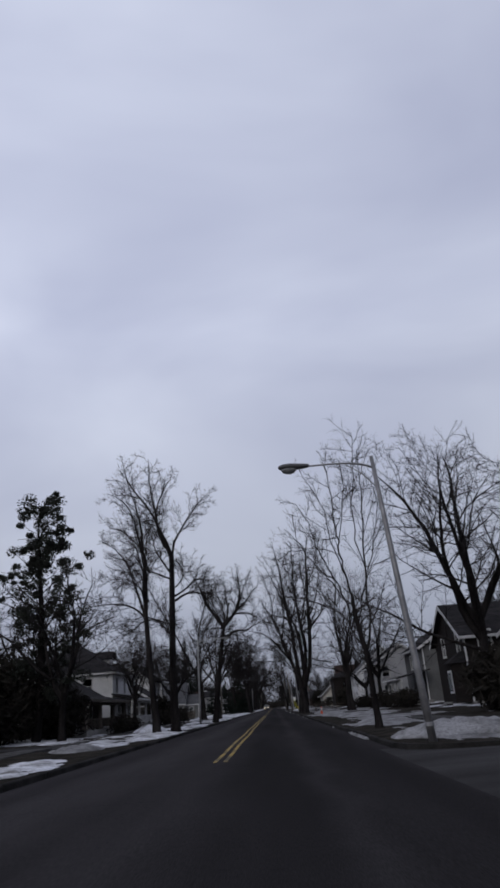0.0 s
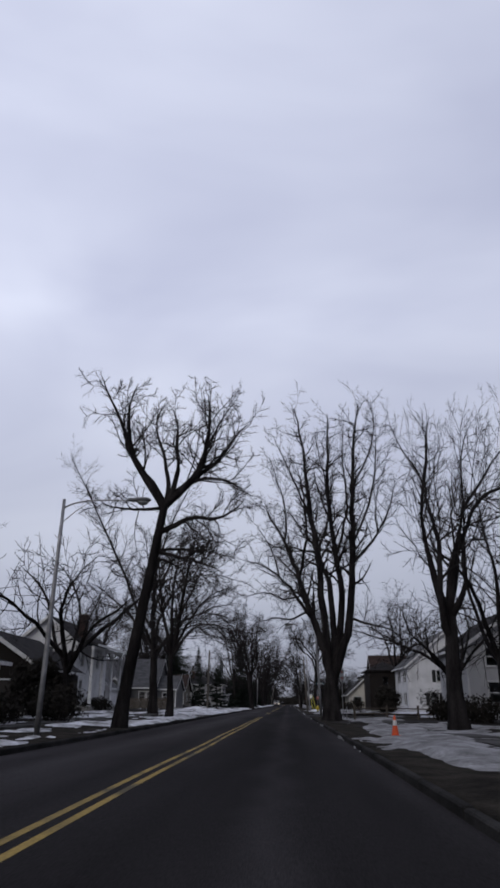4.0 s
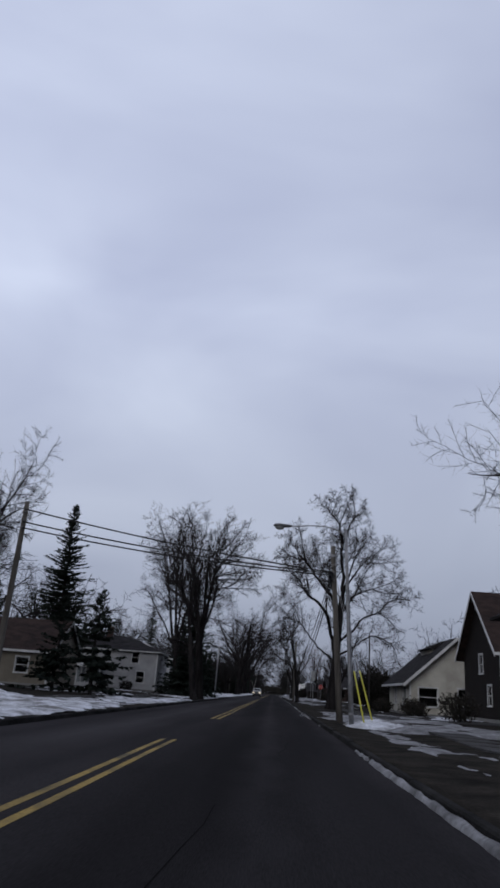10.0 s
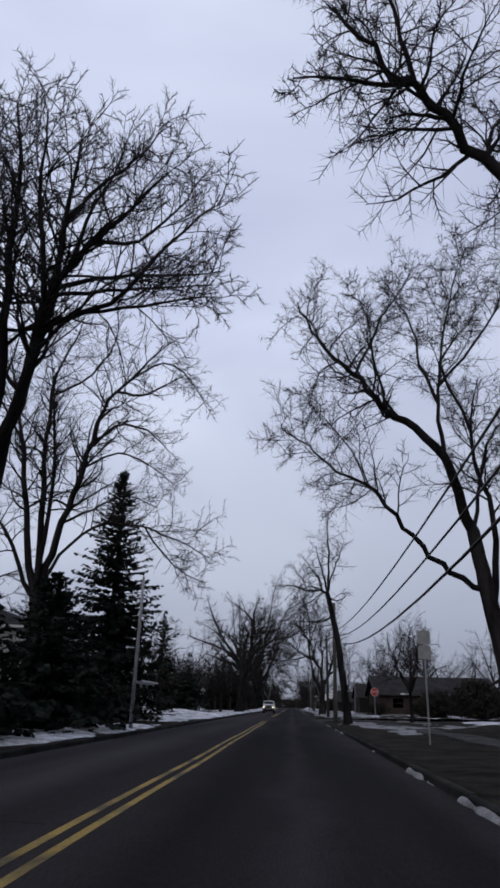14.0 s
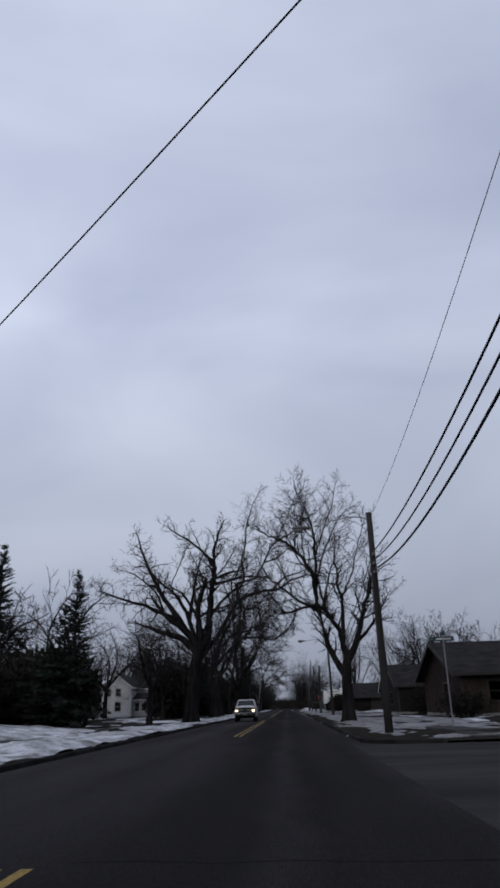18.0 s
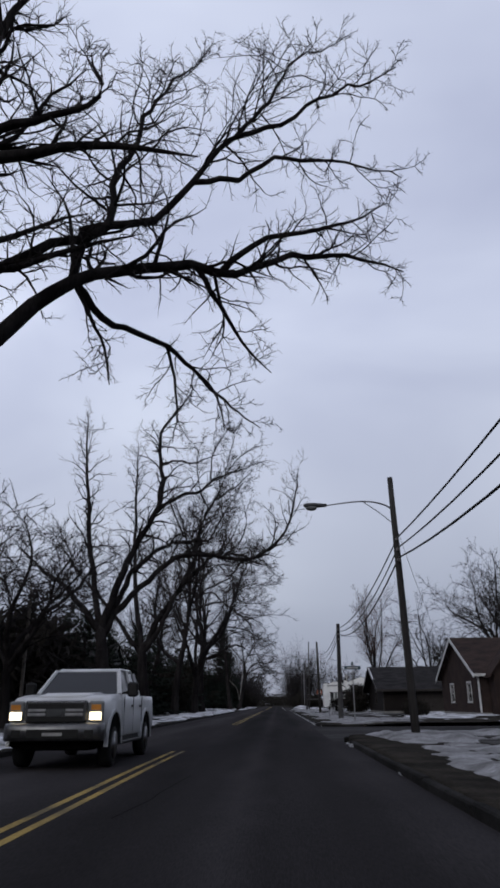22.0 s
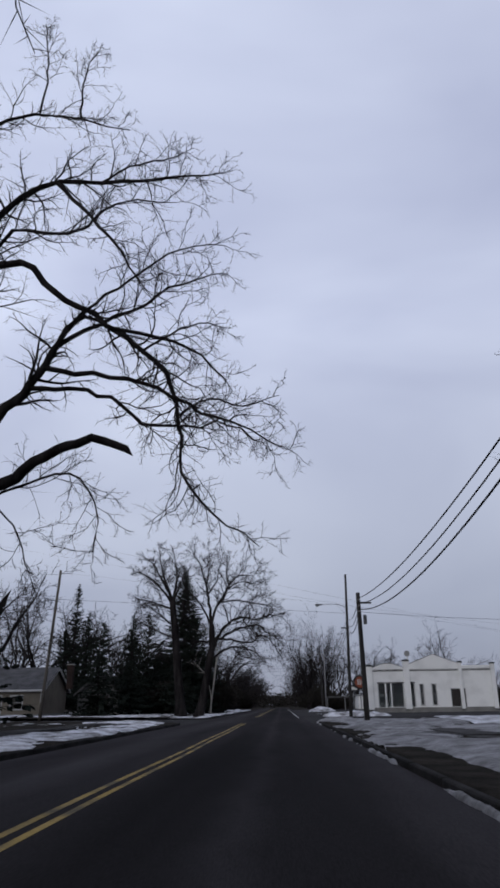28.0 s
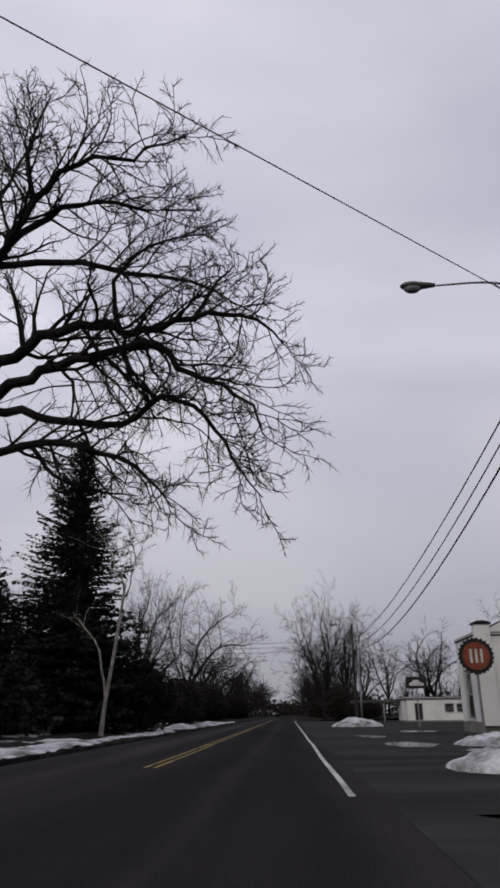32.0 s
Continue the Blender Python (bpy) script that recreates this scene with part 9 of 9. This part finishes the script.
        part("running_board", Geo().box(s * 0.86, 1.75, 0.40, s * 1.04, 4.1, 0.47, 0.02), PLASTIC_D, top, "black running board")
        part("sill", Geo().box(s * 0.80, 1.6, 0.42, s * 0.96, 4.2, 0.58, 0.02), PLASTIC_D, top)
    part("windscreen", Geo().add([(-0.88, 1.80, 1.44), (0.88, 1.80, 1.44), (0.71, 2.42, 1.94), (-0.71, 2.42, 1.94)], [(0, 1, 2, 3)]), CARGLASS, top, "dark windscreen")
    part("rear_window", Geo().add([(-0.7, 4.04, 1.46), (0.7, 4.04, 1.46), (0.66, 3.99, 1.90), (-0.66, 3.99, 1.90)], [(0, 1, 2, 3)]), CARGLASS, top)
    gr = part("grille", Geo().box(-0.64, 0.12, 0.88, 0.64, 0.24, 1.30, 0.04), CARDARK, top, "dark grille with grey bars")
    part("grille_rim", Geo().box(-0.60, 0.10, 1.25, 0.60, 0.125, 1.295, 0.01), CHROME, gr)
    for z in (1.035, 1.115):
        for a, b in ((-0.56, -0.2), (0.2, 0.56)):
            part("grille_bar", Geo().box(a, 0.095, z - 0.028, b, 0.12, z + 0.028, 0.01), STEEL, gr, "dull grey bar")
    for z in (0.95, 1.19):
        part("grille_slot", Geo().box(-0.57, 0.112, z - 0.045, 0.57, 0.121, z + 0.045), PLASTIC_D, gr)
    part("badge", Geo().prism([(0.16 * math.cos(2 * math.pi * i / 18), 1.075 + 0.065 * math.sin(2 * math.pi * i / 18)) for i in range(18)], "y", 0.085, 0.115), CARDARK, gr, "plain dark oval")
    b = part("bumper", Geo().loft([ring(0.0, [0.56, 0.6, 0.7, 0.80, 0.84], [0.88, 0.9, 0.9, 0.9, 0.86]), ring(0.08, [0.54, 0.58, 0.7, 0.83, 0.87], [0.97, 1.0, 1.0, 1.0, 0.97]), ring(0.3, [0.56, 0.6, 0.7, 0.83, 0.87], [0.98, 1.01, 1.01, 1.01, 0.98])]), BUMPER, top, "dull chrome front bumper", True)
    part("bumper_inlet", Geo().box(-0.52, -0.008, 0.6, 0.52, 0.004, 0.76, 0.003), PLASTIC_D, b, "black air inlet")
    for s in (-1, 1):
        part("fog_lamp", Geo().box(s * 0.64, -0.006, 0.61, s * 0.82, 0.004, 0.75, 0.003), PLASTIC_D, b, "dark fog lamp recess")
    part("number_plate", Geo().box(-0.2, -0.02, 0.64, 0.2, -0.008, 0.70), SIGNBACK, b)
    # coloured as the shaded gap below the bumper and the body
    part("valance", Geo().box(-0.7, 0.25, 0.36, 0.7, 0.4, 0.58, 0.03), SHADE_BLACK, top)
    part("underbody", Geo().box(-0.7, 0.42, 0.36, 0.7, 5.9, 0.6), SHADE_BLACK, top)


pickup(-3.94, 374.0)


def saloon(x, y, turn, mat, label):
    top = thing("car", x, y, float(lawn_z(np.array(x), np.array(y))), label, "car", turn=turn)
    ring = lambda yy, z0, z1, w, t: [(-w * 0.94, yy, z0), (-w, yy, z0 + 0.15), (-w, yy, (z0 + z1) / 2), (-t, yy, z1), (t, yy, z1), (w, yy, (z0 + z1) / 2), (w, yy, z0 + 0.15), (w * 0.94, yy, z0)]
    part("body", Geo().loft([ring(0, 0.35, 0.68, 0.74, 0.6), ring(0.25, 0.22, 0.78, 0.86, 0.72), ring(1.2, 0.2, 0.92, 0.9, 0.76), ring(3.5, 0.2, 0.95, 0.9, 0.76), ring(4.35, 0.22, 0.92, 0.87, 0.72), ring(4.55, 0.38, 0.85, 0.78, 0.66)]), mat, top, "", True)
    part("roof", Geo().loft([[(-0.6, 1.95, 1.36), (0.6, 1.95, 1.36), (0.6, 1.95, 1.40), (-0.6, 1.95, 1.40)], [(-0.62, 2.6, 1.42), (0.62, 2.6, 1.42), (0.6, 2.6, 1.47), (-0.6, 2.6, 1.47)], [(-0.58, 3.4, 1.36), (0.58, 3.4, 1.36), (0.56, 3.4, 1.41), (-0.56, 3.4, 1.41)]]), mat, top, "", True)
    part("windows", Geo().loft([[(-0.75, 1.2, 0.92), (0.75, 1.2, 0.92), (0.77, 3.95, 0.95), (-0.77, 3.95, 0.95)], [(-0.6, 1.95, 1.37), (0.6, 1.95, 1.37), (0.57, 3.4, 1.37), (-0.57, 3.4, 1.37)]], caps=False), CARGLASS, top, "dark glass")
    for s in (-1, 1):
        for yy in (0.85, 3.6):
            wheel(top, s * 0.8, yy, 0.32, 0.2)
        part("headlamp", Geo().box(s * 0.45, -0.01, 0.55, s * 0.74, 0.1, 0.69, 0.02), LENS, top)


saloon(15.7, 253.7, -90, CARDARK, "dark grey saloon car parked beside a stucco bungalow")
saloon(-24.0, 461.5, 90, CARDARK, "dark saloon car parked on a drive behind trees")
